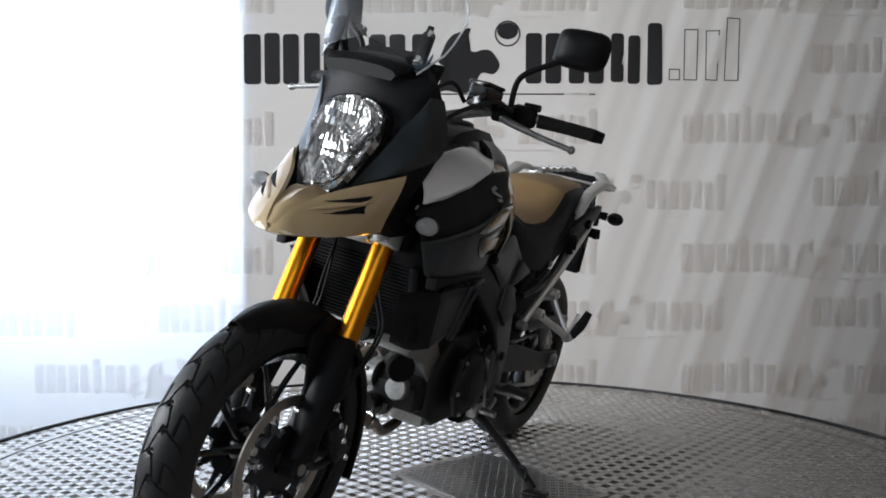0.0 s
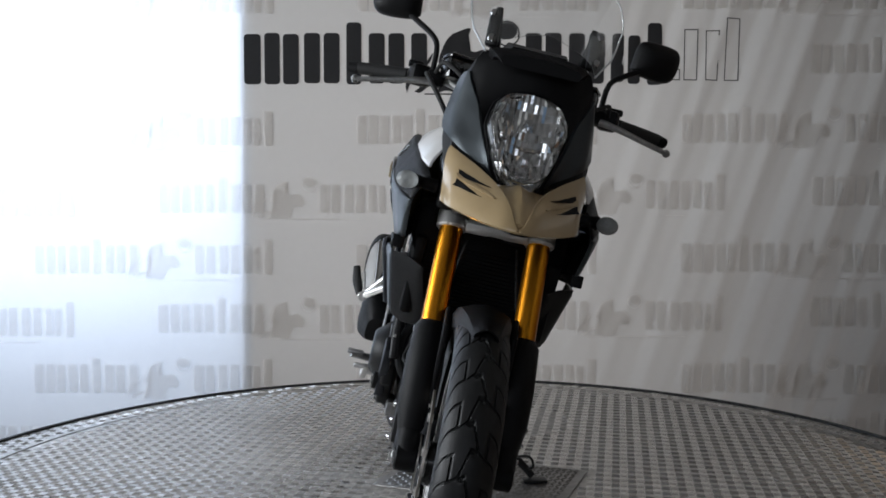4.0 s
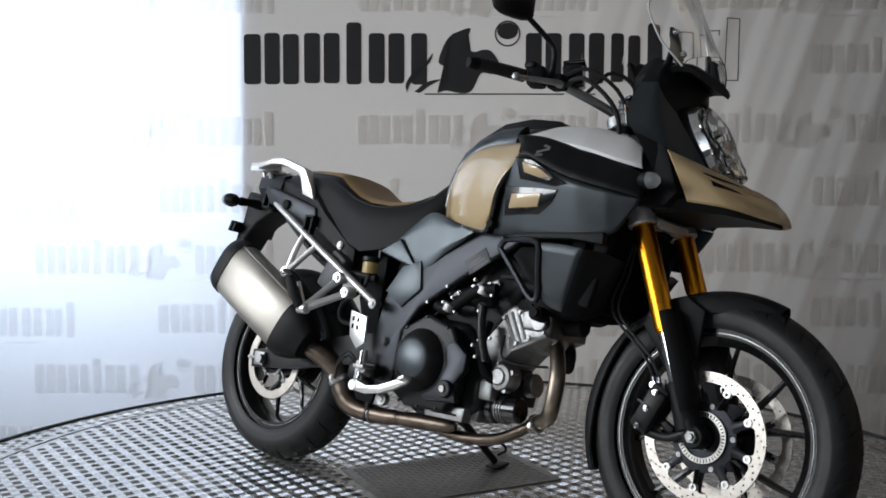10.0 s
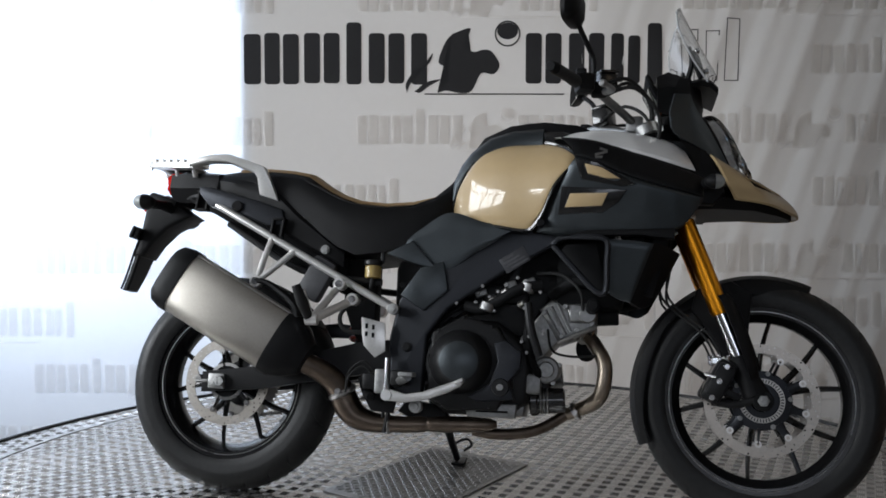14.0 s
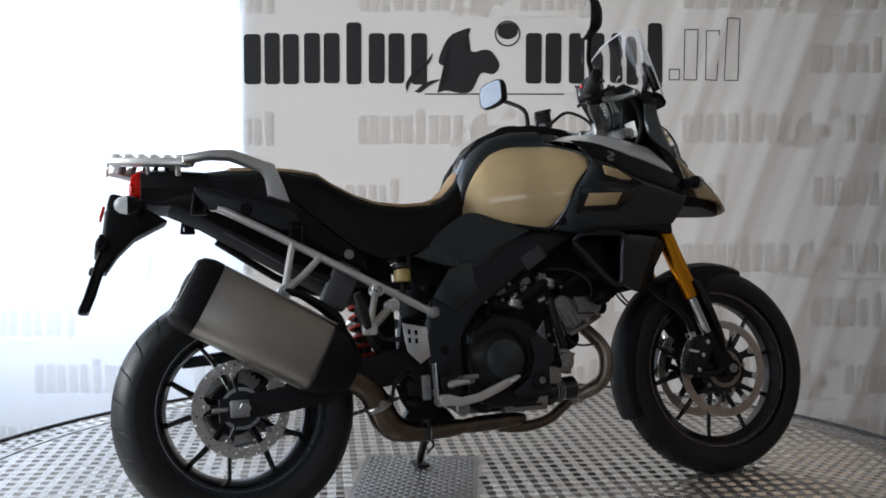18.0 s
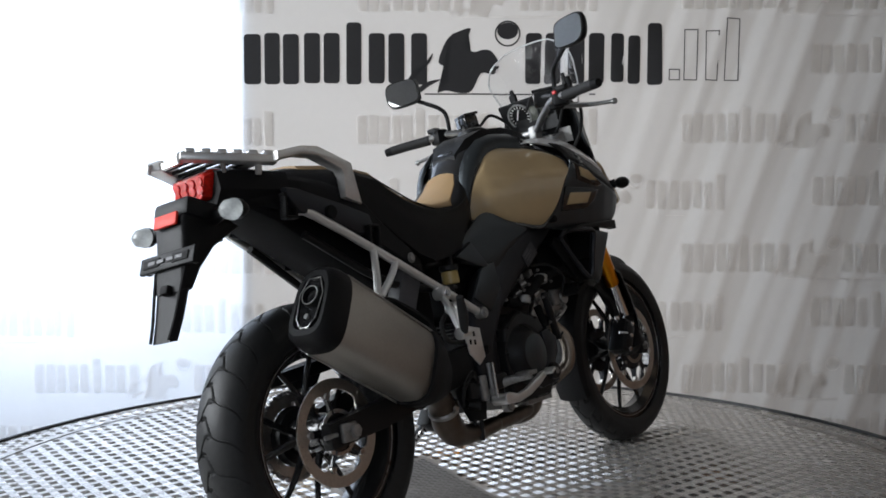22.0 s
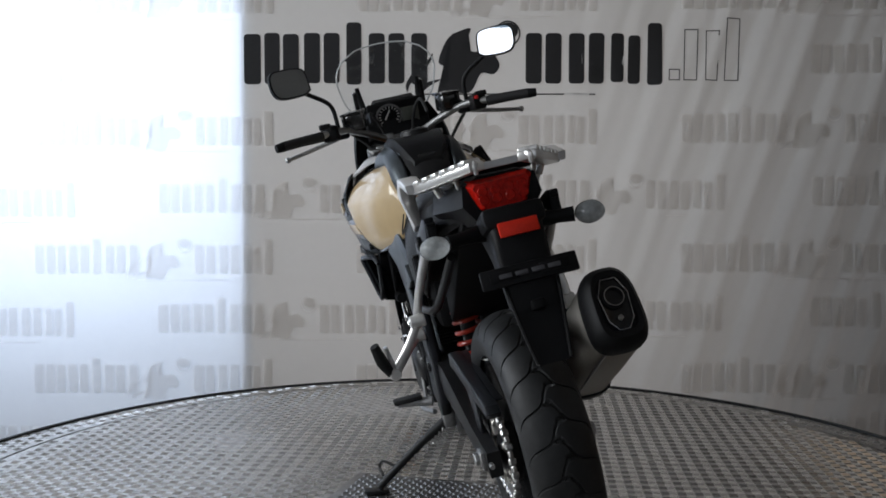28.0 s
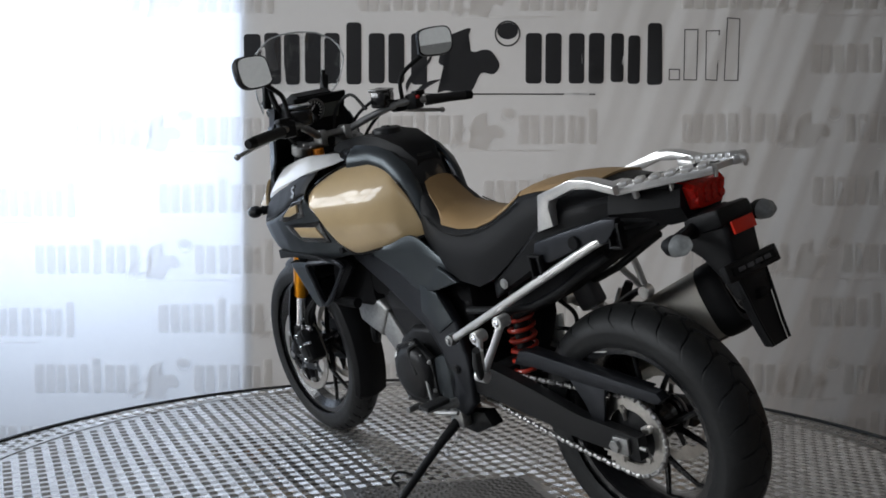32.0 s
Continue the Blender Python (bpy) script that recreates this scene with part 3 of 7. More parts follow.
def drilled_disc(at, r0, r1, y, thick, lobes, depth, start):
    """A brake disc with three rows of drilled holes and lobes towards the hub."""
    n = 360
    verts, faces = [], []
    rr = [r0 + (r1 - r0) * q for q in (0, 0.10, 0.30, 0.40, 0.60, 0.70, 0.90, 1)]
    m = len(rr)
    for layer in (0, 1):
        for k in range(n):
            a = 2 * math.pi * k / n
            lobe = max(0.0, math.cos(lobes * (a - start))) ** 3
            for q in [r0 - depth * lobe, *rr]:
                verts.append((at[0] + q * math.cos(a), y + (layer - 0.5) * thick, at[2] + q * math.sin(a)))
    I = lambda l, k, j: l * n * (m + 1) + (k % n) * (m + 1) + j
    hole = lambda k, j: j in (2, 4, 6) and (k + 5 * (j // 2)) % 15 in (0, 1)
    for k in range(n):
        for j in range(m):
            if not hole(k, j):
                faces += [(I(0, k, j), I(0, k, j + 1), I(0, k + 1, j + 1), I(0, k + 1, j)), (I(1, k, j), I(1, k + 1, j), I(1, k + 1, j + 1), I(1, k, j + 1))]
        for j in (0, m):
            faces.append((I(0, k, j), I(0, k + 1, j), I(1, k + 1, j), I(1, k, j)))
    return bm_new(verts, faces)


def slotted_ring(at, r0, r1, y, count):
    """A thin ring cut by radial slots: two hoops joined by small bars."""
    hoops = [lathe([(a, y - 0.0015), (b, y - 0.0015), (b, y + 0.0015), (a, y + 0.0015)], 60, at, closed=True) for a, b in ((r0, r0 + 0.002), (r1 - 0.002, r1))]
    bars = []
    for k in range(count):
        a = 2 * math.pi * k / count
        q = (r0 + r1) / 2
        bars.append(box((at[0] + q * math.cos(a), y, at[2] + q * math.sin(a)), (r1 - r0, 0.003, 0.0042), 0, (0, -math.degrees(a), 0), seg=1))
    return merge(*hoops, *bars)


# --- wheels ---
def wheel(name, at, big, half, rim_r, rim_w, label, lean):
    hubbm = merge(lathe([(0.014, -0.06), (0.046, -0.06), (0.050, -0.03), (0.040, 0), (0.050, 0.03), (0.046, 0.06), (0.014, 0.06)], 32, at),
                  lathe([(rim_r + 0.008, -rim_w), (rim_r + 0.008, -rim_w + 0.008), (rim_r - 0.010, -rim_w + 0.014), (rim_r - 0.026, -0.020), (rim_r - 0.026, 0.020),
                         (rim_r - 0.010, rim_w - 0.014), (rim_r + 0.008, rim_w - 0.008), (rim_r + 0.008, rim_w), (rim_r - 0.012, rim_w - 0.002),
                         (rim_r - 0.034, 0.016), (rim_r - 0.034, -0.016), (rim_r - 0.012, -rim_w + 0.002)], 96, at, closed=True))
    w = P(name, hubbm, RIM, label=label)
    part("tyre", tyre(at, big, half, rim_r, 21 if lean > 0 else 26, lean), RUBBER, w, "black road tyre with deep block tread", sharp=50)
    for pts, a, b in spokes(at, 0.045, rim_r - 0.025, 10, 0.011, 0.007, 0.022, 0.16, 10):
        part("spoke", tube(pts, [a, b], 8, 2, flat=0.8), RIM, w)
    # The rim's thin highlight, drawn as a steel line on its right edge.
    part("rim_line",
         tube([Vector((at[0] + (rim_r - 0.004) * math.cos(a), -rim_w, at[2] + (rim_r - 0.004) * math.sin(a))) for a in np.linspace(0, 2 * math.pi, 73)], 0.0012, 6, 1, cap=False), STEEL, w, "thin steel line standing for the rim's highlight")
    return w


fw = wheel("front_wheel", FA, 0.337, 0.058, 0.253, 0.040, "black cast ten-spoke front wheel", 0.8)
fw.matrix_basis = STEER
rw = wheel("rear_wheel", RA, 0.326, 0.078, 0.222, 0.058, "black cast ten-spoke rear wheel", -0.8)
for s in (-1, 1):
    part("brake_disc", drilled_disc(FA, 0.130, 0.155, s * 0.072, 0.005, 9, 0.019, radians(25)), DISC, fw, "drilled steel brake disc")
    part("disc_carrier", lathe([(0.030, s * 0.064), (0.082, s * 0.066), (0.082, s * 0.071), (0.060, s * 0.074), (0.030, s * 0.074)], 40, FA, closed=True), FRAME, fw, "dark grey disc carrier")
    for k in range(9):
        a = radians(40 * k + 25)
        c0, c1 = math.cos(a), math.sin(a)
        part("carrier_arm", tube([(FA.x + r * c0, s * 0.069, FA.z + r * c1) for r in (0.076, 0.096, 0.119)], [0.016, 0.0105, 0.0105], 8, 2, flat=0.35), FRAME, fw)
        part("disc_button", moved(lathe([(0.0045, -0.006), (0.0095, -0.006), (0.0095, 0.006), (0.0045, 0.006)], 16, closed=True), Matrix.Translation((FA.x + 0.119 * c0, s * 0.072, FA.z + 0.119 * c1))), ALU_PAINT, fw)
    for k in range(5):
        a = radians(72 * k + 5)
        part("carrier_bolt", cyl((FA.x + 0.076 * math.cos(a), s * 0.070, FA.z + 0.076 * math.sin(a)), (FA.x + 0.076 * math.cos(a), s * 0.076, FA.z + 0.076 * math.sin(a)), 0.007, n=12), ALU, fw)
part("sensor_ring", slotted_ring(FA, 0.048, 0.061, -0.080, 44), SPROCKET, fw, "slotted alloy sensor ring")
part("axle_nut", merge(cyl((FA.x, -0.10, FA.z), (FA.x, -0.136, FA.z), 0.016, n=6), cyl((FA.x, -0.125, FA.z), (FA.x, -0.142, FA.z), 0.009)), ALU, fw, "bright axle nut")
part("axle_end", cyl((FA.x, 0.1, FA.z), (FA.x, 0.132, FA.z), 0.014), ALU, fw, "bright axle end")
part("brake_disc", drilled_disc(RA, 0.104, 0.130, -0.080, 0.005, 5, 0.020, radians(30)), DISC, rw, "drilled steel brake disc")
part("disc_carrier", lathe([(0.028, -0.066), (0.050, -0.070), (0.050, -0.084), (0.028, -0.084)], 40, RA, closed=True), RIM, rw)
for k in range(5):
    a = radians(72 * k + 30)
    part("carrier_arm", tube([(RA.x + r * math.cos(a), -0.079, RA.z + r * math.sin(a)) for r in (0.046, 0.07, 0.09)], [0.012, 0.009, 0.010], 8, 2, flat=0.5), RIM, rw)
    part("disc_button", cyl((RA.x + 0.091 * math.cos(a), -0.078, RA.z + 0.091 * math.sin(a)), (RA.x + 0.091 * math.cos(a), -0.088, RA.z + 0.091 * math.sin(a)), 0.009), STEEL, rw)
part("sensor_ring", lathe([(0.047, -0.0845), (0.056, -0.0845), (0.056, -0.0875), (0.047, -0.0875)], 60, RA, closed=True), STEEL, rw, "toothed sensor ring")
# sprocket with teeth
bms = []
nt = 43
vs, fs = [], []
for k in range(nt * 4):
    r = 0.112 if k % 4 in (1, 2) else 0.104
    a = 2 * math.pi * k / (nt * 4)
    for y in (0.076, 0.082):
        vs.append((RA.x + r * math.cos(a), y, RA.z + r * math.sin(a)))
        vs.append((RA.x + 0.074 * math.cos(a), y, RA.z + 0.074 * math.sin(a)))
for k in range(nt * 4):
    b, d = 4 * k, 4 * ((k + 1) % (nt * 4))
    fs += [(b, d, d + 1, b + 1), (b + 2, b + 3, d + 3, d + 2), (b, b + 2, d + 2, d), (b + 1, d + 1, d + 3, b + 3)]
bms.append(bm_new(vs, fs))
for k in range(5):
    a = radians(72 * k + 8)
    bms.append(tube([(RA.x + r * math.cos(a), 0.079, RA.z + r * math.sin(a)) for r in (0.045, 0.065, 0.085)], 0.012, 8, 2, flat=0.4))
    bms.append(bolt((RA.x + 0.072 * math.cos(a), 0.082, RA.z + 0.072 * math.sin(a)), (0, 1, 0)))
part("sprocket", merge(*bms), SPROCKET, rw, "toothed steel sprocket")
part("hub_carrier", lathe([(0.02, 0.05), (0.07, 0.05), (0.075, 0.072), (0.03, 0.086), (0.02, 0.086)], 32, RA, closed=True), ENGINE, rw)

# --- fork ---
FD = Vector((0.362, 0, -0.932))           # down the fork
FT = Vector((0.573, 0, 0.812))


def on_fork(z, y, fwd=0.0):
    k = (z - FT.z) / FD.z
    return FT + FD * k + Vector((fwd * 0.932, y, fwd * 0.362))


for s in (-1, 1):
    y = s * 0.104
    S("fork_tube", merge(cyl(on_fork(0.835, y), on_fork(0.566, y), 0.0275, n=28, chamfer=0.04), cyl(on_fork(0.572, y), on_fork(0.558, y), 0.0255, n=28)), GOLD, label="gold anodised fork tube")
    S("fork_stem", cyl(on_fork(1.10, y), on_fork(0.84, y), 0.025, n=20), DARK)
    S("fork_slider", merge(cyl(on_fork(0.562, y), on_fork(0.40, y), 0.0215, n=24)), CHROME, label="polished fork slider")
    leg = merge(cyl(on_fork(0.445, y), on_fork(0.335, y), 0.029, 0.031, n=20), tube([on_fork(0.38, y), on_fork(0.335, y, 0.012), (FA.x - 0.005, y, FA.z)], [0.03, 0.029, 0.026], 12, 4),
                cyl((FA.x, y - 0.024, FA.z), (FA.x, y + 0.024, FA.z), 0.028, n=20))
    S("fork_foot", leg, PLASTIC, label="black cast fork foot")
    # radial caliper behind the leg
    c = on_fork(0.40, s * 0.105, -0.075)
    cal = S("brake_caliper", merge(box(c, (0.055, 0.066, 0.125), 0.012, (0, 28, 0)), box(c + Vector((0.004, s * 0.028, 0.0)), (0.05, 0.025, 0.10), 0.010, (0, 28, 0)),
                                   box(c + Vector((0.035, 0, -0.035)), (0.05, 0.018, 0.02), 0.004, (0, 28, 0))), ENGINE, label="black brake caliper")
    for dx, dz in ((0.02, 0.04), (-0.02, -0.045), (0.0, 0.0)):
        part("bolt", bolt(c + Vector((dx, s * 0.042, dz)), (0, s, 0), 0.006), CHROME, cal)
    for d, e in ((-0.010, 0.0), (0.006, 0.018)):
        S("brake_hose", tube([c + Vector((d, 0, 0.068)), c + Vector((d - 0.035, s * 0.012, 0.13)), (0.51 + e, s * 0.105, 0.60), (0.515 + e, s * 0.08, 0.70), (0.53, s * 0.06, 0.80)], 0.0036, 8, 5), GRIP, label="thin black brake hose")
        S("hose_fitting", merge(cyl(c + Vector((d, 0, 0.050)), c + Vector((d - 0.006, s * 0.002, 0.076)), 0.0055, n=12), cyl(c + Vector((d, s * 0.008, 0.056)), c + Vector((d, s * -0.008, 0.056)), 0.009, n=12)), CHROME, label="bright banjo hose fitting")
    S("bleed_nipple", cyl(c + Vector((0.022, s * 0.01, 0.045)), c + Vector((0.026, s * 0.012, 0.072)), 0.0045, n=10), CHROME, label="bright bleed nipple")
    S("pad_pin", cyl(c + Vector((-0.036, s * 0.020, 0.018)), c + Vector((-0.008, s * 0.036, 0.010)), 0.006, n=10), CHROME, label="bright pad pin")
    S("caliper_bracket", merge(tube([c + Vector((-0.02, s * 0.01, -0.055)), c + Vector((0.05, s * 0.012, -0.062)), c + Vector((0.12, s * 0.016, -0.030))], [0.012, 0.010, 0.013], 10, 3, flat=0.7), tube([c + Vector((0.0, s * 0.01, 0.03)), c + Vector((0.05, s * 0.012, 0.048)), c + Vector((0.085, s * 0.014, 0.080))], 0.010, 10, 3)), ENGINE, label="black caliper bracket")
    S("triple_clamp", merge(cyl(on_fork(0.862, y), on_fork(0.818, y), 0.037, n=24), box(on_fork(0.84, s * 0.06), (0.05, 0.09, 0.035), 0.008, (0, 21, 0))), ALU_PAINT, label="cast silver fork clamp")
    S("top_clamp", merge(cyl(on_fork(1.105, y), on_fork(1.072, y), 0.034, n=24), box(on_fork(1.09, s * 0.055), (0.05, 0.10, 0.024), 0.006, (0, 21, 0))), ALU)
S("clamp_bridge", box(on_fork(0.835, 0.0, 0.012), (0.055, 0.15, 0.028), 0.01, (0, 21, 0)), ALU_PAINT, label="cast silver clamp bridge")

# front mudguard
def guard(a0, a1, r, half, skirt, n=30, thick=0.004, taper=0.0):
    rings = []
    for i in range(n + 1):
        u = i / n
        a = radians(a0 + (a1 - a0) * u)
        h = half * (1 - taper * max(0.0, 0.6 - u) ** 1.6)
        sk = skirt * (0.30 + 0.70 * math.sin(math.pi * u))
        prof = [(-h, -sk), (-h, -0.012), (-h * 0.85, 0.006), (-h * 0.4, 0.018), (0, 0.022), (h * 0.4, 0.018), (h * 0.85, 0.006), (h, -0.012), (h, -sk)]
        prof = prof + [(y * 0.94, q - thick) for y, q in reversed(prof)]
        rings.append([Vector((FA.x + (r + q) * math.cos(a), y, FA.z + (r + q) * math.sin(a))) for y, q in prof])
    return loft(rings)


mud = S("front_mudguard", merge(guard(66, 132, 0.334, 0.068, 0.040, taper=1.3), guard(132, 203, 0.338, 0.066, 0.022)), PLASTIC, label="black plastic front mudguard")


def fork_guard(s):
    """A half-round shield in front of one fork slider."""
    rings = []
    for z, r, ahead in ((0.605, 0.030, 0.004), (0.590, 0.039, 0.006), (0.50, 0.043, 0.006), (0.42, 0.041, 0.004), (0.375, 0.030, 0.0)):
        c = on_fork(z, s * 0.104, ahead)
        f = Vector((0.932, 0, 0.362))
        arc = [radians(a) for a in range(-84, 85, 14)]
        row = [c + f * (r * math.cos(a)) + Vector((0, r * math.sin(a), 0)) for a in arc]
        rings.append(row + [c + f * ((r - 0.004) * math.cos(a)) + Vector((0, (r - 0.004) * math.sin(a), 0)) for a in reversed(arc)])
    return loft(rings)


for s in (-1, 1):
    part("fork_guard", fork_guard(s), PLASTIC, mud, "black fork guard")
    part("fork_cover", slab([(0.605, 0.63), (0.70, 0.655), (0.755, 0.62), (0.745, 0.50), (0.765, 0.40), (0.735, 0.37), (0.675, 0.45), (0.63, 0.52), (0.59, 0.57)], s * 0.068, s * 0.082, 0.006), PLASTIC, mud, "black fork cover")

# --- swingarm, chain, shock ---
for s in (-1, 1):
    y = s * (0.112 if s > 0 else 0.108)
    P("swingarm", merge(loft([[Vector((x, y + dy * w, z + dz * h)) for dy, dz in ((-1, -1), (1, -1), (1.15, 0), (1, 1), (-1, 1), (-1.15, 0))] for x, z, w, h in
                              ((-0.22, 0.415, 0.022, 0.045), (-0.35, 0.40, 0.020, 0.048), (-0.50, 0.37, 0.018, 0.042), (-0.65, 0.335, 0.016, 0.034), (-0.84, 0.315, 0.015, 0.030))])), ENGINE, label="black box-section swingarm")
    adj = P("chain_adjuster", merge(box((-0.79, s * 0.132, 0.318), (0.05, 0.014, 0.045), 0.004), cyl((-0.778, s * 0.13, 0.318), (-0.778, s * 0.15, 0.318), 0.017, n=6), cyl((-0.86, s * 0.122, 0.317), (-0.82, s * 0.122, 0.318), 0.006)), ALU, label="bright chain adjuster block")
P("swingarm_bridge", box((-0.33, 0, 0.41), (0.08, 0.20, 0.07), 0.02), ENGINE)
# chain: links along two runs and round both sprockets
FS = Vector((-0.165, 0.079, 0.385))
pitch, path = 0.0159, []
R1, R2 = 0.107, 0.040
top = [Vector((RA.x, 0.079, RA.z + R1)), Vector((FS.x, 0.079, FS.z + R2))]
low = [Vector((FS.x, 0.079, FS.z - R2)), Vector((RA.x, 0.079, RA.z - R1))]
for a, b in (top, low):
    n = int((b - a).length / pitch)
    sag = 0.012 if a is low[0] else 0.006
    path += [a.lerp(b, k / n) - Vector((0, 0, sag * math.sin(math.pi * k / n))) for k in range(n)]
n = int(math.pi * R1 / pitch)
path += [RA + Vector((-R1 * math.sin(q), 0.079, -R1 * math.cos(q))) for q in np.linspace(0, math.pi, n)]
bms = []
for i in range(len(path) - 1):
    a, b = path[i], path[i + 1]
    d = b - a
    if d.length > 0.03:
        continue
    ang = math.degrees(math.atan2(d.z, d.x))
    wide = 0.018 if i % 2 else 0.012
    bms.append(box((a + b) / 2, (0.0175, wide, 0.0125), 0.004, (0, -ang, 0), 1))
P("chain", merge(*bms), STEEL, label="steel drive chain")
P("chain_guard", merge(slab([(-0.425, 0.470), (-0.45, 0.512), (-0.485, 0.516), (-0.905, 0.470), (-0.920, 0.455), (-0.905, 0.440), (-0.70, 0.452), (-0.50, 0.470)], 0.084, 0.118, 0.005),
                       box((-0.67, 0.092, 0.4905), (0.40, 0.050, 0.005), 0.002, (0, -6.2, 0)),
                       slab([(-0.62, 0.460), (-0.74, 0.448), (-0.725, 0.36), (-0.69, 0.345), (-0.665, 0.40)], 0.104, 0.113, 0.003)), FRAME, label="straight black chain guard plate")
P("swingarm_sticker", moved(box((0, 0, 0), (0.11, 0.045, 0.002), 0.0008), pose(-0.66, 0.040, 0.520, 0, 8, 0)), WHITE, label="pale paper sticker")
P("shock_spring", tube([(-0.395 + 0.036 * math.cos(k * 0.8), 0.040 + 0.036 * math.sin(k * 0.8), 0.42 + 0.0038 * k) for k in range(56)], 0.0065, 8, 2), SPRING, label="red coil spring")
P("shock_body", cyl((-0.395, 0.040, 0.36), (-0.395, 0.040, 0.68), 0.022), ENGINE)

# --- frame ---
for s in (-1, 1):
    P("frame_beam", slab([(0.30, 0.80), (0.20, 0.735), (0.06, 0.655), (-0.10, 0.545), (-0.155, 0.47), (-0.165, 0.30), (-0.215, 0.285), (-0.262, 0.33), (-0.268, 0.46), (-0.245, 0.57), (-0.20, 0.64), (-0.02, 0.745), (0.12, 0.80), (0.28, 0.86)], s * 0.118, s * 0.150, 0.010, seg=3), FRAME, label="graphite aluminium frame beam")
    plate = P("sub_plate", slab([(-0.24, 0.585), (-0.185, 0.665), (-0.115, 0.685), (-0.10, 0.60), (-0.17, 0.54)], s * 0.146, s * 0.158, 0.006), GREY)
    part("bolt", bolt((-0.215, s * 0.152, 0.435), (0, s, 0), 0.011), ENGINE, plate)
    part("bolt", bolt((-0.12, s * 0.150, 0.60), (0, s, 0), 0.007), ENGINE, plate)
    P("subframe_tube", merge(tube([(-0.84, s * 0.135, 0.852), (-0.80, s * 0.15, 0.835), (-0.55, s * 0.168, 0.70), (-0.252, s * 0.176, 0.540)], 0.0112, 12, 3)), ALU_PAINT, label="silver painted subframe tube")
    P("subframe_bolt", merge(cyl((-0.252, s * 0.165, 0.540), (-0.252, s * 0.194, 0.540), 0.016), bolt((-0.252, s * 0.192, 0.54), (0, s, 0), 0.009)), ALU)
    P("lower_subframe_tube", tube([(-0.80, s * 0.10, 0.80), (-0.55, s * 0.13, 0.655), (-0.30, s * 0.14, 0.62)], 0.011, 10, 3), ENGINE)
    if s < 0:
        sh_ = P("silencer_hanger", merge(tube([(-0.635, s * 0.165, 0.745), (-0.652, s * 0.178, 0.68), (-0.668, s * 0.184, 0.612)], 0.0095, 10, 3), tube([(-0.56, s * 0.17, 0.708), (-0.61, s * 0.18, 0.66), (-0.662, s * 0.184, 0.617)], 0.0095, 10, 3),
                                         cyl((-0.668, s * 0.168, 0.612), (-0.668, s * 0.197, 0.612), 0.019)), ALU_PAINT, label="cast silver silencer hanger")
        part("bolt", bolt((-0.668, s * 0.197, 0.612), (0, s, 0), 0.009), CHROME, sh_)
    tip = Vector((-0.466, s * 0.268, 0.497))
    hang = P("peg_hanger", merge(tube([(-0.372, s * 0.178, 0.566), (-0.405, s * 0.212, 0.540), tip], [0.013, 0.012, 0.014], 10, 3, flat=0.8),
                                 tube([(-0.475 if s > 0 else -0.413, s * 0.178, 0.622 if s > 0 else 0.610), (-0.47 if s > 0 else -0.435, s * 0.215, 0.565), tip], [0.012, 0.011, 0.013], 10, 3, flat=0.8),
                                 cyl((-0.372, s * 0.160, 0.566), (-0.372, s * 0.200, 0.564), 0.018), cyl((-0.475 if s > 0 else -0.413, s * 0.160, 0.622 if s > 0 else 0.610), (-0.475 if s > 0 else -0.413, s * 0.200, 0.620 if s > 0 else 0.608), 0.018),
                                 cyl(tip - Vector((0.018, 0, 0)), tip + Vector((0.018, 0, 0)), 0.016)), ALU_PAINT, label="cast silver passenger peg hanger")
    part("peg_rubber", tube([tip + Vector((-0.006, s * 0.010, 0.004)), tip + Vector((-0.022, s * 0.028, 0.045)), tip + Vector((-0.040, s * 0.040, 0.092))], [0.013, 0.018, 0.013], 12, 3, flat=0.75), GRIP, hang, "folded black peg rubber")
    part("peg_core", tube([tip + Vector((0.0, s * -0.004, 0.006)), tip + Vector((-0.026, s * 0.012, 0.080))], 0.006, 8, 1), ALU_PAINT, hang)
    for q in ((-0.372, s * 0.199, 0.564), (-0.475 if s > 0 else -0.413, s * 0.199, 0.620 if s > 0 else 0.608)):
        part("bolt", bolt(q, (0, s, 0), 0.0085), CHROME, hang)
# --- engine ---
P("crankcase", slab([(-0.17, 0.30), (-0.18, 0.44), (-0.10, 0.53), (0.04, 0.52), (0.11, 0.47), (0.145, 0.42), (0.135, 0.29), (0.08, 0.25), (-0.10, 0.25)], -0.112, 0.105, 0.02, seg=3), ENGINE, label="black engine crankcase")
cl = P("clutch_cover", merge(lathe([(0.0, -0.205), (0.056, -0.205), (0.062, -0.202), (0.071, -0.190), (0.090, -0.168), (0.094, -0.13)], 56, (-0.055, 0, 0.398)),
                             lathe([(0.093, -0.168), (0.108, -0.165), (0.112, -0.13)], 56, (-0.045, 0, 0.395))), ENGINE, label="round black clutch cover")
# Light on the flat face is put into a lighter disc.
part("cover_face", lathe([(0.0, -0.2072), (0.053, -0.2072), (0.0555, -0.2055), (0.0555, -0.2046), (0.0, -0.2046)], 56, (-0.055, 0, 0.398)), GREY, cl, "lighter graphite disc standing for the light on the cover face")
P("side_cover", slab([(-0.15, 0.30), (-0.14, 0.48), (-0.05, 0.53), (0.05, 0.50), (0.085, 0.44), (0.095, 0.33), (0.05, 0.265), (-0.09, 0.262)], -0.168, -0.13, 0.010, seg=3), ENGINE)
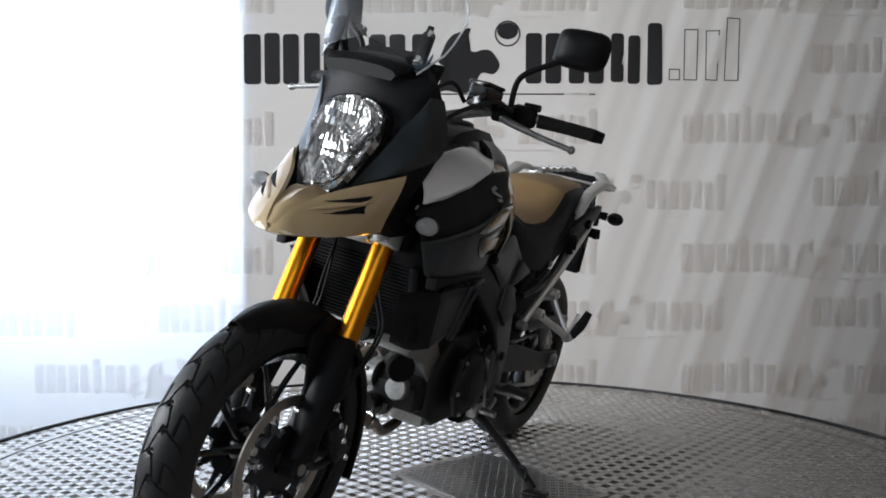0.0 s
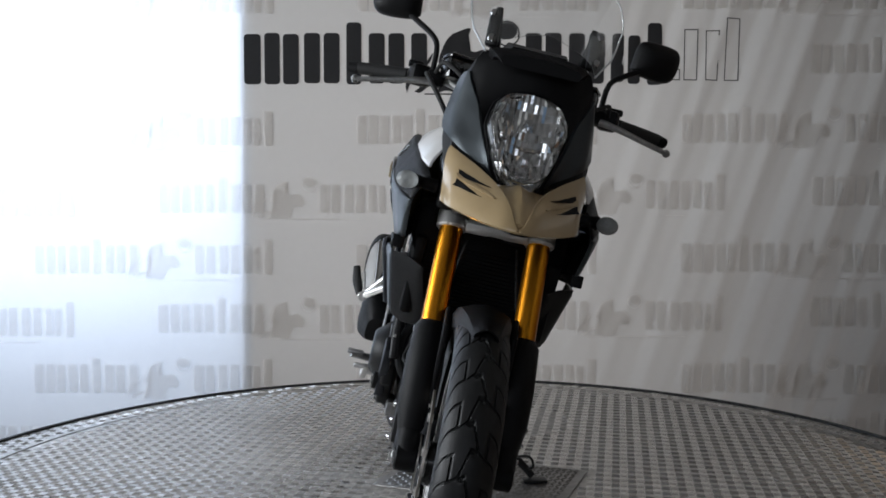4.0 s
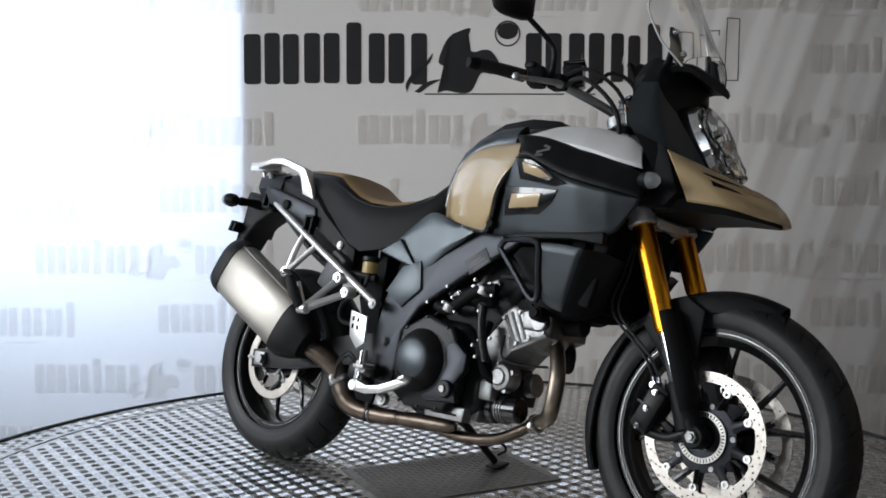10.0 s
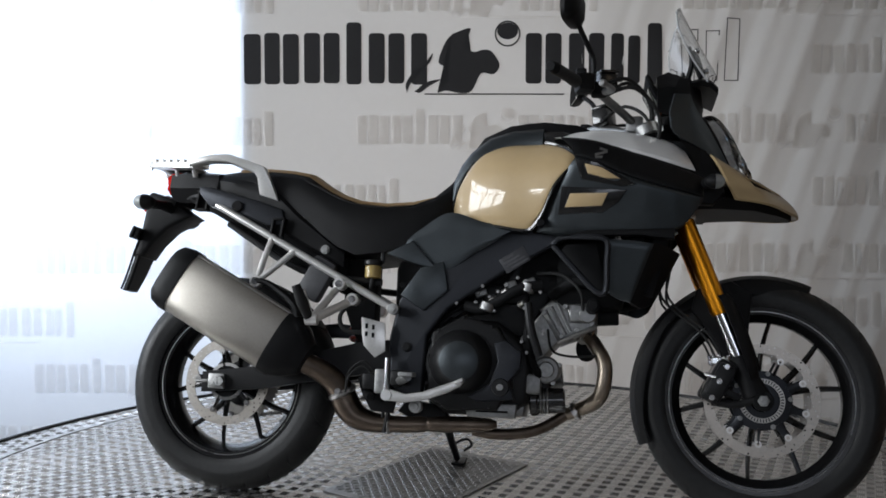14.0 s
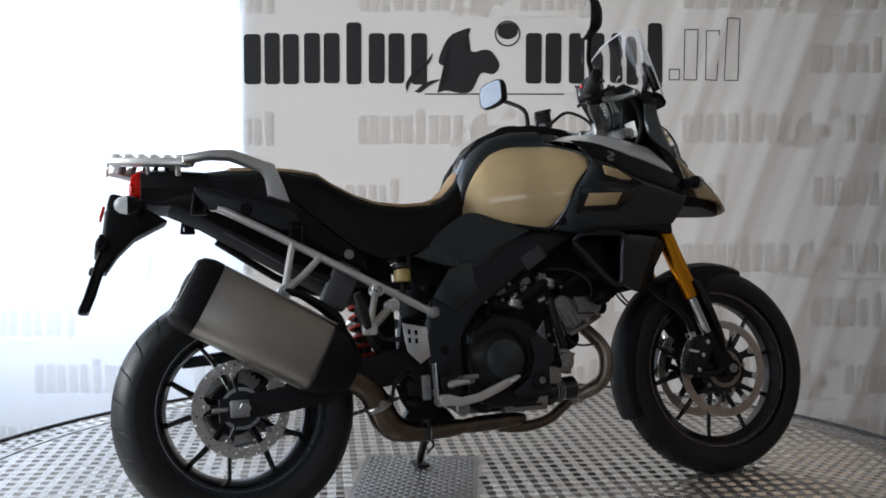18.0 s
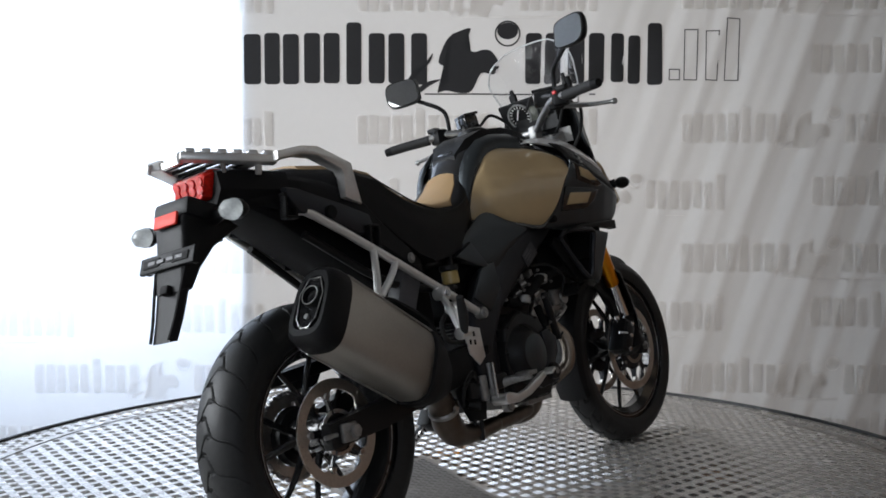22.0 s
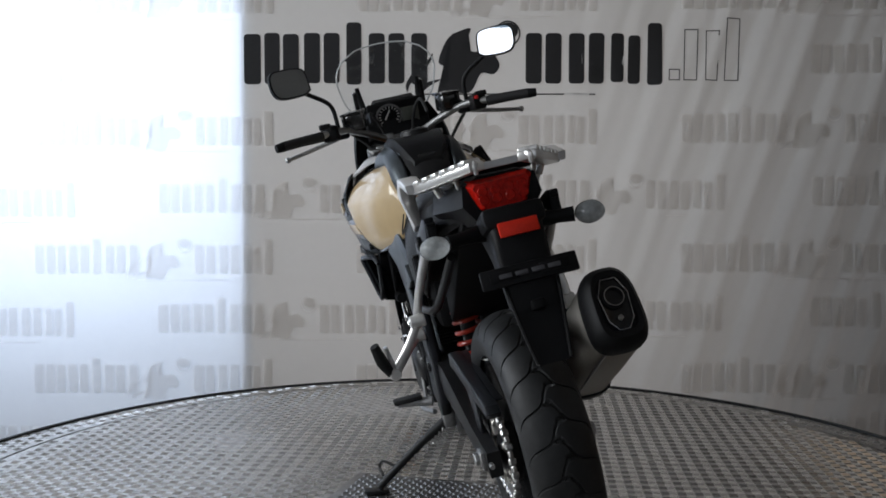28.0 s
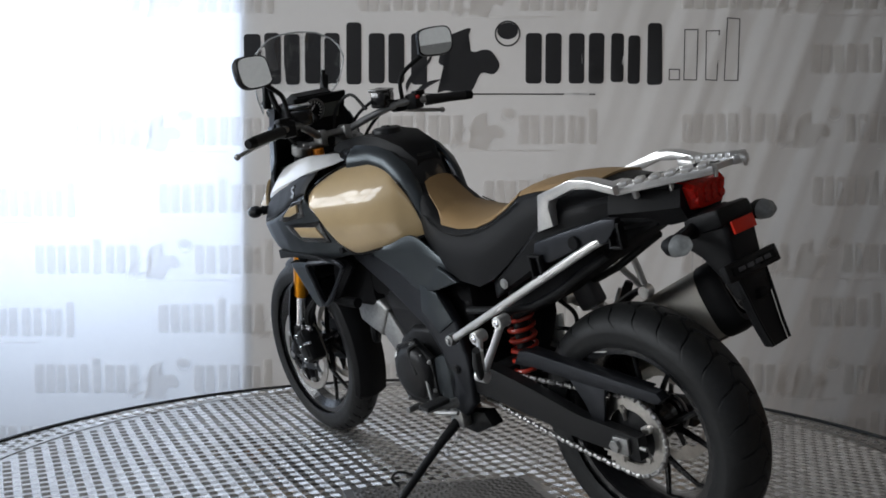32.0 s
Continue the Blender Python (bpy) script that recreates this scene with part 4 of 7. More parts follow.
P("side_cover_plate", slab([(0.040, 0.452), (0.072, 0.462), (0.118, 0.430), (0.116, 0.385), (0.084, 0.345), (0.100, 0.296), (-0.005, 0.288), (-0.03, 0.300), (0.03, 0.34), (0.052, 0.40)], -0.176, -0.150, 0.006, seg=2), FRAME, label="satin graphite plate on the clutch cover")
P("oil_filler_cap", merge(cyl((0.062, -0.170, 0.330), (0.062, -0.190, 0.330), 0.025, n=24), cyl((0.062, -0.184, 0.330), (0.062, -0.192, 0.330), 0.012, n=6)), ENGINE)
P("filler_plug", merge(cyl((0.062, -0.19, 0.330), (0.062, -0.195, 0.330), 0.010, n=12)), ALU, label="bright plug")

def bolts(name, places, normal, r, h, mat, parent=bike):
    """Alike bolts, each an object on one shared mesh."""
    bm = bolt((0, 0, 0), normal, r, h)
    first = part(name, bm, mat, parent)
    first.location = places[0]
    for q in places[1:]:
        o = new(name, first.data)
        o.parent, o.location = parent, q


spots = []
for x, z in ((-0.15, 0.335), (-0.148, 0.41), (-0.12, 0.485), (-0.05, 0.522), (0.03, 0.498), (0.075, 0.44), (0.09, 0.37), (0.083, 0.30), (0.03, 0.272), (-0.04, 0.268), (-0.11, 0.275)):
    spots.append((x, -0.166, z))
for x, z, y in ((0.00, 0.615, -0.155), (0.02, 0.585, -0.15), (0.045, 0.60, -0.155), (-0.02, 0.57, -0.14), (0.10, 0.64, -0.16), (0.062, 0.575, -0.15), (-0.075, 0.565, -0.145), (0.035, 0.545, -0.15),
                (0.115, 0.46, -0.15), (0.135, 0.475, -0.15), (0.155, 0.45, -0.15), (0.175, 0.485, -0.155), (0.13, 0.43, -0.15), (0.11, 0.395, -0.15), (0.12, 0.555, -0.15), (0.165, 0.60, -0.16)):
    spots.append((x, y, z))
bolts("engine_bolt", spots[:11], (0, -1, 0), 0.004, 0.006, ENGINE)
bolts("engine_bolt", spots[11:], (0, -1, 0), 0.004, 0.008, HATCH)
P("air_box", merge(box((0.17, 0, 0.70), (0.40, 0.20, 0.20), 0.03), box((0.30, 0, 0.64), (0.20, 0.22, 0.16), 0.03), box((-0.16, 0, 0.62), (0.22, 0.20, 0.16), 0.03)), DARK, label="black air box")
# left covers
P("generator_cover", merge(lathe([(0.0, 0.180), (0.055, 0.180), (0.078, 0.170), (0.088, 0.155), (0.090, 0.13)], 48, (-0.01, 0, 0.395)), slab([(-0.11, 0.33), (-0.10, 0.45), (-0.02, 0.50), (0.07, 0.47), (0.09, 0.36), (0.05, 0.29), (-0.06, 0.29)], 0.13, 0.155, 0.010)), ENGINE, label="round black generator cover")
P("sprocket_cover", slab([(-0.20, 0.33), (-0.21, 0.43), (-0.15, 0.47), (-0.105, 0.45), (-0.10, 0.34), (-0.15, 0.31)], 0.10, 0.150, 0.012), GREY, label="graphite sprocket cover")
bolts("engine_bolt", [(x, 0.155, z) for x, z in ((-0.10, 0.35), (-0.095, 0.44), (-0.02, 0.488), (0.06, 0.46), (0.08, 0.37), (0.04, 0.30), (-0.055, 0.30))], (0, 1, 0), 0.0055, 0.008, ALU)
# front cylinder, leaning forward
CA = pose(0.235, 0, 0.505, 0, 52, 0)


def fins(m, sx, sy, count, gap, mat, name, label):
    body = P(name, moved(box((0, 0, count * gap / 2), (sx * 0.86, sy * 0.86, count * gap), 0.004), m), mat, label=label)
    for k in range(count):
        part("cooling_fin", moved(box((0, 0, k * gap), (sx, sy, gap * 0.45), 0.002, seg=1), m), mat, body)
    return body


P("front_cylinder", slab([(0.10, 0.47), (0.168, 0.555), (0.222, 0.475), (0.15, 0.395)], -0.092, 0.092, 0.010), ALU, label="silver front cylinder")
fh = P("front_cylinder_head", merge(slab([(0.158, 0.560), (0.195, 0.588), (0.30, 0.590), (0.328, 0.562), (0.322, 0.508), (0.275, 0.486), (0.215, 0.462)], -0.100, 0.100, 0.014, seg=3),
                                    slab([(0.235, 0.575), (0.31, 0.578), (0.318, 0.552), (0.29, 0.520), (0.245, 0.522)], -0.116, -0.095, 0.010, seg=3), cyl((0.298, -0.09, 0.545), (0.298, -0.122, 0.545), 0.024, n=24)), ALU, label="cast silver cylinder head")
for x0, z0, x1, z1 in ((0.176, 0.556, 0.222, 0.476), (0.194, 0.566, 0.236, 0.486), (0.212, 0.574, 0.250, 0.496)):
    part("head_rib", tube([(x0, -0.100, z0), (x1, -0.100, z1)], 0.0045, 8, 1), ALU, fh)
part("head_band", tube([(0.214, -0.104, 0.462), (0.28, -0.108, 0.492), (0.322, -0.104, 0.512)], 0.006, 8, 3), STEEL, fh)
bolts("engine_bolt", [(0.175, -0.101, 0.548), (0.235, -0.117, 0.566), (0.305, -0.117, 0.566), (0.27, -0.110, 0.50), (0.225, -0.101, 0.482), (0.31, -0.104, 0.52)], (0, -1, 0), 0.006, 0.008, ALU)
P("front_case", merge(slab([(0.12, 0.30), (0.12, 0.42), (0.165, 0.415), (0.20, 0.38), (0.19, 0.31)], -0.06, 0.085, 0.014, seg=3), box((0.15, 0.02, 0.36), (0.06, 0.10, 0.09), 0.012)), ENGINE, label="black front case")
P("case_cap", cyl((0.19, 0.03, 0.37), (0.225, 0.03, 0.375), 0.034, n=24), ALU, label="silver front case cap")
P("plug_cap", moved(merge(cyl((0, -0.12, 0.095), (0, -0.165, 0.10), 0.020, n=16), cyl((0, -0.16, 0.10), (0, -0.172, 0.10), 0.013)), CA), DARK)
fins(pose(-0.10, 0, 0.52, 0, -36, 0), 0.135, 0.20, 7, 0.014, ENGINE, "rear_cylinder", "black finned rear cylinder")
P("rear_cylinder_head", moved(merge(box((0, 0, 0.14), (0.14, 0.20, 0.08), 0.012), box((0, 0, 0.185), (0.12, 0.18, 0.03), 0.010)), pose(-0.10, 0, 0.52, 0, -36, 0)), ENGINE)
P("throttle_body", merge(cyl((0.06, -0.07, 0.60), (0.10, -0.07, 0.70), 0.034), cyl((0.06, 0.07, 0.60), (0.10, 0.07, 0.70), 0.034), box((0.06, 0, 0.60), (0.14, 0.22, 0.06), 0.015)), ENGINE)
P("coolant_pipe", tube([(0.17, -0.15, 0.62), (0.11, -0.155, 0.61), (0.05, -0.150, 0.575), (0.0, -0.14, 0.55), (-0.05, -0.13, 0.56)], 0.016, 12, 4), DARK, label="black coolant hose")
P("coolant_pipe", tube([(0.13, -0.15, 0.57), (0.14, -0.155, 0.50), (0.165, -0.15, 0.42)], 0.012, 10, 4), ENGINE)
for x, z in ((0.125, 0.613), (0.01, 0.556)):
    P("clip_ring", cyl((x, -0.151, z - 0.012), (x + 0.008, -0.151, z + 0.012), 0.0205, n=16), ALU)
P("water_pump", merge(lathe([(0.0, -0.112), (0.020, -0.112), (0.024, -0.106), (0.034, -0.104), (0.039, -0.096), (0.039, -0.05)], 32, (0.183, 0, 0.385)), box((0.145, -0.085, 0.345), (0.05, 0.05, 0.06), 0.01), *[cyl((0.183 + 0.040 * math.cos(a), -0.07, 0.385 + 0.040 * math.sin(a)), (0.183 + 0.040 * math.cos(a), -0.098, 0.385 + 0.040 * math.sin(a)), 0.007, n=10) for a in (0.4, 2.0, 3.6, 5.2)]), ALU, label="cast silver water pump cover")
P("oil_filter", merge(cyl((0.155, -0.05, 0.297), (0.237, -0.05, 0.302), 0.036, n=28), cyl((0.135, -0.05, 0.295), (0.16, -0.05, 0.297), 0.042, n=24)), GLOSS, label="black oil filter")
P("filter_band", merge(*[cyl((x, -0.05, 0.297 + (x - 0.15) * 0.06), (x + 0.005, -0.05, 0.2973 + (x - 0.15) * 0.06), 0.0385, n=28) for x in (0.165, 0.175, 0.185)]), ALU)
P("sump", merge(slab([(-0.08, 0.25), (0.12, 0.25), (0.13, 0.30), (0.115, 0.31), (-0.05, 0.30)], -0.095, 0.085, 0.012), slab([(-0.035, 0.245), (0.10, 0.245), (0.105, 0.285), (-0.045, 0.28)], -0.135, -0.09, 0.006)), ALU, label="silver engine sump")
# Dark bar on the sump, in place of a shaded slot.
P("sump_slot", box((0.035, -0.136, 0.262), (0.09, 0.004, 0.006), 0.001), DARK)
P("horn", merge(cyl((0.285, 0.06, 0.46), (0.30, 0.075, 0.46), 0.04)), DARK)

# hoses and wires between the cylinders
P("intake_block", merge(slab([(-0.06, 0.53), (0.0, 0.66), (0.20, 0.68), (0.185, 0.585), (0.11, 0.475), (0.02, 0.50)], -0.085, 0.085, 0.015), box((0.24, -0.02, 0.66), (0.16, 0.16, 0.09), 0.02)), ENGINE, label="black intake block")
P("radiator_pipe", tube([(0.19, -0.095, 0.60), (0.26, -0.125, 0.635), (0.34, -0.135, 0.625), (0.41, -0.13, 0.60)], 0.018, 12, 5), DARK, label="black radiator hose")
P("radiator_pipe", tube([(0.135, -0.115, 0.53), (0.13, -0.135, 0.46), (0.145, -0.125, 0.40), (0.165, -0.10, 0.37)], 0.013, 10, 5), DARK, label="black radiator hose")
P("plug_lead", tube([(0.285, -0.118, 0.555), (0.275, -0.145, 0.61), (0.22, -0.13, 0.655), (0.15, -0.11, 0.66)], 0.005, 8, 5), GRIP, label="black plug lead")
P("sensor_wire", tube([(0.185, -0.105, 0.50), (0.20, -0.125, 0.44), (0.25, -0.11, 0.425), (0.32, -0.075, 0.430)], 0.0035, 6, 6), GRIP, label="thin black sensor wire")
for q in ((0.055, -0.118, 0.60), (0.105, -0.128, 0.565), (0.02, -0.118, 0.575)):
    P("hose_fitting", cyl(q, (q[0] + 0.016, q[1] - 0.012, q[2] + 0.008), 0.011, n=14), STEEL, label="steel hose fitting")
for x, z in ((0.075, 0.625), (0.13, 0.635), (-0.01, 0.60)):
    P("throttle_link", merge(box((x, -0.105, z), (0.036, 0.02, 0.022), 0.005, (0, -20, 0)), cyl((x - 0.01, -0.11, z), (x - 0.01, -0.124, z), 0.007, n=10)), ALU, label="small cast throttle link")

P("coil_cover", cyl((0.315, -0.02, 0.548), (0.385, -0.02, 0.552), 0.028, n=24), PLASTIC, label="round black coil cover")

# --- exhaust ---
P("front_header", tube([(0.285, -0.005, 0.505), (0.318, -0.035, 0.465), (0.347, -0.066, 0.405), (0.340, -0.064, 0.330), (0.314, -0.036, 0.296), (0.272, -0.014, 0.276), (0.238, -0.004, 0.262)], [0.019, 0.021, 0.022, 0.022, 0.022, 0.020, 0.018], 16, 5), HEADER, label="heat-tinted front exhaust header")
hf = P("header_flange", cyl((0.280, -0.003, 0.512), (0.300, -0.018, 0.488), 0.034, n=20), STEEL)
part("flange_stud", tube([(0.315, -0.035, 0.515), (0.305, -0.045, 0.49)], 0.006, 8, 1), CHROME, hf)
P("pipe_clamp", merge(cyl((0.272, -0.014, 0.277), (0.260, -0.010, 0.271), 0.027, n=20), bolt((0.264, -0.040, 0.268), (0, -1, 0), 0.007)), STEEL)
P("collector", tube([(0.244, -0.005, 0.265), (0.205, -0.012, 0.240), (0.16, -0.025, 0.215), (0.10, -0.036, 0.201), (0.03, -0.045, 0.198), (-0.03, -0.055, 0.203)], [0.016, 0.016, 0.016, 0.0165, 0.016, 0.012], 16, 5), DARKPIPE, label="heat-tinted exhaust collector")
P("exhaust_box", tube([(0.045, -0.085, 0.226), (0.02, -0.088, 0.224), (-0.04, -0.090, 0.222), (-0.10, -0.092, 0.220), (-0.145, -0.094, 0.218), (-0.155, -0.095, 0.217), (-0.17, -0.095, 0.217), (-0.22, -0.098, 0.214), (-0.28, -0.10, 0.214)], [0.010, 0.019, 0.023, 0.024, 0.021, 0.019, 0.023, 0.024, 0.026], 18, 4), DARKPIPE, label="steel exhaust box")
P("link_pipe", tube([(-0.27, -0.10, 0.214), (-0.32, -0.10, 0.218), (-0.365, -0.102, 0.232), (-0.392, -0.105, 0.262), (-0.410, -0.112, 0.300), (-0.440, -0.130, 0.340), (-0.50, -0.160, 0.375), (-0.565, -0.182, 0.397)], [0.026, 0.030, 0.037, 0.040, 0.038, 0.034, 0.031, 0.03], 18, 5), DARKPIPE, label="steel exhaust link pipe")
P("pipe_clamp", merge(cyl((-0.404, -0.110, 0.292), (-0.412, -0.115, 0.308), 0.043, n=24), bolt((-0.41, -0.155, 0.300), (0, -1, 0), 0.008)), STEEL)
P("pipe_clamp", cyl((-0.262, -0.10, 0.214), (-0.272, -0.10, 0.214), 0.030, n=20), STEEL)
# Dark plate added where the pipe's run looks dark.
P("pipe_plate", slab([(-0.23, 0.33), (-0.26, 0.37), (-0.36, 0.345), (-0.345, 0.30), (-0.315, 0.25), (-0.25, 0.245)], -0.135, -0.120, 0.004), DARK, label="black plate added over the link pipe")
M0, M1 = Vector((-0.565, -0.195, 0.425)), Vector((-0.900, -0.216, 0.612))
MD = (M1 - M0).normalized()
MU = Vector((0, 0, 1)) - MD * MD.z
MU = (MU - Vector((0, -1, 0)) * MU.dot(Vector((0, -1, 0)))).normalized()
MS = MD.cross(MU).normalized()


def oval(u, a, b, twist=0.0, n=28):
    """A ring round the silencer's axis: egg-shaped, taller than wide, wider below."""
    q = M0.lerp(M1, u)
    out = []
    for k in range(n):
        g = 2 * math.pi * k / n
        c, s = math.cos(g), math.sin(g)
        sq = lambda v: math.copysign(abs(v) ** 0.64, v)
        out.append(q + MU * (a * sq(c)) + MS * (b * sq(s) * (1.0 - 0.13 * c)))
    return out


sil = P("silencer", loft([oval(0.0, 0.085, 0.048), oval(0.05, 0.094, 0.058), oval(0.5, 0.096, 0.063), oval(0.93, 0.096, 0.063), oval(0.94, 0.094, 0.061)]), MUFFLER, label="brushed steel oval exhaust silencer")
part("end_cap", loft([oval(0.925, 0.099, 0.066), oval(0.99, 0.099, 0.066), oval(1.06, 0.092, 0.06), oval(1.09, 0.080, 0.050), oval(1.088, 0.066, 0.040), oval(1.065, 0.060, 0.036)]), PLASTIC, sil, "black end cap")
def end_plate(k, up):
    """Six-sided outline on the silencer's end."""
    q = M0.lerp(M1, up)
    return [q + MU * (a * k) + MS * (b * k) for a, b in ((0.062, -0.018), (0.062, 0.018), (0.022, 0.036), (-0.040, 0.030), (-0.064, 0.012), (-0.064, -0.012), (-0.040, -0.030), (0.022, -0.036))]


part("end_plate", loft([end_plate(1.0, 1.05), end_plate(1.0, 1.085), end_plate(0.92, 1.088), end_plate(0.90, 1.078), end_plate(0.3, 1.072)]), GLOSS, sil, "black six-sided outlet plate")
ring = end_plate(0.97, 1.090)
part("tail_ring", tube(ring + ring[:1], 0.0010, 6, 1), STEEL, sil, "thin bright outline of the outlet plate")
q = M0.lerp(M1, 1.078) + MU * 0.016
part("outlet", moved(lathe([(0.0, -0.05), (0.021, -0.05), (0.021, 0.008), (0.026, 0.008), (0.026, -0.012)], 28, axis="z"), Matrix.Translation(q) @ MD.to_track_quat("Z", "Y").to_matrix().to_4x4()), DARK, sil, "dark open outlet")
part("outlet_rim", moved(lathe([(0.0215, 0.0082), (0.0232, 0.0082), (0.0232, 0.0098), (0.0215, 0.0098)], 28, axis="z", closed=True), Matrix.Translation(q) @ MD.to_track_quat("Z", "Y").to_matrix().to_4x4()), STEEL, sil)
q = M0.lerp(M1, 1.074) - MU * 0.034
part("plate_rivet", cyl(q, q + MD * 0.008, 0.006, n=12), STEEL, sil)
part("seam", merge(tube([oval(u, 0.098, 0.0645)[26] for u in (0.06, 0.3, 0.6, 0.92)], 0.0028, 6, 2), tube([oval(u, 0.098, 0.0645)[12] for u in (0.06, 0.3, 0.6, 0.92)], 0.0028, 6, 2)), STEEL, sil)
P("heat_shield", merge(loft([oval(-0.20, 0.050, 0.040), oval(-0.10, 0.080, 0.054), oval(-0.01, 0.098, 0.066), oval(0.07, 0.099, 0.067), oval(0.075, 0.096, 0.064)]),
                       tube([M0.lerp(M1, 0.02) + MU * 0.09, M0.lerp(M1, 0.10) + MU * 0.115, (-0.62, -0.19, 0.60), (-0.668, -0.188, 0.615)], [0.04, 0.03, 0.02, 0.018], 10, 4, flat=0.5)), PLASTIC, label="black silencer heat shield")

# --- tank and bodywork ---
def tank_y(u, v, x, z):
    # widest at knee height in front, drawn in over the top and towards the seat
    w = smooth(x, (-0.12, -0.08, -0.04, 0.05, 0.12, 0.20, 0.27), (0.096, 0.116, 0.150, 0.198, 0.222, 0.254, 0.276))
    k = smooth(z, (0.77, 0.82, 0.88, 0.93, 0.97, 1.01, 1.05), (0.88, 0.95, 1.0, 0.98, 0.90, 0.76, 0.56))
    return -w * k


tank_top = [(-0.108, 0.845), (-0.09, 0.905), (-0.072, 0.945), (-0.045, 0.985), (-0.01, 1.022), (0.06, 1.046), (0.157, 1.042), (0.215, 1.020), (0.266, 0.968)]
tank_low = [(-0.108, 0.818), (-0.06, 0.806), (0.03, 0.788), (0.126, 0.772), (0.16, 0.80), (0.20, 0.885), (0.262, 0.962)]
for s in (-1, 1):
    P("tank_panel", panel(tank_top, tank_low, (lambda u, v, x, z: tank_y(u, v, x, z) * -s), 40, 18, 0.006, 0.012), CREAM, label="glossy sand-coloured tank panel")


    line = [(x, float(z)) for x, z in zip(np.linspace(-0.108, 0.266, 30), smooth(np.linspace(-0.108, 0.262, 30), [p[0] for p in tank_top], [p[1] for p in tank_top]))]
    low_ = [(x, float(z)) for x, z in zip(np.linspace(0.262, -0.108, 30), smooth(np.linspace(0.262, -0.108, 30), [p[0] for p in tank_low], [p[1] for p in tank_low]))]
    edge = [Vector((x, -s * float(tank_y(0, 0, x, z)) - s * 0.009, z)) for x, z in line + low_]
    # Black tube added for the dark gap round the panel.
    P("gap_line", tube(edge + edge[:1], 0.006, 6, 1, cap=False), GLOSS, label="black line drawn for the gap round the tank panel")


def tank_ring(x, top, half, low):
    return [Vector((x, y, z)) for y, z in ((-half * 0.95, low), (-half, low + (top - low) * 0.4), (-half * 0.92, low + (top - low) * 0.68), (-half * 0.62, low + (top - low) * 0.93), (-half * 0.25, top), (half * 0.25, top),
                                          (half * 0.62, low + (top - low) * 0.93), (half * 0.92, low + (top - low) * 0.68), (half, low + (top - low) * 0.4), (half * 0.95, low))]


P("fuel_tank", loft([tank_ring(x, t, h, l) for x, t, h, l in ((-0.115, 0.90, 0.068, 0.80), (-0.09, 0.975, 0.078, 0.80), (-0.05, 1.045, 0.105, 0.79), (0.0, 1.082, 0.126, 0.78), (0.06, 1.102, 0.140, 0.77), (0.14, 1.110, 0.158, 0.77),
                                                            (0.22, 1.105, 0.18, 0.77), (0.30, 1.080, 0.17, 0.77), (0.38, 1.02, 0.15, 0.78), (0.44, 0.96, 0.13, 0.80))]), GLOSS, label="black fuel tank with a ridged top cover", sharp=60)
P("tank_cover", loft([[Vector((x, y * h, t + (0.008 if abs(y) < 0.9 else -0.03))) for y in (-1, -0.85, -0.3, 0.3, 0.85, 1)] + [Vector((x, -y * h, t - 0.05)) for y in (-0.9, 0.9)] for x, t, h in
                      ((-0.062, 1.022, 0.05), (-0.02, 1.070, 0.075), (0.06, 1.103, 0.09), (0.16, 1.112, 0.10), (0.26, 1.100, 0.105), (0.30, 1.083, 0.10))]), PLASTIC, label="black grained tank top cover")


def tank_flank(s):
    """A graphite strip from the tank panel's rear and upper edge in to the top cover."""
    rows = []
    for (x, z), (xi, yi, zi) in zip(((-0.112, 0.835), (-0.095, 0.90), (-0.072, 0.948), (-0.04, 0.988), (0.01, 1.022), (0.08, 1.040), (0.16, 1.035)),
                                    ((-0.118, 0.075, 0.885), (-0.105, 0.078, 0.945), (-0.085, 0.078, 0.990), (-0.055, 0.080, 1.030), (0.0, 0.088, 1.070), (0.07, 0.094, 1.090), (0.16, 0.10, 1.095))):
        y = abs(float(tank_y(0, 0, x, z))) - 0.004
        row = [Vector((x + (xi - x) * u, s * (y + (yi - y) * u + 0.010 * math.sin(math.pi * u)), z + (zi - z) * u + 0.006 * math.sin(math.pi * u))) for u in (0, 0.2, 0.4, 0.6, 0.8, 1)]
        rows.append(row + [q - Vector((0, s * 0.006, 0.010)) for q in reversed(row)])
    return loft(rows)


for s in (-1, 1):
    P("tank_flank", tank_flank(s), GREY, label="graphite strip beside the tank cover", sharp=60)
P("filler_cap", merge(lathe([(0.0, 1.132), (0.036, 1.132), (0.045, 1.127), (0.048, 1.118), (0.048, 1.10)], 32, (0.12, 0, 0), axis="z"), box((0.12, 0, 1.134), (0.03, 0.014, 0.006), 0.002)), ENGINE)


def shroud_y(u, v, x, z):
    w = np.interp(x, (0.13, 0.17, 0.2, 0.25, 0.30, 0.37, 0.45, 0.53, 0.62), (0.232, 0.251, 0.262, 0.272, 0.276, 0.276, 0.268, 0.252, 0.222))
    d = z - np.interp(x, (0.15, 0.25, 0.42, 0.62), (0.985, 0.960, 0.905, 0.860))       # a crease runs down along the side
    soft = math.sqrt(d * d + 0.00012)
    return -w * (1 - 0.55 * (soft - d) - 1.05 * (soft + d))


def on_shroud(bm, s, yy):
    """Bends a flat piece to the shroud's side."""
    for q in bm.verts:
        q.co.y += s * (abs(float(shroud_y(0, 0, q.co.x, q.co.z))) - abs(float(yy)))
    return bm


sh_top = [(0.215, 1.035), (0.28, 1.030), (0.36, 1.006), (0.44, 0.985), (0.52, 0.962), (0.612, 0.925)]
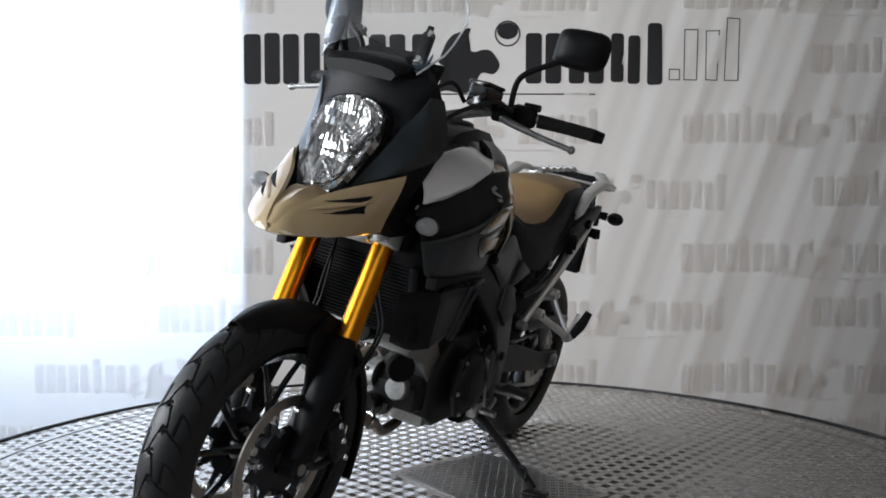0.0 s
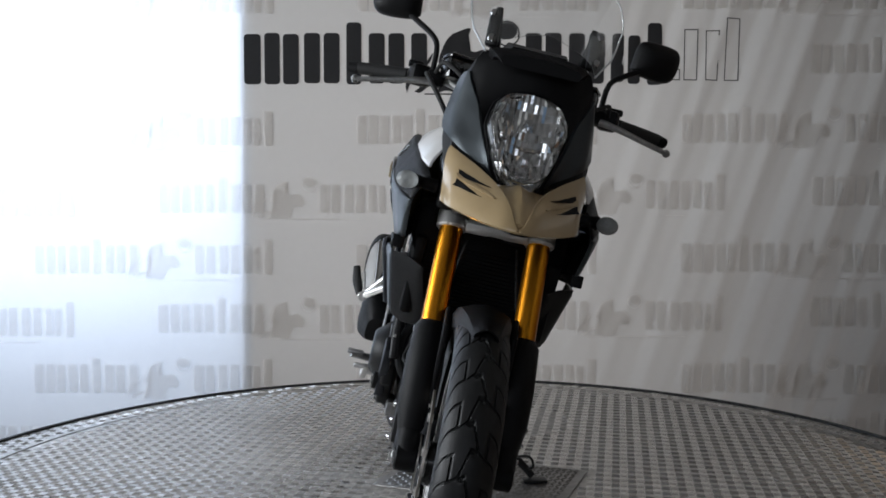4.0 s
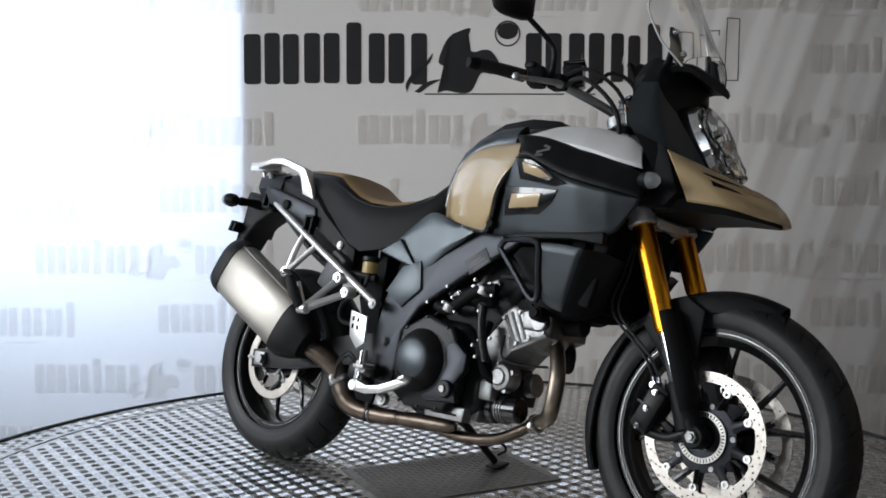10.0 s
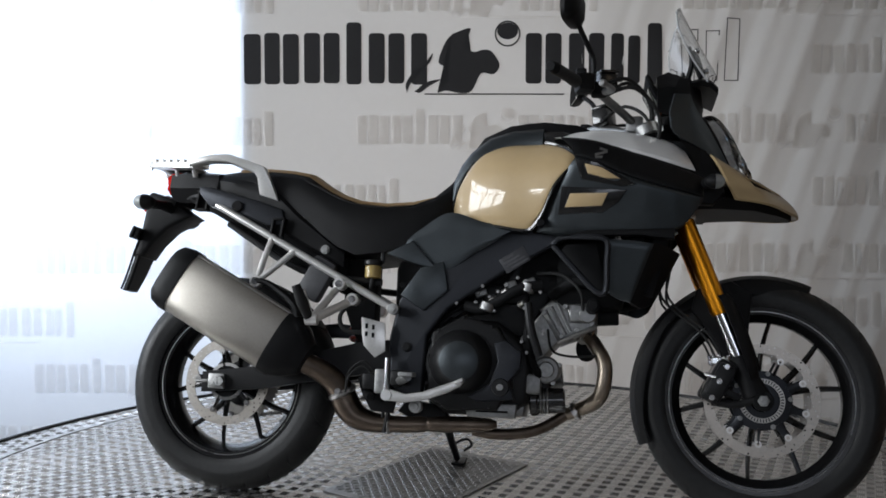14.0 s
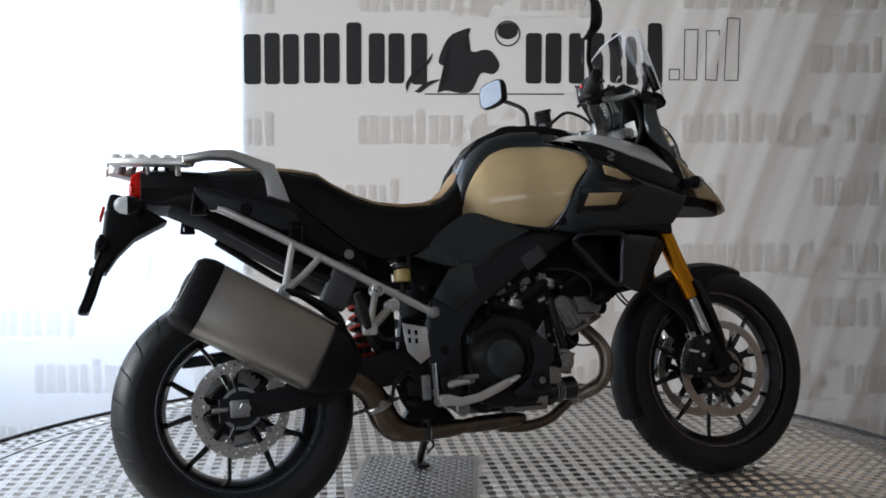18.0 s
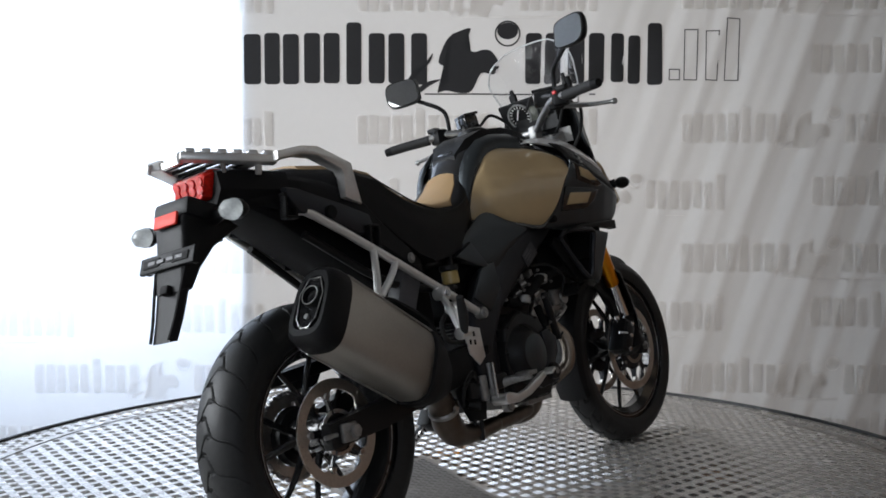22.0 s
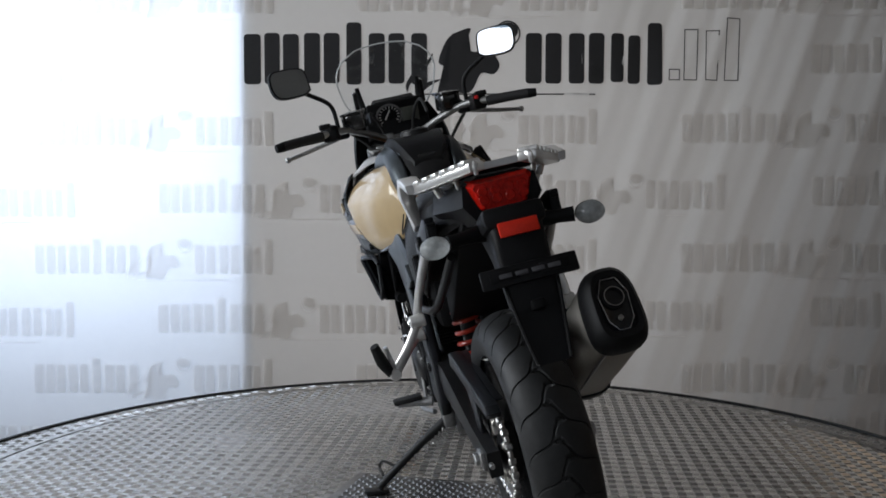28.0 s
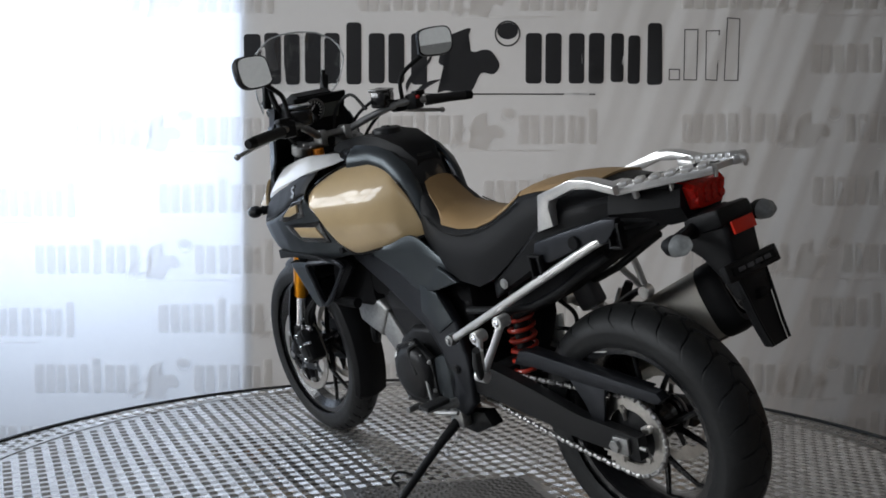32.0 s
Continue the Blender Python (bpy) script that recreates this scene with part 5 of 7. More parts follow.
sh_low = [(0.150, 0.770), (0.25, 0.754), (0.44, 0.754), (0.54, 0.775), (0.602, 0.850)]


def shroud_edge(u, x, z):
    # the rear edge follows the tank panel
    want = np.interp(z, (0.77, 0.80, 0.90, 0.965, 1.0, 1.035), (0.150, 0.162, 0.212, 0.260, 0.250, 0.215))
    straight = np.interp(z, (0.77, 1.035), (0.150, 0.215))
    return float((want - straight) * (1 - u) ** 1.5)


CREASE = [(0.198, 0.974), (0.25, 0.960), (0.42, 0.905), (0.607, 0.863)]
for s in (-1, 1):
    sh = P("shroud", panel(CREASE, sh_low, (lambda u, v, x, z: shroud_y(u, v, x, z) * -s), 48, 22, 0.006, 0.006, shroud_edge), GREY, label="graphite side shroud with two sand inserts", sharp=60)
    part("shroud_top", panel(sh_top, [(x, z + 0.002) for x, z in CREASE], (lambda u, v, x, z: shroud_y(u, v, x, z) * -s), 44, 10, 0.006, 0.006, shroud_edge), PLASTIC, sh, "black upper facet of the shroud", sharp=60)
    # inserts and their recess frames
    for tri_pts, big in (([(0.285, 0.946), (0.332, 0.934), (0.382, 0.903), (0.345, 0.904), (0.293, 0.919)], [(0.256, 0.962), (0.316, 0.952), (0.428, 0.889), (0.388, 0.882), (0.276, 0.903)]),
                         ([(0.246, 0.867), (0.350, 0.866), (0.333, 0.832), (0.231, 0.830)], [(0.222, 0.888), (0.345, 0.880), (0.40, 0.874), (0.379, 0.842), (0.335, 0.814), (0.212, 0.812)])):
        cx, cz = sum(p[0] for p in tri_pts) / len(tri_pts), sum(p[1] for p in tri_pts) / len(tri_pts)
        yy = shroud_y(0, 0, cx, cz) * -s
        part("insert_frame", on_shroud(slab(big, yy - s * 0.010, yy + s * 0.004, 0.003), s, yy), GLOSS, sh)
        part("sand_insert", on_shroud(slab(tri_pts, yy - s * 0.004, yy + s * 0.0062, 0.002), s, yy), CREAM, sh, "sand-coloured insert")
    yb = abs(float(shroud_y(0, 0, 0.33, 0.982)))
    part("badge", merge(*[on_shroud(slab(q, s * yb, s * (yb + 0.004), 0), s, yb) for q in ([(0.312, 0.978), (0.345, 0.990), (0.347, 0.983), (0.314, 0.971)], [(0.328, 1.000), (0.348, 0.992), (0.343, 0.987), (0.324, 0.994)], [(0.312, 0.970), (0.334, 0.972), (0.332, 0.964), (0.314, 0.963)])]), ALU, sh, "bright badge of plain bars")
    part("fixing", merge(cyl((0.165, s * 0.20, 0.79), (0.165, s * 0.222, 0.79), 0.011)), DARK, sh)
    P("silver_panel", panel([(0.195, 1.058), (0.26, 1.076), (0.34, 1.076), (0.43, 1.064), (0.50, 1.049), (0.530, 1.042), (0.552, 1.034)], [(0.195, 1.050), (0.30, 1.024), (0.38, 1.000), (0.46, 0.980), (0.53, 0.959), (0.588, 0.945)],
                            lambda u, v, x, z: s * (np.interp(x, (0.19, 0.3, 0.42, 0.52, 0.60), (0.168, 0.215, 0.226, 0.216, 0.195)) - 0.068 * v ** 1.4), 32, 10, 0.006, 0.006), SILVER, label="silver painted upper panel")
    P("inner_panel", panel([(0.26, 1.085), (0.36, 1.068), (0.46, 1.035), (0.56, 1.0)], [(0.26, 1.05), (0.36, 1.04), (0.46, 1.01), (0.56, 0.97)], lambda u, v, x, z: s * (0.165 - 0.07 * v), 16, 6), PLASTIC)
    # lower shroud beside the radiator
    lo = P("radiator_shroud", panel([(0.345, 0.742), (0.41, 0.740), (0.475, 0.732)], [(0.345, 0.604), (0.38, 0.582), (0.415, 0.572)], lambda u, v, x, z: s * (0.210 + 0.036 * v - 0.012 * u), 20, 14, 0.006, 0.006), GREY, label="graphite radiator shroud with open frame")
    loop_r = [(0.200, s * 0.204, 0.728), (0.224, s * 0.214, 0.748), (0.29, s * 0.236, 0.747), (0.347, s * 0.244, 0.738), (0.349, s * 0.230, 0.680), (0.347, s * 0.212, 0.604), (0.32, s * 0.208, 0.600), (0.26, s * 0.204, 0.662)]
    part("shroud_loop", tube([Vector(q) for q in loop_r + loop_r[:1]], 0.0085, 8, 3, cap=False), FRAME, lo, "open frame of the radiator shroud")
    part("shroud_front", panel([(0.473, 0.734), (0.51, 0.73), (0.55, 0.715)], [(0.414, 0.573), (0.445, 0.562), (0.475, 0.575)], lambda u, v, x, z: s * (0.198 + 0.036 * v - 0.075 * u), 10, 10, 0.006, 0.004), PLASTIC, lo, "black front edge of the radiator shroud")
    part("shroud_top_web", slab([(0.22, 0.752), (0.30, 0.768), (0.53, 0.775), (0.53, 0.745), (0.44, 0.755), (0.30, 0.752)], s * 0.205, s * 0.235, 0.004), PLASTIC, lo)
    # Dark sheet added behind the open frame for its shaded inside.
    part("loop_back", slab([(0.215, 0.715), (0.236, 0.738), (0.32, 0.744), (0.35, 0.60), (0.33, 0.60)], s * 0.150, s * 0.160, 0.002), DARK, lo)
P("radiator", merge(box((0.462, 0, 0.690), (0.035, 0.31, 0.205), 0.006, (0, 14, 0)), box((0.480, 0.165, 0.690), (0.045, 0.03, 0.20), 0.01, (0, 14, 0)), box((0.480, -0.165, 0.690), (0.045, 0.03, 0.20), 0.01, (0, 14, 0))), DARK, label="black radiator with fine fins")
rf = P("radiator_finning", moved(merge(*[box((0.022, 0, -0.090 + 0.0095 * k), (0.006, 0.29, 0.0035), 0, seg=1) for k in range(20)]), pose(0.462, 0, 0.690, 0, 14, 0)), DARK)
rf["kind"] = "stuff"
P("radiator_hose", tube([(0.45, 0.10, 0.61), (0.41, 0.13, 0.595), (0.33, 0.15, 0.59), (0.24, 0.15, 0.59)], 0.017, 12, 4), DARK)

P("steering_head", merge(cyl(on_fork(1.07, 0), on_fork(0.84, 0), 0.035), box((0.42, 0, 0.93), (0.16, 0.12, 0.16), 0.03)), ENGINE)
# Black boxes added to keep the gaps beside the fork dark.
P("gap_filler", merge(box((0.455, 0, 0.815), (0.10, 0.38, 0.13), 0.03), box((0.43, 0, 0.72), (0.05, 0.37, 0.12), 0.02)), DARK, label="black filler closing the gaps between fork and shroud")
P("under_cowl", merge(box((0.60, 0, 0.905), (0.16, 0.22, 0.08), 0.03, (0, 12, 0)), box((0.50, 0, 0.86), (0.10, 0.30, 0.10), 0.03)), DARK)

# --- front cowl, beak, headlight ---
COWL = ((0.925, 0.740, 0.050, 0.61, 0.15), (0.97, 0.721, 0.074, 0.590, 0.165), (1.02, 0.697, 0.094, 0.562, 0.176), (1.07, 0.673, 0.106, 0.522, 0.177), (1.12, 0.650, 0.111, 0.518, 0.170),
        (1.17, 0.634, 0.110, 0.53, 0.158), (1.215, 0.622, 0.112, 0.54, 0.138), (1.235, 0.618, 0.10, 0.55, 0.13))


def cowl_side(s):
    """A graphite plate that lies on one flank of the cowl, pointed below beside the lamp."""
    rows = []
    for z in np.linspace(0.952, 1.180, 16):
        xf, half, xb, hb = (float(np.interp(z, [q[0] for q in COWL], [q[k] for q in COWL])) for k in (1, 2, 3, 4))
        flank = [Vector((xb, -hb, z)), Vector((xb + (xf - xb) * 0.45, -hb * 0.5 - half * 0.62, z)), Vector((xf - 0.035, -half, z)), Vector((xf - 0.02, -half * 0.82, z))]
        q0 = max(0.0, (1.045 - z) / 0.093) * 0.80
        q1 = float(np.interp(z, (0.952, 1.0, 1.06, 1.12, 1.18), (0.97, 0.92, 0.78, 0.62, 0.34)))
        row = []
        for u in np.linspace(0, 1, 8):
            q = (q0 + (q1 - q0) * u) * 3
            i = min(2, int(q))
            p = flank[i].lerp(flank[i + 1], q - i)
            row.append(Vector((p.x + 0.002, (p.y - 0.006) * -s, p.z)))
        rows.append(row + [p - Vector((0.003, s * 0.007, 0)) for p in reversed(row)])
    return loft(rows)


def cowl_ring(z, xf, half, xb, hb):
    back = smooth(z, (0.9, 1.12, 1.19, 1.3), (0.042, 0.038, 0.0, 0.0))     # recess behind the lamp
    return [Vector((x, y, z + dz)) for x, y, dz in ((xb, -hb, 0), (xb + (xf - xb) * 0.45, -hb * 0.5 - half * 0.62, 0), (xf - 0.035, -half, 0), (xf - 0.008 - back, -half * 0.62, 0), (xf - back, -half * 0.2, 0), (xf - back, half * 0.2, 0), (xf - 0.008 - back, half * 0.62, 0),
                                                   (xf - 0.035, half, 0), (xb + (xf - xb) * 0.45, hb * 0.5 + half * 0.62, 0), (xb, hb, 0), (xb + 0.03, hb * 0.8, 0), (xb + 0.03, -hb * 0.8, 0))]


P("front_cowl", loft([cowl_ring(*q) for q in COWL]), PLASTIC, label="black headlight cowl", sharp=50)
for s in (-1, 1):
    P("cowl_side_panel", cowl_side(s), GREY, label="graphite cowl side panel", sharp=50)
P("cowl_lip", loft([[Vector((x, y * w, z + dz)) for y, dz in ((-1, 0.0), (-0.9, 0.01), (-0.5, 0.016), (0, 0.018), (0.5, 0.016), (0.9, 0.01), (1, 0), (0.9, -0.012), (-0.9, -0.012))] for x, w, z in
                    ((0.575, 0.115, 1.222), (0.61, 0.118, 1.232), (0.64, 0.110, 1.228), (0.662, 0.095, 1.212))]), PLASTIC, label="black cowl lip under the screen")
# headlight: figure-of-eight lens, built from rings in its own plane
HT, HB = Vector((0.638, 0, 1.158)), Vector((0.755, 0, 0.922))
HN = Vector((0.90, 0, 0.44))


def lamp_ring(scale, out, n=40):
    pts = []
    for k in range(n):
        g = 2 * math.pi * k / n
        up = math.cos(g)
        w = smooth(up, (-1, -0.85, -0.5, -0.05, 0.3, 0.7, 0.92, 1), (0.0, 0.034, 0.059, 0.076, 0.088, 0.078, 0.047, 0.0))
        c = HB.lerp(HT, 0.5 + 0.5 * up * scale)
        pts.append(c + Vector((0, math.copysign(w * scale, math.sin(g)) if abs(math.sin(g)) > 1e-6 else 0, 0)) + HN * out)
    return pts


LAMP = Matrix(((-0.44, 0, 0.90), (0, 1, 0), (0.90, 0, 0.44))).to_4x4()     # up, across, out of the lamp
hl = P("headlight", loft([lamp_ring(1.09, -0.07), lamp_ring(1.09, -0.030), lamp_ring(1.07, -0.024), lamp_ring(1.03, -0.026), lamp_ring(0.98, -0.05)], cap=False), PLASTIC, label="stacked double headlight in a black bezel")
rings = [lamp_ring(k, o, 52) for k, o in ((1.02, -0.022), (0.985, -0.004), (0.94, -0.006), (0.88, -0.010), (0.80, -0.008), (0.70, -0.012), (0.58, -0.010), (0.44, -0.014), (0.28, -0.012), (0.05, -0.014))]
for row in rings[1:]:
    for q in row:
        q += HN * random.uniform(-0.0045, 0.0045) + Vector((0, random.uniform(-0.003, 0.003), 0))
part("reflector", loft(rings, cap=False), REFLECT, hl, "faceted bright reflector", sharp=3)
for c, r in ((HB.lerp(HT, 0.66), 0.071), (HB.lerp(HT, 0.32) + HN * 0.008, 0.060)):
    verts, faces, at = [], [], {}
    nu, nv = int(2 * r / 0.0062), int(2 * r / 0.016)
    for i in range(nu + 1):
        for j in range(nv + 1):
            a, b = -r + 2 * r * i / nu, -r + 2 * r * j / nv
            d = math.hypot(a, b)
            if d > r:
                a, b = a * r / d, b * r / d
            q = min(1.0, d / r)
            at[i, j] = len(verts)
            flute = 0.0008 * (1 if i % 2 else -1) + 0.0015 * math.sin(j * 2.3 + i * 0.35) + random.uniform(-0.0010, 0.0010)
            verts.append((b, a, 0.020 * q * q - 0.016 + flute * min(1.0, q * 2.5)))
    for i in range(nu):
        for j in range(nv):
            faces.append((at[i, j], at[i + 1, j], at[i + 1, j + 1], at[i, j + 1]))
    bm = bm_new(verts, faces)
    bmesh.ops.remove_doubles(bm, verts=bm.verts, dist=1e-5)
    part("bowl", moved(bm, Matrix.Translation(c + HN * 0.012) @ LAMP), REFLECT, hl, "fluted bowl reflector", sharp=2)
    part("bowl_rim", moved(lathe([(r - 0.001, -0.010), (r + 0.001, -0.009), (r + 0.001, -0.005), (r - 0.001, -0.005)], 32, axis="z", closed=True), Matrix.Translation(c + HN * 0.012) @ HN.to_track_quat("Z", "Y").to_matrix().to_4x4()), CHROME, hl)
    part("bulb", moved(merge(cyl((0, 0, -0.016), (0, 0, 0.006), 0.012, 0.009)), Matrix.Translation(c + HN * 0.012) @ HN.to_track_quat("Z", "Y").to_matrix().to_4x4()), CHROME, hl)
shell = [lamp_ring(1.03, -0.018), lamp_ring(1.01, -0.004), lamp_ring(0.98, 0.006), lamp_ring(0.88, 0.016), lamp_ring(0.6, 0.027), lamp_ring(0.3, 0.032), lamp_ring(0.02, 0.033)]
lens = part("lens", loft(shell, cap=False), CLEAR, hl, "clear curved lens")
lens.visible_shadow = False


def beak_point(u, v, s):
    """A place on one side of the beak: u from the tip back, v from the upper edge down; a crease parts the rear facet."""
    g = (0, 0.05, 0.22, 0.5, 0.72, 1)
    hx, hy, hz = (smooth(u, g, q) for q in ((0.894, 0.886, 0.855, 0.790, 0.715, 0.633), (0.001, 0.012, 0.026, 0.052, 0.092, 0.152), (0.852, 0.868, 0.900, 0.936, 0.968, 1.002)))
    lx, ly, lz = (smooth(u, g, q) for q in ((0.895, 0.888, 0.858, 0.805, 0.752, 0.702), (0.002, 0.034, 0.072, 0.120, 0.144, 0.157), (0.848, 0.849, 0.853, 0.864, 0.871, 0.876)))
    ridge = max(0.0, 1 - abs(u - (0.86 - 0.31 * v)) / (0.50 if u < 0.86 - 0.31 * v else 0.36))
    bulge = 0.004 * math.sin(math.pi * v) + 0.019 * ridge * math.sin(math.pi * (0.12 + 0.76 * v))
    return Vector((float(hx + (lx - hx) * v), float(s * (hy + (ly - hy) * v ** 0.85 + bulge)), float(hz + (lz - hz) * v ** 1.2)))


def beak_half(s):
    """One side of the beak: a shell from the tip back along the lamp to the side panels."""
    rows = []
    for u in np.linspace(0, 1, 36):
        row = [beak_point(u, v, s) for v in np.linspace(0, 1, 13)]
        rows.append([*row, *[q - Vector((0.004, s * 0.006, 0.004)) for q in reversed(row)]])
    return loft(rows)


BEAK_SKIN = np.array([beak_point(u, v, 1) for u in np.linspace(0.25, 0.95, 40) for v in np.linspace(0.1, 0.95, 36)])


def on_beak(x, z, s, off):
    """The beak's skin seen square from its side at x, z, moved outwards."""
    q = BEAK_SKIN[np.argmin((BEAK_SKIN[:, 0] - x) ** 2 + (BEAK_SKIN[:, 2] - z) ** 2)]
    return Vector((x + off * 0.4, s * (float(q[1]) + off), z))


def slot_patch(a, b, c, s):
    """A dark three-cornered patch on the skin for a slot's shade: a and b at its rear end, c its point in front."""
    rows = []
    for k in np.linspace(0, 0.97, 7):
        up, low = (Vector(q).lerp(Vector(c), k) for q in (a, b))
        line = [up.lerp(low, m) for m in (0, 0.5, 1)]
        rows.append([on_beak(q.x, q.y, s, 0.0016) for q in line] + [on_beak(q.x, q.y, s, -0.004) for q in reversed(line)])
    return loft(rows)


for s in (-1, 1):
    P("beak", beak_half(s), CREAM, label="pointed sand-coloured front beak", sharp=16)
P("beak_centre", loft([[Vector((x, y * w, z - 0.4 * abs(y) * w)) for y in (-1, -0.5, 0, 0.5, 1)] + [Vector((x - 0.004, -y * w, z - 0.012)) for y in (-1, 0, 1)] for x, w, z in ((0.888, 0.012, 0.867), (0.857, 0.026, 0.904), (0.81, 0.042, 0.930), (0.77, 0.052, 0.944), (0.745, 0.056, 0.948))]), CREAM, label="sand-coloured ridge of the beak")
P("beak_underside", loft([[Vector((x, y * w, z + (0.006 if abs(y) < 1 else 0.012))) for y in (-1, -0.5, 0.5, 1)] + [Vector((x, -y * w * 0.8, z - 0.016)) for y in (-1, 1)] for x, w, z in ((0.872, 0.018, 0.856), (0.835, 0.056, 0.862), (0.76, 0.098, 0.872), (0.66, 0.128, 0.872), (0.58, 0.140, 0.868))]), PLASTIC, label="black beak underside")
for s in (-1, 1):
    # The vents' inner shade is put into dark patches on the beak.
    P("beak_vent", slot_patch((0.714, 0.952), (0.741, 0.935), (0.806, 0.924), s), DARK, label="dark patch standing for the upper vent slot")
    P("beak_vent", slot_patch((0.744, 0.929), (0.754, 0.914), (0.822, 0.901), s), DARK, label="dark patch standing for the lower vent slot")
    P("beak_blade", loft([[on_beak(x, z + w, s, 0.001), on_beak(x, z + w * 0.5, s, 0.005), on_beak(x, z - w * 0.5, s, 0.005), on_beak(x, z - w, s, 0.001), on_beak(x, z - w, s, -0.003), on_beak(x, z + w, s, -0.003)] for x, z, w in ((0.728, 0.9415, 0.001), (0.748, 0.9330, 0.0028), (0.78, 0.9235, 0.0036), (0.81, 0.9135, 0.0034), (0.835, 0.905, 0.001))]), CREAM, label="sand-coloured blade between the vent slots")
    P("side_infill", slab([(0.51, 1.045), (0.60, 1.04), (0.632, 1.0), (0.672, 0.895), (0.64, 0.858), (0.56, 0.86), (0.55, 0.95)], s * 0.12, s * 0.156, 0.008), PLASTIC)
    # indicator
    ind = P("front_indicator", tube([(0.60, s * 0.165, 0.905), (0.61, s * 0.20, 0.906), (0.62, s * 0.214, 0.906)], [0.016, 0.013, 0.017], 12, 3, flat=0.8), PLASTIC, label="black indicator stalk")
    prof = [(0.001, -0.030), (0.014, -0.026), (0.024, -0.010), (0.026, 0.004), (0.022, 0.022), (0.012, 0.034), (0.001, 0.038)]
    o = part("indicator_body", moved(lathe(prof[:4] + [(0.0245, 0.004), (0.012, -0.016), (0.001, -0.018)], 20, axis="x"), pose(0.632, s * 0.234, 0.905) @ Matrix.Diagonal((0.85, 1.0, 0.80, 1))), PLASTIC, ind)
    part("indicator_reflector", moved(lathe([(0.0235, 0.004), (0.019, -0.004), (0.010, -0.010), (0.001, -0.012)], 20, axis="x", caps=False), pose(0.632, s * 0.234, 0.905) @ Matrix.Diagonal((0.85, 1.0, 0.80, 1))), REFLECT, ind)
    o = part("indicator_lens", moved(lathe([(0.0255, 0.004), (0.022, 0.022), (0.012, 0.033), (0.001, 0.036)], 20, axis="x", caps=False), pose(0.632, s * 0.234, 0.905) @ Matrix.Diagonal((0.85, 1.0, 0.80, 1))), PRISM, ind, "clear prismatic indicator lens")
    o.visible_shadow = False

# windscreen: bent sheet with raised wings
def screen_sheet():
    nx, nz = 25, 14
    verts, faces = [], []
    for layer in (0, 1):
        for i in range(nx):
            for j in range(nz):
                u, v = -1 + 2 * i / (nx - 1), j / (nz - 1)
                w = np.interp(v, (0, 0.25, 0.6, 0.85, 1), (0.128, 0.168, 0.185, 0.160, 0.095))
                y = u * w
                z0 = 1.225 + 0.06 * (1 - abs(u)) ** 0.5
                z = z0 + (1.475 - 0.012 * u * u - z0) * v
                x = 0.668 - 0.115 * v - 2.6 * y * y * (0.9 - 0.35 * v) + 0.012 * v * v
                verts.append((x - layer * 0.0032, y, z))
    I = lambda l, i, j: l * nx * nz + i * nz + j
    for i in range(nx - 1):
        for j in range(nz - 1):
            faces += [(I(0, i, j), I(0, i + 1, j), I(0, i + 1, j + 1), I(0, i, j + 1)), (I(1, i, j), I(1, i, j + 1), I(1, i + 1, j + 1), I(1, i + 1, j))]
        faces += [(I(0, i, 0), I(1, i, 0), I(1, i + 1, 0), I(0, i + 1, 0)), (I(0, i, nz - 1), I(0, i + 1, nz - 1), I(1, i + 1, nz - 1), I(1, i, nz - 1))]
    for j in range(nz - 1):
        for i in (0, nx - 1):
            faces.append((I(0, i, j), I(0, i, j + 1), I(1, i, j + 1), I(1, i, j)))
    return bm_new(verts, faces)


ws = P("windscreen", screen_sheet(), SCREEN, label="clear acrylic windscreen")
ws.visible_shadow = False
lines = [[(-1, v) for v in np.linspace(0, 1, 10)] + [(u, 1) for u in np.linspace(-1, 1, 19)[1:]] + [(1, v) for v in np.linspace(1, 0, 10)[1:]]]


def screen_at(u, v):
    w = np.interp(v, (0, 0.25, 0.6, 0.85, 1), (0.128, 0.168, 0.185, 0.160, 0.095))
    y = u * w
    z0 = 1.225 + 0.06 * (1 - abs(u)) ** 0.5
    z = z0 + (1.475 - 0.012 * u * u - z0) * v
    return Vector((float(0.6665 - 0.115 * v - 2.6 * y * y * (0.9 - 0.35 * v) + 0.012 * v * v), float(y), float(z)))


# The glow of the acrylic edge is put into a pale tube.
part("screen_rim", tube([screen_at(u, v) for u, v in lines[0]], 0.0027, 6, 1), SCREENEDGE, ws, "pale tube standing for the light in the screen's edge")
for s in (-1, 1):
    st = P("screen_bracket", merge(tube([(0.56, s * 0.10, 1.20), (0.585, s * 0.108, 1.28), (0.578, s * 0.113, 1.335)], [0.014, 0.011, 0.008], 8, 3, flat=0.7), box((0.60, s * 0.118, 1.280), (0.02, 0.028, 0.085), 0.006, (0, -18, 0))), PLASTIC, label="black screen bracket")
    for x, y, z in ((0.618, 0.122, 1.255), (0.592, 0.125, 1.315)):
        part("screen_bolt", cyl((x, s * y, z), (x + 0.012, s * y, z + 0.004), 0.0085, n=16), CHROME, st, "bright screen bolt")
P("dash_hood", loft([[Vector((x, y * w, z0 + (z1 - z0) * h)) for y, h in ((-1, 0), (-0.98, 0.6), (-0.6, 1), (0.6, 1), (0.98, 0.6), (1, 0))] for x, w, z0, z1 in ((0.488, 0.112, 1.135, 1.262), (0.52, 0.118, 1.13, 1.275), (0.58, 0.105, 1.14, 1.258))]), PLASTIC, label="black instrument hood")
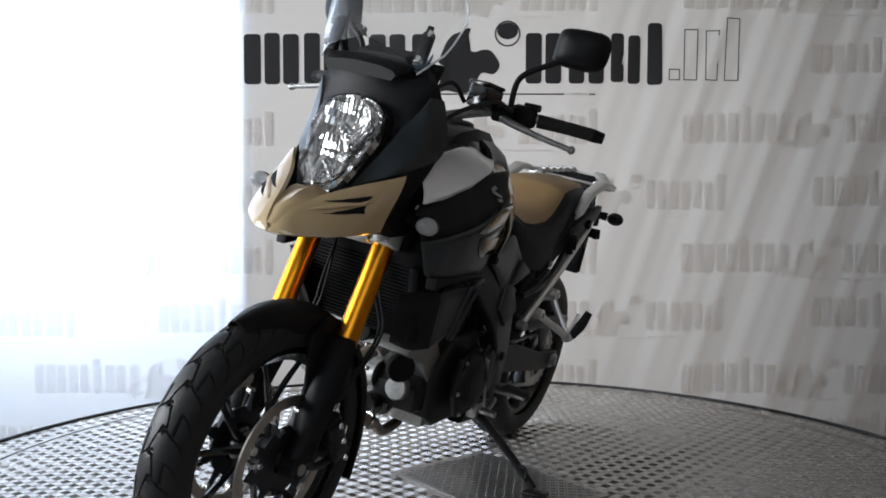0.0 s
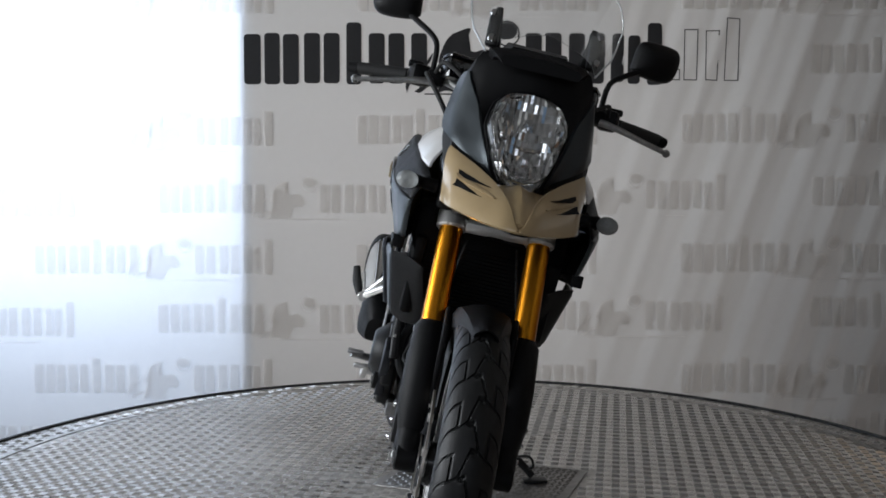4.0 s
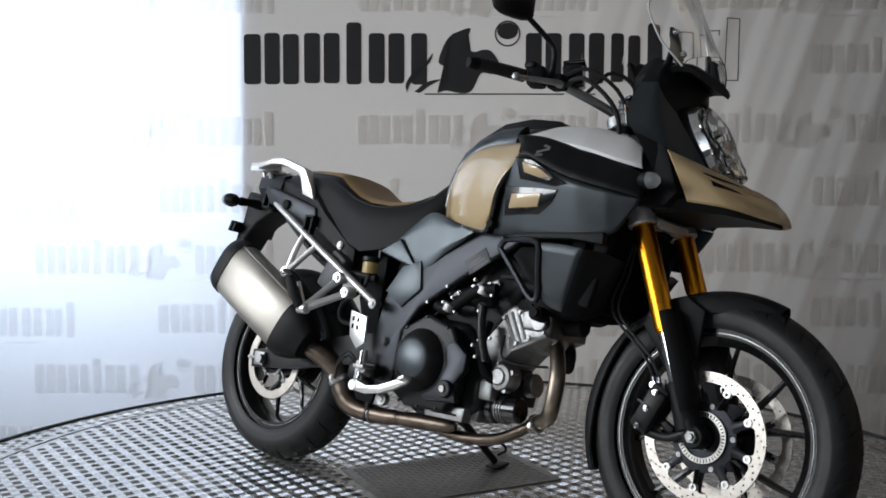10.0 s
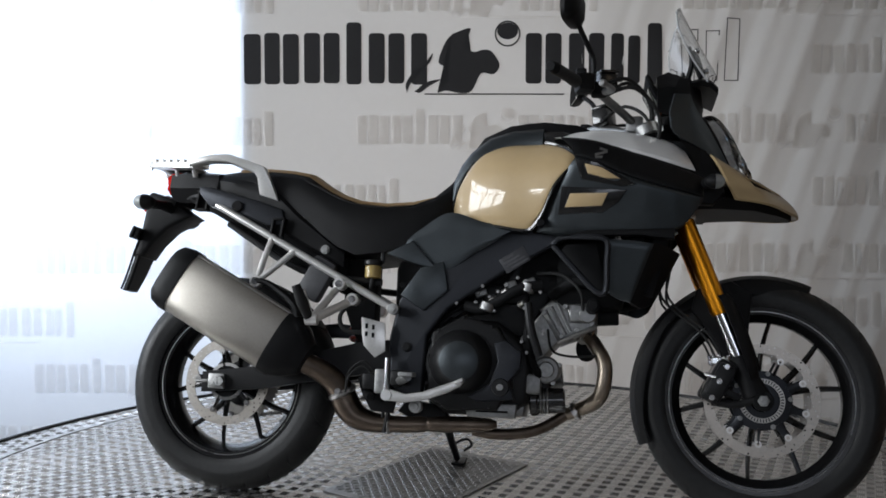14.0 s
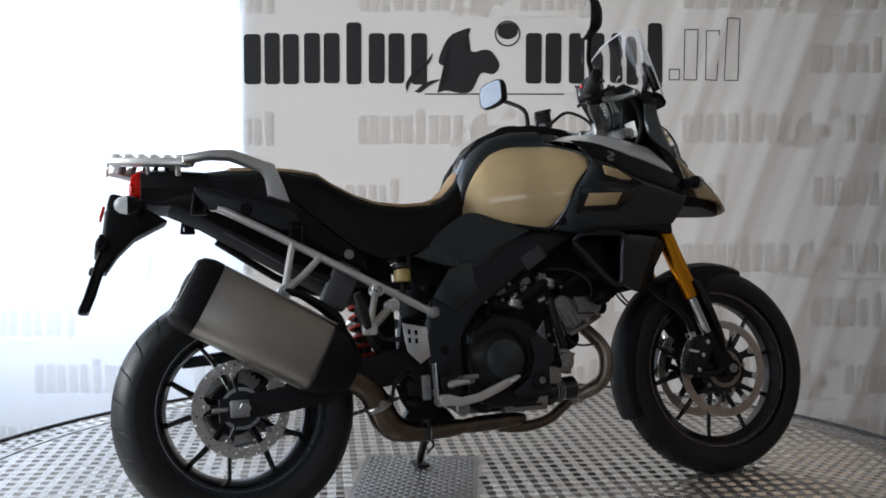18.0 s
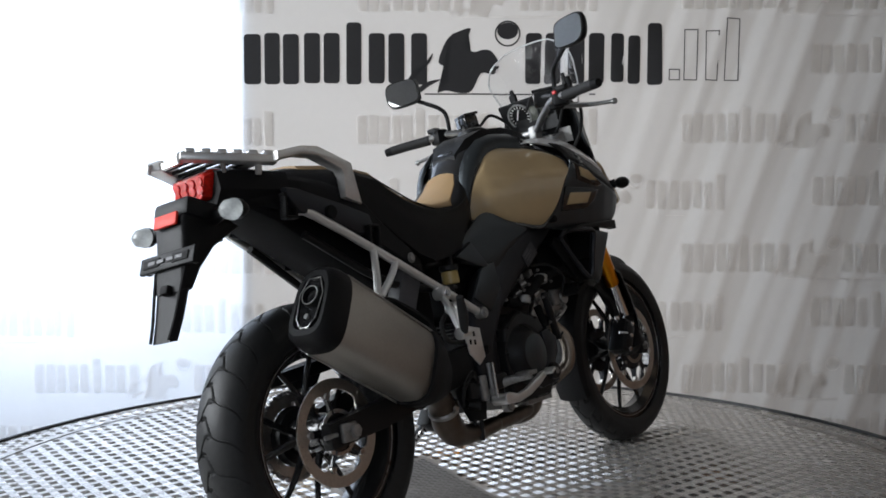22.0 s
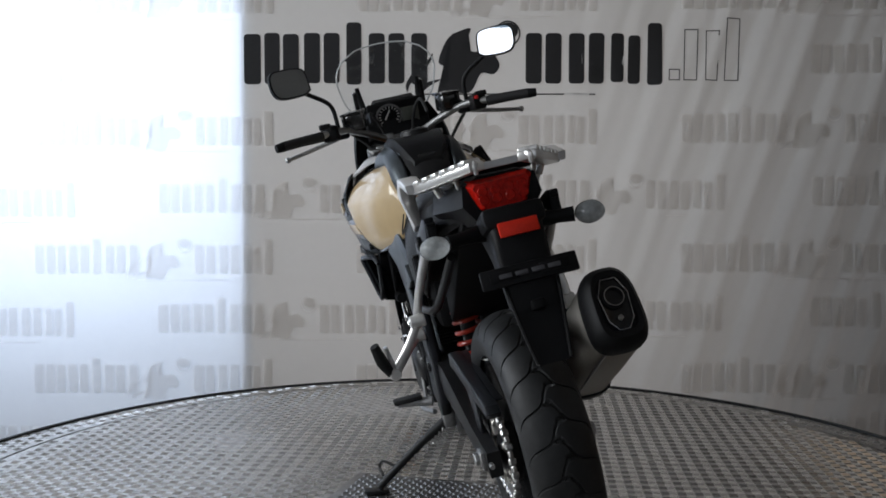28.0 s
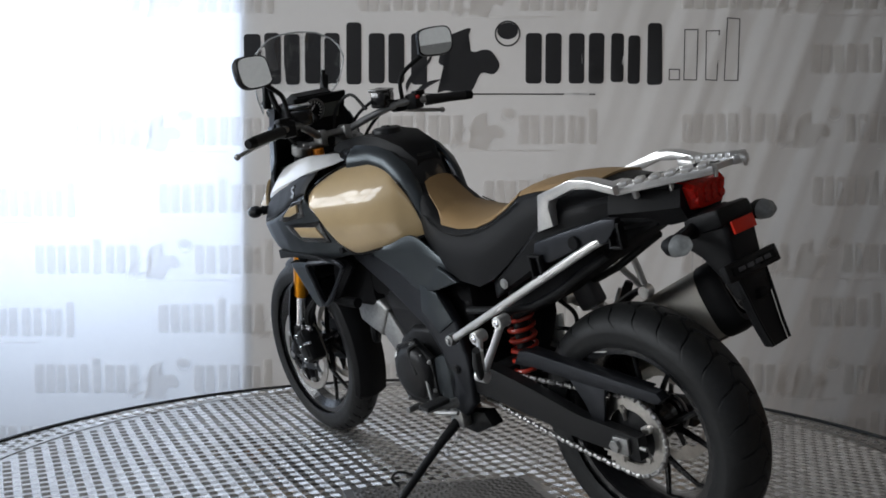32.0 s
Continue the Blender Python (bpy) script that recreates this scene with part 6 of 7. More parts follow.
P("binnacle", merge(box((0.535, 0, 1.155), (0.085, 0.205, 0.16), 0.035, (0, -14, 0), seg=3), box((0.50, 0, 1.07), (0.10, 0.17, 0.10), 0.03)), PLASTIC, label="black instrument binnacle")
dash = P("instrument_panel", moved(box((0, 0, 0), (0.014, 0.21, 0.125), 0.022, seg=3), pose(0.486, 0, 1.202, 0, -28, 0)), DARK, label="instrument panel with a round dial")
DM = pose(0.4775, 0.030, 1.208, 0, -28, 0) @ Matrix.Scale(1.22, 4)
part("dial_ring", moved(lathe([(0.034, 0), (0.039, 0), (0.039, -0.006), (0.034, -0.006)], 32, axis="x", closed=True), DM), ALU, dash, "bright dial ring")
part("dial_face", moved(merge(*[box((-0.004, 0.028 * math.cos(a), 0.028 * math.sin(a)), (0.002, 0.002, 0.007), 0, (math.degrees(a) - 90, 0, 0)) for a in np.linspace(-0.6, 3.7, 14)], box((-0.005, 0.004, 0.006), (0.002, 0.003, 0.034), 0, (30, 0, 0))), DM), WHITE, dash)
part("display", moved(box((-0.004, -0.062, -0.006), (0.003, 0.055, 0.05), 0.001), DM), material("lcd_glass", (0.10, 0.105, 0.09), 0.15, coat=0.5, grain=0.05), dash, "dull display window")
P("warning_sticker", box((0.492, -0.128, 1.100), (0.003, 0.046, 0.052), 0.001, (0, -12, 14)), WHITE, label="white sticker with an orange band")
P("sticker_band", box((0.4895, -0.1285, 1.120), (0.003, 0.045, 0.010), 0.001, (0, -12, 14)), ORANGE)
P("steering_damper_cap", cyl((0.44, 0.06, 1.04), (0.44, 0.06, 1.085), 0.02), AMBER)
# --- handlebar and controls ---
P("handlebar", tube([(0.20, -0.43, 1.168), (0.25, -0.30, 1.178), (0.30, -0.21, 1.182), (0.365, -0.125, 1.155), (0.415, -0.06, 1.128), (0.425, 0.0, 1.125), (0.415, 0.06, 1.128), (0.365, 0.125, 1.155), (0.30, 0.21, 1.182), (0.25, 0.30, 1.178), (0.20, 0.43, 1.168)], 0.0125, 12, 5), ALU, label="bare aluminium handlebar")
for y in (-0.05, 0.05):
    P("bar_clamp", box((0.425, y, 1.12), (0.05, 0.03, 0.05), 0.008), ALU)
for s in (-1, 1):
    g = P("grip", tube([(0.258, s * 0.285, 1.176), (0.228, s * 0.36, 1.173), (0.204, s * 0.418, 1.169)], [0.0175, 0.0165, 0.0165], 14, 3), GRIP, label="black ribbed rubber grip")
    part("bar_end", cyl((0.206, s * 0.414, 1.169), (0.195, s * 0.442, 1.166), 0.0165, 0.014), DARK, g)
    sw = P("switch_block", merge(box((0.280, s * 0.255, 1.180), (0.05, 0.055, 0.055), 0.012, (0, 0, s * -18)), box((0.272, s * 0.27, 1.206), (0.03, 0.04, 0.018), 0.005)), PLASTIC, label="black switch block")
    part("switch_button", box((0.255, s * 0.25, 1.195), (0.012, 0.014, 0.012), 0.003), material("red_button", (0.6, 0.02, 0.02), 0.4) if s < 0 else DARK, sw)
    lv = P("lever", tube([(0.335, s * 0.225, 1.165), (0.355, s * 0.27, 1.155), (0.350, s * 0.34, 1.140), (0.333, s * 0.412, 1.127)], [0.010, 0.0085, 0.007, 0.0065], 10, 4, flat=1.3), ALU, label="bright lever")
    part("lever_ball", merge(cyl((0.334, s * 0.405, 1.128), (0.330, s * 0.422, 1.125), 0.010, n=14, chamfer=0.5)), ALU, lv)
    part("perch", merge(box((0.320, s * 0.215, 1.175), (0.045, 0.045, 0.04), 0.008)), DARK, lv)
    P("reservoir_box", merge(box((0.335, s * 0.165, 1.205), (0.055, 0.075, 0.055), 0.008, (0, -8, s * -25)), box((0.335, s * 0.165, 1.236), (0.058, 0.078, 0.010), 0.003, (0, -8, s * -25))), GLOSS, label="black reservoir")
    mi = P("mirror", tube([(0.305, s * 0.225, 1.195), (0.305, s * 0.228, 1.255), (0.292, s * 0.245, 1.285), (0.272, s * 0.29, 1.315), (0.262, s * 0.315, 1.330)], 0.0075, 10, 5), PLASTIC, label="black stalked rear-view mirror")
    mm = pose(0.245, s * 0.352, 1.363, 0, 4, s * 15)
    prof = [(-0.064, -0.030), (-0.058, 0.030), (-0.035, 0.047), (0.030, 0.049), (0.060, 0.040), (0.068, 0.010), (0.060, -0.030), (0.030, -0.046), (-0.040, -0.043)]
    loop_ = [(q.x * s, q.z) for q in curve([(a, 0, b) for a, b in prof + prof[:1]], 4)][:-1]
    rings = [[mm @ Vector((dx, y * k, z * k)) for y, z in loop_] for dx, k in ((-0.012, 0.95), (-0.013, 1.0), (0.0, 1.03), (0.014, 0.92), (0.026, 0.62), (0.030, 0.25))]
    part("mirror_shell", loft(rings), PLASTIC, mi)
    part("mirror_glass", loft([[mm @ Vector((dx, y * k, z * k)) for y, z in loop_] for dx, k in ((-0.0132, 0.93), (-0.0145, 0.92))]), MIRROR, mi, "mirror glass")
for y, d in ((-0.10, 0.0), (-0.04, 0.03), (0.05, 0.015), (0.11, -0.01)):
    P("cable", tube([(0.33, y * 2.2, 1.185), (0.40, y * 2.0, 1.21 + d), (0.47, y * 1.3, 1.15 + d), (0.46, y * 0.6, 1.03), (0.42, y * 0.4, 0.95)], 0.0055, 8, 5), GRIP, label="black control cable")
P("cable", tube([(0.34, -0.22, 1.16), (0.42, -0.24, 1.17), (0.49, -0.19, 1.10), (0.48, -0.12, 1.0)], 0.006, 8, 5), GRIP, label="black control cable")
P("ignition_lock", cyl((0.455, 0, 1.09), (0.445, 0, 1.125), 0.02), ENGINE)

# --- seat ---
def leg_in(bm):
    """Draws a rail's leg in towards the seat as it comes down."""
    for q in bm.verts:
        k = min(1.0, max(0.0, (0.975 - q.co.z) / 0.10))
        sgn = 1 if q.co.y > 0 else -1
        q.co.y = sgn * (0.142 + (abs(q.co.y) - 0.142) * (1 - 0.5 * k) - 0.008 * k)
    return bm



def seat_ring(x, top, half, low, edge):
    mid = top - edge
    return [Vector((x, y, z)) for y, z in ((-half, low), (-half * 1.03, low + (mid - low) * 0.5), (-half * 0.97, mid), (-half * 0.80, top - 0.010), (-half * 0.45, top), (0, top + 0.003), (half * 0.45, top), (half * 0.80, top - 0.010), (half * 0.97, mid), (half * 1.03, low + (mid - low) * 0.5), (half, low))]


SEAT = ((-0.092, 0.972, 0.085, 0.845, 0.04), (-0.115, 0.938, 0.105, 0.815, 0.035), (-0.16, 0.895, 0.125, 0.775, 0.03), (-0.22, 0.872, 0.140, 0.74, 0.03), (-0.30, 0.865, 0.150, 0.71, 0.03), (-0.38, 0.872, 0.155, 0.70, 0.03),
        (-0.44, 0.892, 0.152, 0.725, 0.03), (-0.50, 0.925, 0.145, 0.77, 0.03), (-0.545, 0.957, 0.140, 0.81, 0.03), (-0.60, 0.968, 0.135, 0.85, 0.03), (-0.68, 0.975, 0.128, 0.885, 0.03), (-0.78, 0.975, 0.115, 0.90, 0.03), (-0.86, 0.968, 0.095, 0.91, 0.03))
st = P("seat", loft([seat_ring(*q) for q in SEAT]), SEATBLACK, label="black vinyl seat with a tan top", sharp=60)


def seat_top(rows, inset):
    out = []
    for x, top, half, low, edge in rows:
        h = half * (inset if x < -0.2 else 0.66)
        out.append([Vector((x, y, z)) for y, z in ((-h, top - 0.013), (-h * 0.9, top - 0.002), (-h * 0.5, top + 0.0055), (0, top + 0.009), (h * 0.5, top + 0.0055), (h * 0.9, top - 0.002), (h, top - 0.013), (h * 0.6, top - 0.03), (-h * 0.6, top - 0.03))])
    return loft(out)


part("rider_cushion", seat_top(SEAT[0:9], 0.86), SEATTAN, st, "tan vinyl rider cushion")
part("passenger_cushion", seat_top(SEAT[7:12], 0.84), SEATTAN, st, "tan vinyl passenger cushion")
for s in (-1, 1):
    P("side_cover", panel([(-0.245, 0.745), (-0.20, 0.775), (-0.10, 0.83), (0.0, 0.80), (0.095, 0.785)], [(-0.245, 0.69), (-0.18, 0.672), (-0.125, 0.655), (-0.02, 0.715), (0.095, 0.780)], lambda u, v, x, z: s * np.interp(x, (-0.25, -0.15, 0, 0.1), (0.142, 0.150, 0.165, 0.175)), 24, 8, 0.006, 0.006), GREY, label="graphite side cover")
    P("side_trim", slab([(-0.29, 0.705), (-0.21, 0.745), (-0.13, 0.66), (-0.20, 0.675)], s * 0.140, s * 0.158, 0.005), GREY)
    # tail side
    tp = P("tail_side", merge(panel([(-0.96, 0.945), (-0.86, 0.945), (-0.75, 0.93), (-0.66, 0.905), (-0.56, 0.82), (-0.42, 0.71)], [(-0.96, 0.88), (-0.86, 0.862), (-0.75, 0.825), (-0.66, 0.79), (-0.56, 0.735), (-0.42, 0.665)], lambda u, v, x, z: s * np.interp(x, (-0.97, -0.8, -0.6, -0.42), (0.085, 0.125, 0.148, 0.145)), 26, 8, 0.008, 0.01)), PLASTIC, label="black tail side panel")
    part("pannier_rail", slab([(-0.60, 0.785), (-0.615, 0.835), (-0.70, 0.862), (-0.845, 0.902), (-0.885, 0.905), (-0.882, 0.882), (-0.85, 0.845), (-0.75, 0.822), (-0.66, 0.785)], s * 0.132, s * 0.156, 0.006), FRAME, tp, "dark grey pannier rail")
    for x, z, y in ((-0.872, 0.862, 0.142), (-0.622, 0.775, 0.160)):
        part("pannier_hook", merge(box((x - 0.016, s * y, z), (0.008, 0.022, 0.062), 0.003, (0, 8, 0)), box((x + 0.016, s * y, z), (0.008, 0.022, 0.062), 0.003, (0, 8, 0)), box((x, s * y, z + 0.028), (0.038, 0.022, 0.008), 0.003), box((x, s * y, z - 0.028), (0.038, 0.022, 0.008), 0.003)), PLASTIC, tp, "black pannier hook")
        # Dark back plate for the shade inside the hook.
        part("hook_back", box((x, s * (y - 0.008), z), (0.026, 0.006, 0.05), 0.002), DARK, tp)
    part("rail_boss", cyl((-0.755, s * 0.150, 0.842), (-0.755, s * 0.166, 0.842), 0.017, n=20), DARK, tp)
    part("fastener", bolt((-0.475, s * 0.148, 0.715), (0, s, 0), 0.011), ALU, tp)
    # grab rail
    P("grab_rail", merge(leg_in(slab([(-0.632, 0.862), (-0.648, 0.905), (-0.674, 0.962), (-0.785, 1.000), (-0.84, 0.999), (-0.915, 0.984), (-0.915, 0.964), (-0.845, 0.978), (-0.79, 0.976), (-0.707, 0.946), (-0.696, 0.930), (-0.690, 0.880)], s * 0.142, s * 0.182, 0.004, seg=2)),
                         slab([(-0.88, 0.988), (-0.925, 0.984), (-0.925, 0.966), (-0.88, 0.970)], s * 0.10, s * 0.16, 0.006)), ALU_PAINT, label="silver cast grab rail")
# rear rack: two toothed side bars that run together towards the tail, dark slats between them
rk = P("rear_rack", merge(loft([[Vector((x, y * h, z + dz)) for y, dz in ((-1, -0.010), (1, -0.010), (1, 0.004), (-1, 0.004))] for x, h, z in ((-1.078, 0.062, 0.996), (-1.066, 0.066, 0.995))]),
                          box((-0.925, 0, 0.972), (0.03, 0.21, 0.010), 0.004)), ALU_PAINT, label="silver toothed luggage rack")
for s in (-1, 1):
    fore, aft = Vector((-0.900, s * 0.148, 0.974)), Vector((-1.086, s * 0.054, 0.999))
    along = aft - fore
    turn = math.degrees(math.atan2(along.y, along.x))
    rise = -math.degrees(math.asin(along.z / along.length))
    part("rack_side", moved(merge(box((0, 0, -0.004), (along.length + 0.01, 0.040, 0.020), 0.004)), Matrix.Translation((fore + aft) / 2) @ pose(0, 0, 0, 0, rise, turn)), ALU_PAINT, rk, "silver rack side bar")
    for k in range(6):
        q = fore.lerp(aft, 0.08 + 0.168 * k)
        part("rack_tooth", moved(box((0, 0, 0.008), (0.022, 0.043, 0.012), 0.0035), Matrix.Translation(q) @ pose(0, 0, 0, 0, rise, turn)), ALU_PAINT, rk)
    part("rack_hook", tube([aft + Vector((0.006, 0, 0.0)), aft + Vector((-0.009, s * 0.003, -0.003)), aft + Vector((-0.010, s * 0.003, -0.020))], [0.009, 0.007, 0.004], 8, 3), ALU_PAINT, rk)
    part("rack_post", cyl((-0.925, s * 0.128, 0.985), (-0.92, s * 0.110, 0.945), 0.008), ALU_PAINT, rk)
    part("rack_post", cyl((-1.00, s * 0.090, 0.996), (-0.995, s * 0.080, 0.955), 0.006), STEEL, rk)
for k in range(5):
    part("rack_slat", box((-0.945 - 0.027 * k, 0, 0.975 + 0.0036 * k), (0.012, 0.215 - 0.026 * k, 0.009), 0.003, (0, -8, 0)), PLASTIC, rk, "black cross slat")
# tail end
P("tail_end", loft([[Vector((x, y * w, z0 + (z1 - z0) * h)) for y, h in ((-0.7, 0), (-1, 0.4), (-0.92, 0.85), (-0.5, 1), (0.5, 1), (0.92, 0.85), (1, 0.4), (0.7, 0))] for x, w, z0, z1 in ((-0.84, 0.125, 0.865, 0.965), (-0.92, 0.11, 0.868, 0.972), (-0.98, 0.095, 0.872, 0.975), (-1.015, 0.085, 0.880, 0.972))]), PLASTIC, label="black tail unit")
tl = P("tail_light", loft([[Vector((x, y * w, zc + z * h)) for y, z in ((-1, 0.7), (-0.9, 1), (0.9, 1), (1, 0.7), (0.72, -0.85), (0.6, -1), (-0.6, -1), (-0.72, -0.85))] for x, w, h, zc in ((-0.985, 0.072, 0.034, 0.934), (-1.02, 0.070, 0.033, 0.933), (-1.036, 0.060, 0.027, 0.931))]), REDLENS, label="red tail light lens")
for y in (-0.042, -0.014, 0.014, 0.042):
    for z in (0.941, 0.923):
        part("lamp_cell", cyl((-1.030, y, z), (-1.0395, y, z), 0.011, n=12), REDLENS, tl)
ht = P("hugger", merge(slab([(-0.945, 0.835), (-1.005, 0.872), (-1.04, 0.900), (-1.085, 0.893), (-1.106, 0.86), (-1.116, 0.79), (-1.128, 0.735), (-1.136, 0.70), (-1.105, 0.70), (-1.075, 0.745), (-1.03, 0.79), (-0.975, 0.820)], -0.054, 0.054, 0.012, seg=3),
                       box((-1.05, 0, 0.875), (0.10, 0.13, 0.045), 0.012, (0, 16, 0))), PLASTIC, label="black number plate hanger", sharp=40)
part("reflector", box((-1.112, 0.0, 0.862), (0.007, 0.082, 0.030), 0.002, (0, 18, 0)), REFLECTOR, ht, "red rear reflector")
part("plate_bracket", moved(merge(box((0, 0, 0), (0.012, 0.20, 0.040), 0.004), box((0.008, -0.085, 0.0), (0.022, 0.018, 0.034), 0.004), box((0.008, 0.085, 0.0), (0.022, 0.018, 0.034), 0.004)), pose(-1.122, 0, 0.772, 0, 20, 0)), PLASTIC, ht)
part("plate_lettering", moved(merge(*[box((-0.0075, y, 0), (0.005, 0.026, 0.009), 0.001) for y in (-0.05, -0.017, 0.017, 0.05)]), pose(-1.122, 0, 0.772, 0, 20, 0)), SLATE, ht, "dull grey plain bars")
part("mud_flap", loft([[Vector((x + dx, y * w, z)) for y, dx in ((-1, 0.012), (-0.9, 0), (0.9, 0), (1, 0.012), (0.9, 0.02), (-0.9, 0.02))] for x, w, z in ((-1.115, 0.056, 0.76), (-1.133, 0.050, 0.70), (-1.153, 0.042, 0.64), (-1.172, 0.034, 0.594))]), PLASTIC, ht, "black mud flap")
for s in (-1, 1):
    part("flap_edge", tube([(-1.120, s * 0.054, 0.752), (-1.138, s * 0.048, 0.70), (-1.158, s * 0.040, 0.64), (-1.176, s * 0.033, 0.598)], 0.004, 6, 3), PLASTIC, ht, "raised flap edge")
    # A slot's shade, put on the bracket as a dark patch.
    part("bracket_slot", moved(box((-0.0075, s * 0.052, 0), (0.003, 0.060, 0.020), 0.001), pose(-1.122, 0, 0.772, 0, 20, 0)), DARK, ht, "dark patch standing for a slot in the bracket")
part("plate_lamp", box((-1.134, 0, 0.705), (0.03, 0.03, 0.022), 0.006, (0, 20, 0)), DARK, ht)
for s in (-1, 1):
    ind = P("rear_indicator", tube([(-1.02, s * 0.05, 0.858), (-1.035, s * 0.10, 0.857), (-1.045, s * 0.135, 0.855)], [0.020, 0.014, 0.016], 12, 3, flat=0.8), PLASTIC, label="black indicator stalk")
    m = pose(-1.052, s * 0.165, 0.853, 0, 0, 180) @ Matrix.Diagonal((1.0, 1.22, 0.94, 1))
    part("indicator_body", moved(lathe([(0.001, -0.030), (0.014, -0.026), (0.024, -0.010), (0.026, 0.004), (0.0245, 0.004), (0.012, -0.016), (0.001, -0.018)], 20, axis="x"), m), PLASTIC, ind)
    part("indicator_reflector", moved(lathe([(0.0235, 0.004), (0.019, -0.004), (0.010, -0.010), (0.001, -0.012)], 20, axis="x", caps=False), m), REFLECT, ind)
    o = part("indicator_lens", moved(lathe([(0.0255, 0.004), (0.022, 0.022), (0.012, 0.033), (0.001, 0.036)], 20, axis="x", caps=False), m), PRISM, ind, "clear prismatic indicator lens")
    o.visible_shadow = False
P("inner_guard", merge(slab([(-0.42, 0.70), (-0.60, 0.775), (-0.85, 0.885), (-0.955, 0.900), (-0.945, 0.872), (-0.86, 0.835), (-0.74, 0.765), (-0.62, 0.695), (-0.52, 0.635), (-0.42, 0.585)], -0.085, 0.085, 0.008),
                       slab([(-0.33, 0.70), (-0.43, 0.70), (-0.43, 0.56), (-0.40, 0.48), (-0.36, 0.42), (-0.33, 0.42)], -0.075, -0.005, 0.008)), DARK, label="black inner rear guard")
P("tool_tube", box((-0.50, -0.125, 0.63), (0.075, 0.05, 0.13), 0.012, (0, 28, 0)), SLATE, label="dark grey tool tube")

# --- pegs, levers, stand ---
P("brake_reservoir", merge(cyl((-0.325, -0.150, 0.632), (-0.325, -0.150, 0.668), 0.024, n=20)), FLUID, label="translucent amber brake fluid pot")
P("reservoir_cap", merge(cyl((-0.325, -0.150, 0.668), (-0.325, -0.150, 0.685), 0.027, n=20), box((-0.30, -0.14, 0.70), (0.012, 0.012, 0.05), 0.003)), ENGINE)
P("reservoir_hose", tube([(-0.325, -0.150, 0.635), (-0.34, -0.155, 0.58), (-0.41, -0.16, 0.53), (-0.40, -0.165, 0.48), (-0.33, -0.165, 0.47)], 0.0065, 8, 5), GRIP)
P("heel_guard", merge(slab([(-0.345, 0.515), (-0.275, 0.500), (-0.27, 0.42), (-0.30, 0.40), (-0.335, 0.435), (-0.342, 0.47)], -0.182, -0.176, 0.002)), ALU_PAINT, label="bright heel guard plate")
# Holes of the heel guard as dark patches; nothing is cut.
P("guard_slots", merge(*[box((-0.328 + dx, -0.1828, z), (0.008, 0.002, 0.014), 0.001) for dx, z in ((0.0, 0.49), (0.02, 0.487), (0.0, 0.467), (0.02, 0.464))]), DARK)
P("brake_pedal", merge(slab([(-0.268, 0.298), (-0.25, 0.281), (-0.20, 0.277), (-0.14, 0.287), (-0.085, 0.307), (-0.045, 0.327), (-0.036, 0.342), (-0.055, 0.344), (-0.10, 0.328), (-0.15, 0.309), (-0.20, 0.301), (-0.24, 0.312)], -0.222, -0.206, 0.004), box((-0.045, -0.232, 0.341), (0.026, 0.035, 0.010), 0.003, (0, -28, 0)), cyl((-0.252, -0.17, 0.296), (-0.252, -0.224, 0.296), 0.016)), ALU_PAINT, label="forged bright brake pedal")
P("brake_rod", cyl((-0.262, -0.192, 0.40), (-0.262, -0.192, 0.30), 0.0045), CHROME)
P("master_cylinder", merge(cyl((-0.262, -0.178, 0.40), (-0.260, -0.178, 0.315), 0.007), box((-0.285, -0.165, 0.335), (0.03, 0.02, 0.07), 0.006), box((-0.262, -0.178, 0.318), (0.018, 0.02, 0.022), 0.004)), ALU)
rp = P("rider_peg", merge(tube([(-0.235, -0.165, 0.335), (-0.205, -0.215, 0.342), (-0.185, -0.262, 0.348)], [0.015, 0.012, 0.012], 10, 3), box((-0.190, -0.250, 0.354), (0.042, 0.050, 0.012), 0.003)), ALU, label="cast rider foot peg")
part("peg_bracket", box((-0.225, -0.182, 0.345), (0.055, 0.026, 0.045), 0.010), ENGINE, rp, "black peg bracket")
P("rider_peg", merge(tube([(-0.205, 0.165, 0.335), (-0.19, 0.215, 0.34), (-0.18, 0.265, 0.345)], [0.015, 0.012, 0.012], 10, 3)), ALU, label="cast rider foot peg")
P("peg_pad", box((-0.188, 0.235, 0.353), (0.045, 0.085, 0.014), 0.004), GRIP)
P("pivot_nut", merge(cyl((-0.178, -0.15, 0.268), (-0.178, -0.172, 0.268), 0.019, n=20), cyl((-0.178, -0.17, 0.268), (-0.178, -0.176, 0.268), 0.010, n=12)), ALU)
P("pedal_switch", merge(box((-0.315, -0.150, 0.335), (0.05, 0.03, 0.05), 0.010), cyl((-0.33, -0.14, 0.30), (-0.31, -0.165, 0.29), 0.012)), ENGINE, label="black pedal switch")
for d in (0.0, 0.014):
    P("wire", tube([(-0.30, -0.165, 0.345 + d), (-0.335, -0.175, 0.375 + d), (-0.375, -0.172, 0.345 + d), (-0.385, -0.165, 0.30 + d)], 0.0035, 6, 6), GRIP, label="thin black wire")
P("gear_lever", merge(tube([(-0.20, 0.165, 0.30), (-0.12, 0.185, 0.295), (-0.05, 0.195, 0.305)], 0.008, 8, 3), cyl((-0.05, 0.185, 0.305), (-0.05, 0.235, 0.305), 0.010), tube([(-0.10, 0.175, 0.30), (-0.07, 0.165, 0.42), (-0.06, 0.16, 0.46)], 0.005, 8, 2)), ALU, label="bright gear lever and linkage")
